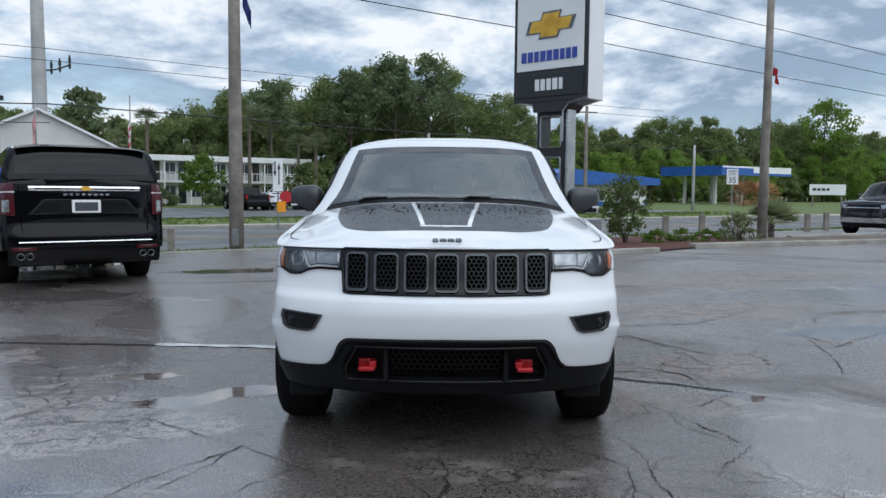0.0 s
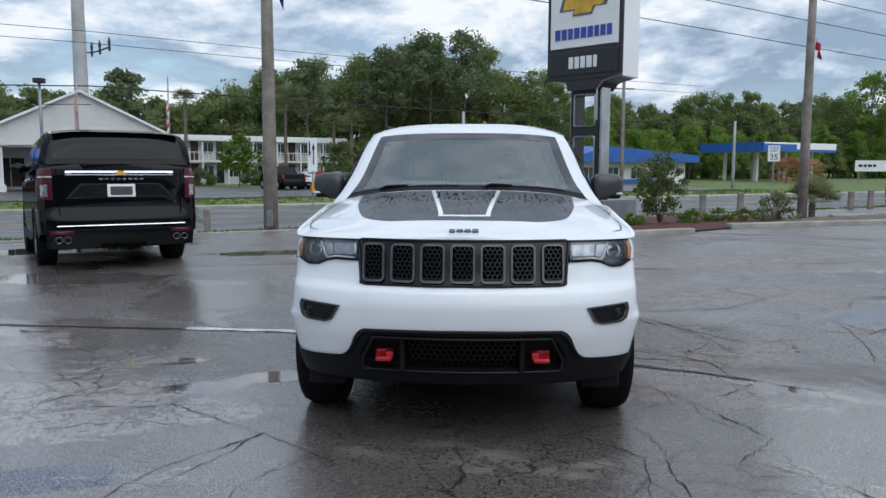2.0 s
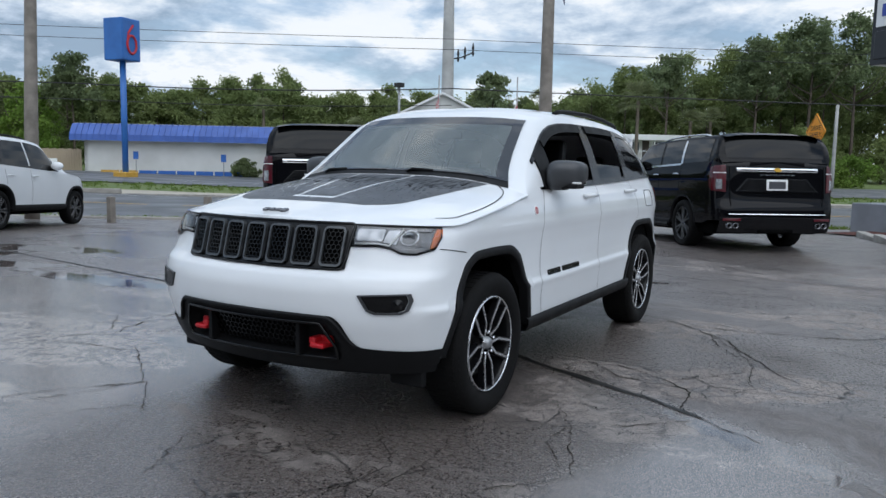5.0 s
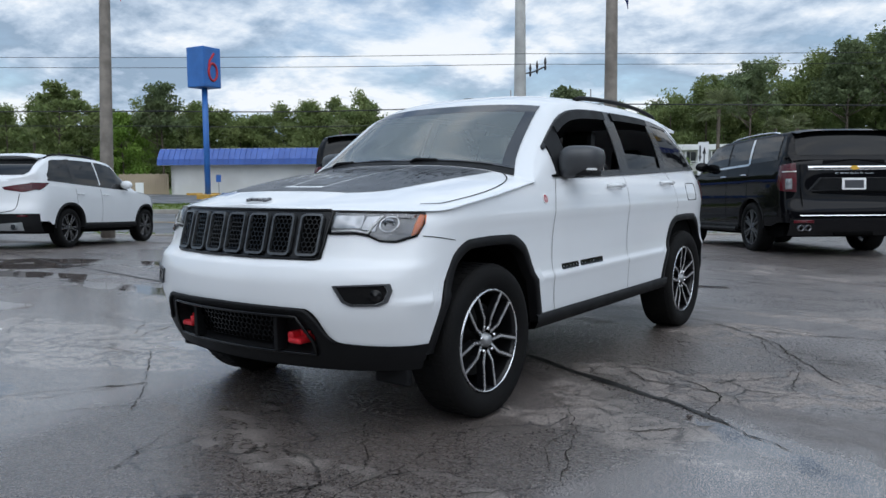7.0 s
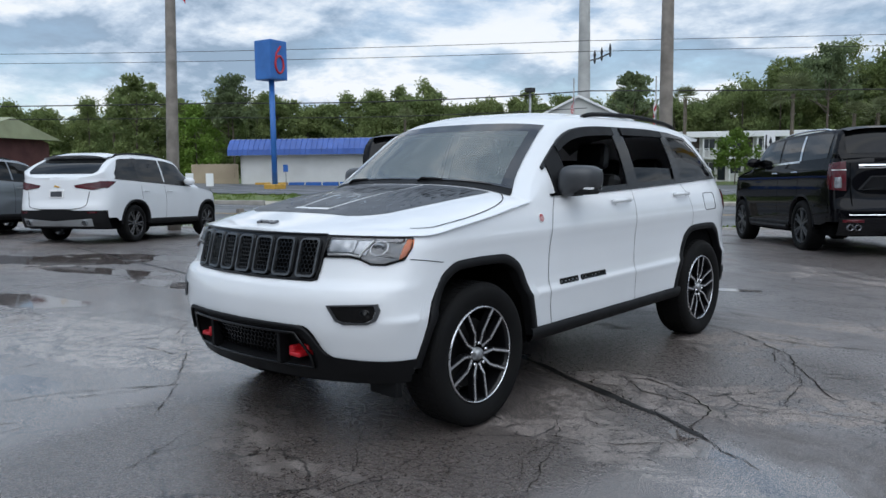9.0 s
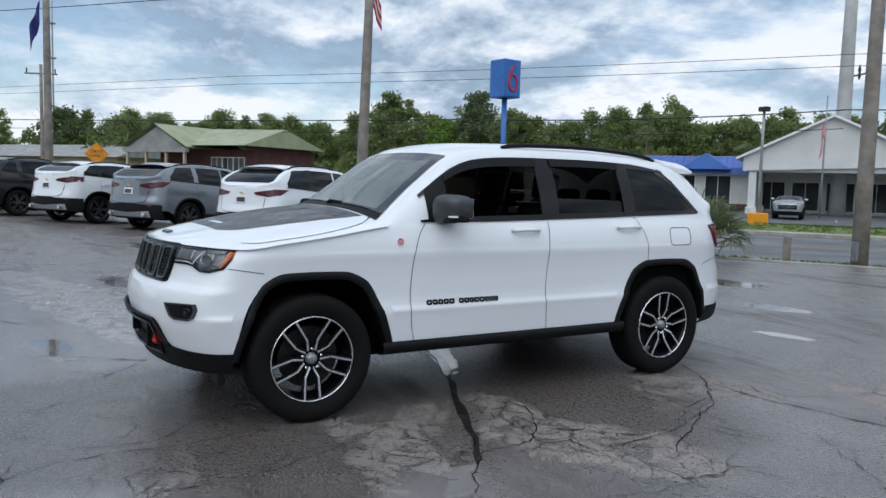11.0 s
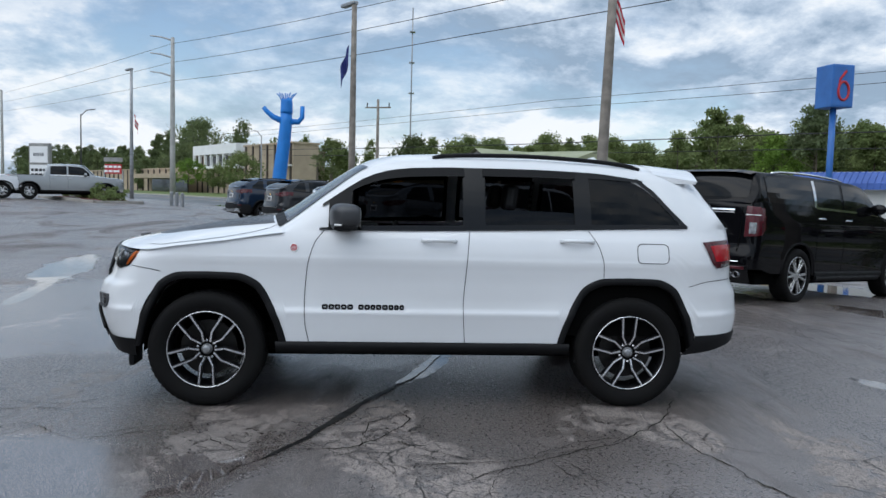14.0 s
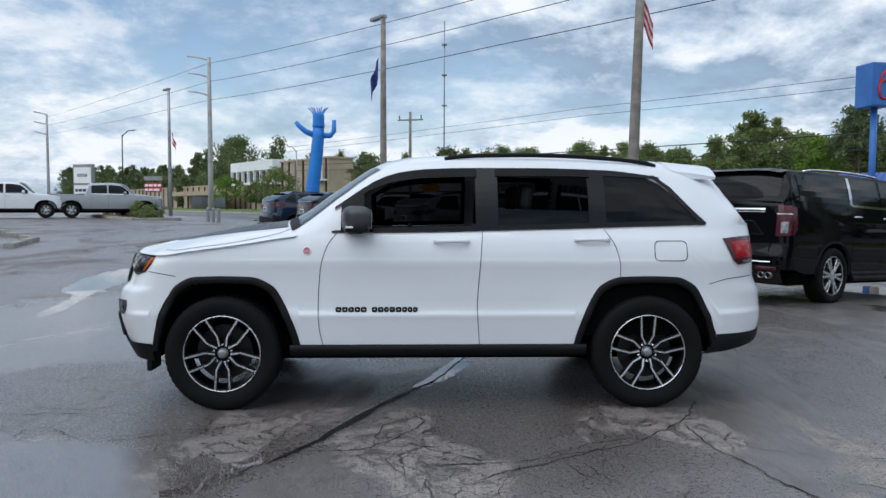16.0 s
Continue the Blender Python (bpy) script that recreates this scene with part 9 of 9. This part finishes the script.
# ---- cracks, joints and stains of the lot ----
def crack(pts, w, wander, rnd, branch=0.3, out=None, halo=None, depth=0, crumble=3.5):
    """A jagged hairline opening along points of the plan, with side branches and crumbled pale edges."""
    line = []
    for a, b in zip(pts[:-1], pts[1:]):
        k = max(2, int(math.dist(a, b) / 0.035))
        for i in range(k):
            line.append((a[0] + (b[0] - a[0]) * i / k, a[1] + (b[1] - a[1]) * i / k))
    line.append(pts[-1])
    seed = rnd.uniform(0, 50)

    def shift(x, y, o):
        return wander * noise.noise(Vector((x * 2.3, y * 2.3, seed + o))) + wander * 0.45 * noise.noise(Vector((x * 8, y * 8, seed + o + 9))) + rnd.uniform(-0.011, 0.011)
    j = [(x + shift(x, y, 0), y + shift(x, y, 20)) for x, y in line]
    for store, wide, lift in ((out, 1.0, 0.0045), (halo, crumble, 0.003)):
        vs, fs = [], []
        n = len(j)
        for i, (x, y) in enumerate(j):
            a, b = j[max(i - 1, 0)], j[min(i + 1, n - 1)]
            dx, dy = b[0] - a[0], b[1] - a[1]
            l = math.hypot(dx, dy) or 1
            f = abs(noise.noise(Vector((x * 5, y * 5, seed + 3))) * 2)
            ww = w * wide * ((0.4 + 0.5 * f) if wide == 1 else (max(0, f - 0.25) * 1.5 * rnd.uniform(0.3, 1.2))) * (0.2 + 0.8 * min(1, i / 5, (n - 1 - i) / 5))
            z = ground_at(x, y) + lift
            o = 0 if wide == 1 else rnd.uniform(-0.4, 0.4) * ww
            vs += [(x - dy / l * (ww / 2 + o), y + dx / l * (ww / 2 + o), z), (x + dy / l * (ww / 2 - o), y - dx / l * (ww / 2 - o), z)]
            if i:
                fs.append((2 * i - 2, 2 * i - 1, 2 * i + 1, 2 * i))
        store.append((vs, fs))
    for i, (x, y) in enumerate(j[1:-1]):
        if depth < 3 and rnd.random() < branch * 0.05:
            dx, dy = j[i + 2][0] - x, j[i + 2][1] - y
            ang = math.atan2(dy, dx) + rnd.choice((-1, 1)) * rnd.uniform(0.5, 1.4)
            LL = rnd.uniform(0.2, 0.9) * (0.75 ** depth)
            mid = (x + math.cos(ang) * LL * 0.5 + rnd.uniform(-0.08, 0.08), y + math.sin(ang) * LL * 0.5 + rnd.uniform(-0.08, 0.08))
            crack([(x, y), mid, (x + math.cos(ang + 0.3) * LL, y + math.sin(ang + 0.3) * LL)], w * 0.7, wander * 0.7, rnd, branch * 0.7, out, halo, depth + 1, crumble)


rnd = random.Random(21)
geos, pale = [], []
front = [[(-1.35, 3.1), (-1.23, 3.42), (-1.1, 3.86), (-1.42, 4.09), (-1.92, 4.4)], [(-1.56, 2.97), (-1.45, 3.3), (-1.1, 3.86), (-0.56, 3.42)], [(0.93, 4.22), (1.03, 3.68), (0.98, 3.2), (1.3, 2.5)], [(1.14, 4.96), (1.42, 4.52), (1.65, 3.95), (1.3, 3.5)],
         [(0.06, 2.95), (-0.07, 3.2), (-0.2, 3.5)], [(0.84, 3.1), (0.9, 3.63), (0.49, 4.07)], [(1.64, 3.42), (1.37, 3.43), (1.24, 3.62)]]
beside = [[(0.67, 7.9), (1.27, 7.55), (1.70, 7.12), (1.97, 6.66), (2.3, 6.15)], [(0.97, 5.8), (1.23, 5.88), (1.6, 5.73), (1.76, 5.56), (1.8, 5.2), (2.07, 4.97), (2.29, 4.88)], [(1.51, 4.65), (1.72, 4.78), (1.92, 5.0)], [(1.59, 5.74), (1.98, 6.2), (1.95, 6.6)],
          [(1.3, 7.57), (1.86, 7.6), (2.57, 7.77), (3.4, 8.6)], [(1.61, 7.22), (2.0, 6.45), (2.08, 5.82)], [(3.45, 7.32), (3.24, 6.28), (3.0, 5.6)], [(2.4, 7.2), (3.4, 6.6), (4.2, 7.3)]]
for i, ln in enumerate(front + beside):
    crack(ln, 0.010 if i in (7, 8, 11) else 0.0062, 0.035, rnd, 0.35, geos, pale, 0, 2.0)
for _ in range(210):
    x, y = rnd.uniform(-14, 12), rnd.uniform(-3, 17)
    a = rnd.uniform(0, math.pi)
    L = rnd.uniform(0.3, 1.8)
    crack([(x, y), (x + math.cos(a) * L * 0.5, y + math.sin(a) * L * 0.5), (x + math.cos(a + 0.5) * L, y + math.sin(a + 0.5) * L)], rnd.uniform(0.003, 0.0055), 0.07, rnd, 0.8, geos, pale, 0, 1.5)
crack_ob = thing("asphalt_cracks", "dark branching cracks across the wet asphalt", "crack", kind="stuff", data=mesh_of("asphalt_cracks", *join(*geos)))
crack_ob.data.materials.append(M["crack"])
M["crumble"] = surf("crumbled_crack_edge", (0.23, 0.21, 0.178), (0.09, 0.085, 0.078), scale=30, rough=(0.5, 0.7), bump=0.6, grain=160, coords="World")
crumbs = thing("crack_edges", "pale crumbled edges along the asphalt cracks", "crack", kind="stuff", data=mesh_of("crack_edges", *join(*pale)))
crumbs.data.materials.append(M["crumble"])


def ribbon(name, label, pts, w0, w1, material, lift, seed=1.0, rag=0.3, kind="structure"):
    """A strip with ragged edges along a soft line of the plan."""
    line = smooth_line(pts, 90)
    vs, fs = [], []
    n = len(line)
    for i, (x, y) in enumerate(line):
        a, b = line[max(i - 1, 0)], line[min(i + 1, n - 1)]
        dx, dy = b[0] - a[0], b[1] - a[1]
        l = math.hypot(dx, dy) or 1
        w = w0 + (w1 - w0) * i / (n - 1)
        e = min(1, i / 5, (n - 1 - i) / 5) ** 0.5
        for sgn in (-1, 1):
            o = sgn * w / 2 * e * (1 + rag * 2 * noise.noise(Vector((x * 4, y * 4, seed + sgn))))
            vs.append((x - dy / l * o, y + dx / l * o, ground_at(x, y) + lift))
        if i:
            fs.append((2 * i - 2, 2 * i - 1, 2 * i + 1, 2 * i))
    ob = thing(name, label, "lot marking", kind=kind, data=mesh_of(name, vs, fs))
    ob.data.materials.append(material)
    return ob


M["joint"] = surf("filled_joint_tar", (0.007, 0.007, 0.007), (0.018, 0.017, 0.016), scale=8, rough=(0.3, 0.6), spec=0.2, coords="World")
M["pale_strip"] = surf("mottled_white_strip", (0.62, 0.63, 0.64), (0.40, 0.40, 0.40), scale=7, rough=(0.12, 0.3), coords="World")
# pale bluish base paints the sky's reflection on water in the joint
M["water_sheen"] = surf("painted_water_sheen", (0.28, 0.30, 0.325), (0.12, 0.127, 0.135), scale=4.0, rough=(0.06, 0.16), coords="World", spec=1.0, bump=0.1, grain=60)
ribbon("joint_line", "dark tar joint running across the lot", [(-11, 7.3), (-6, 6.7), (-3.9, 6.48), (-1.5, 6.38), (-0.57, 6.15), (0.44, 5.78), (0.68, 5.67), (1.12, 5.47), (1.6, 5.27), (1.97, 5.06)], 0.034, 0.055, M["joint"], 0.004, 3.0, 0.75)
ribbon("bay_line", "ragged white strip along the joint", [(-2.55, 6.46), (-1.9, 6.43), (-1.2, 6.36)], 0.10, 0.10, M["pale_strip"], 0.0065, 5.0, 0.35)
ribbon("silt_line", "wet strip in the joint, sky sheen put into its pale colour", [(-1.25, 6.35), (-0.57, 6.15), (-0.1, 6.0), (0.32, 5.82)], 0.06, 0.075, M["water_sheen"], 0.0065, 7.0, 0.34)
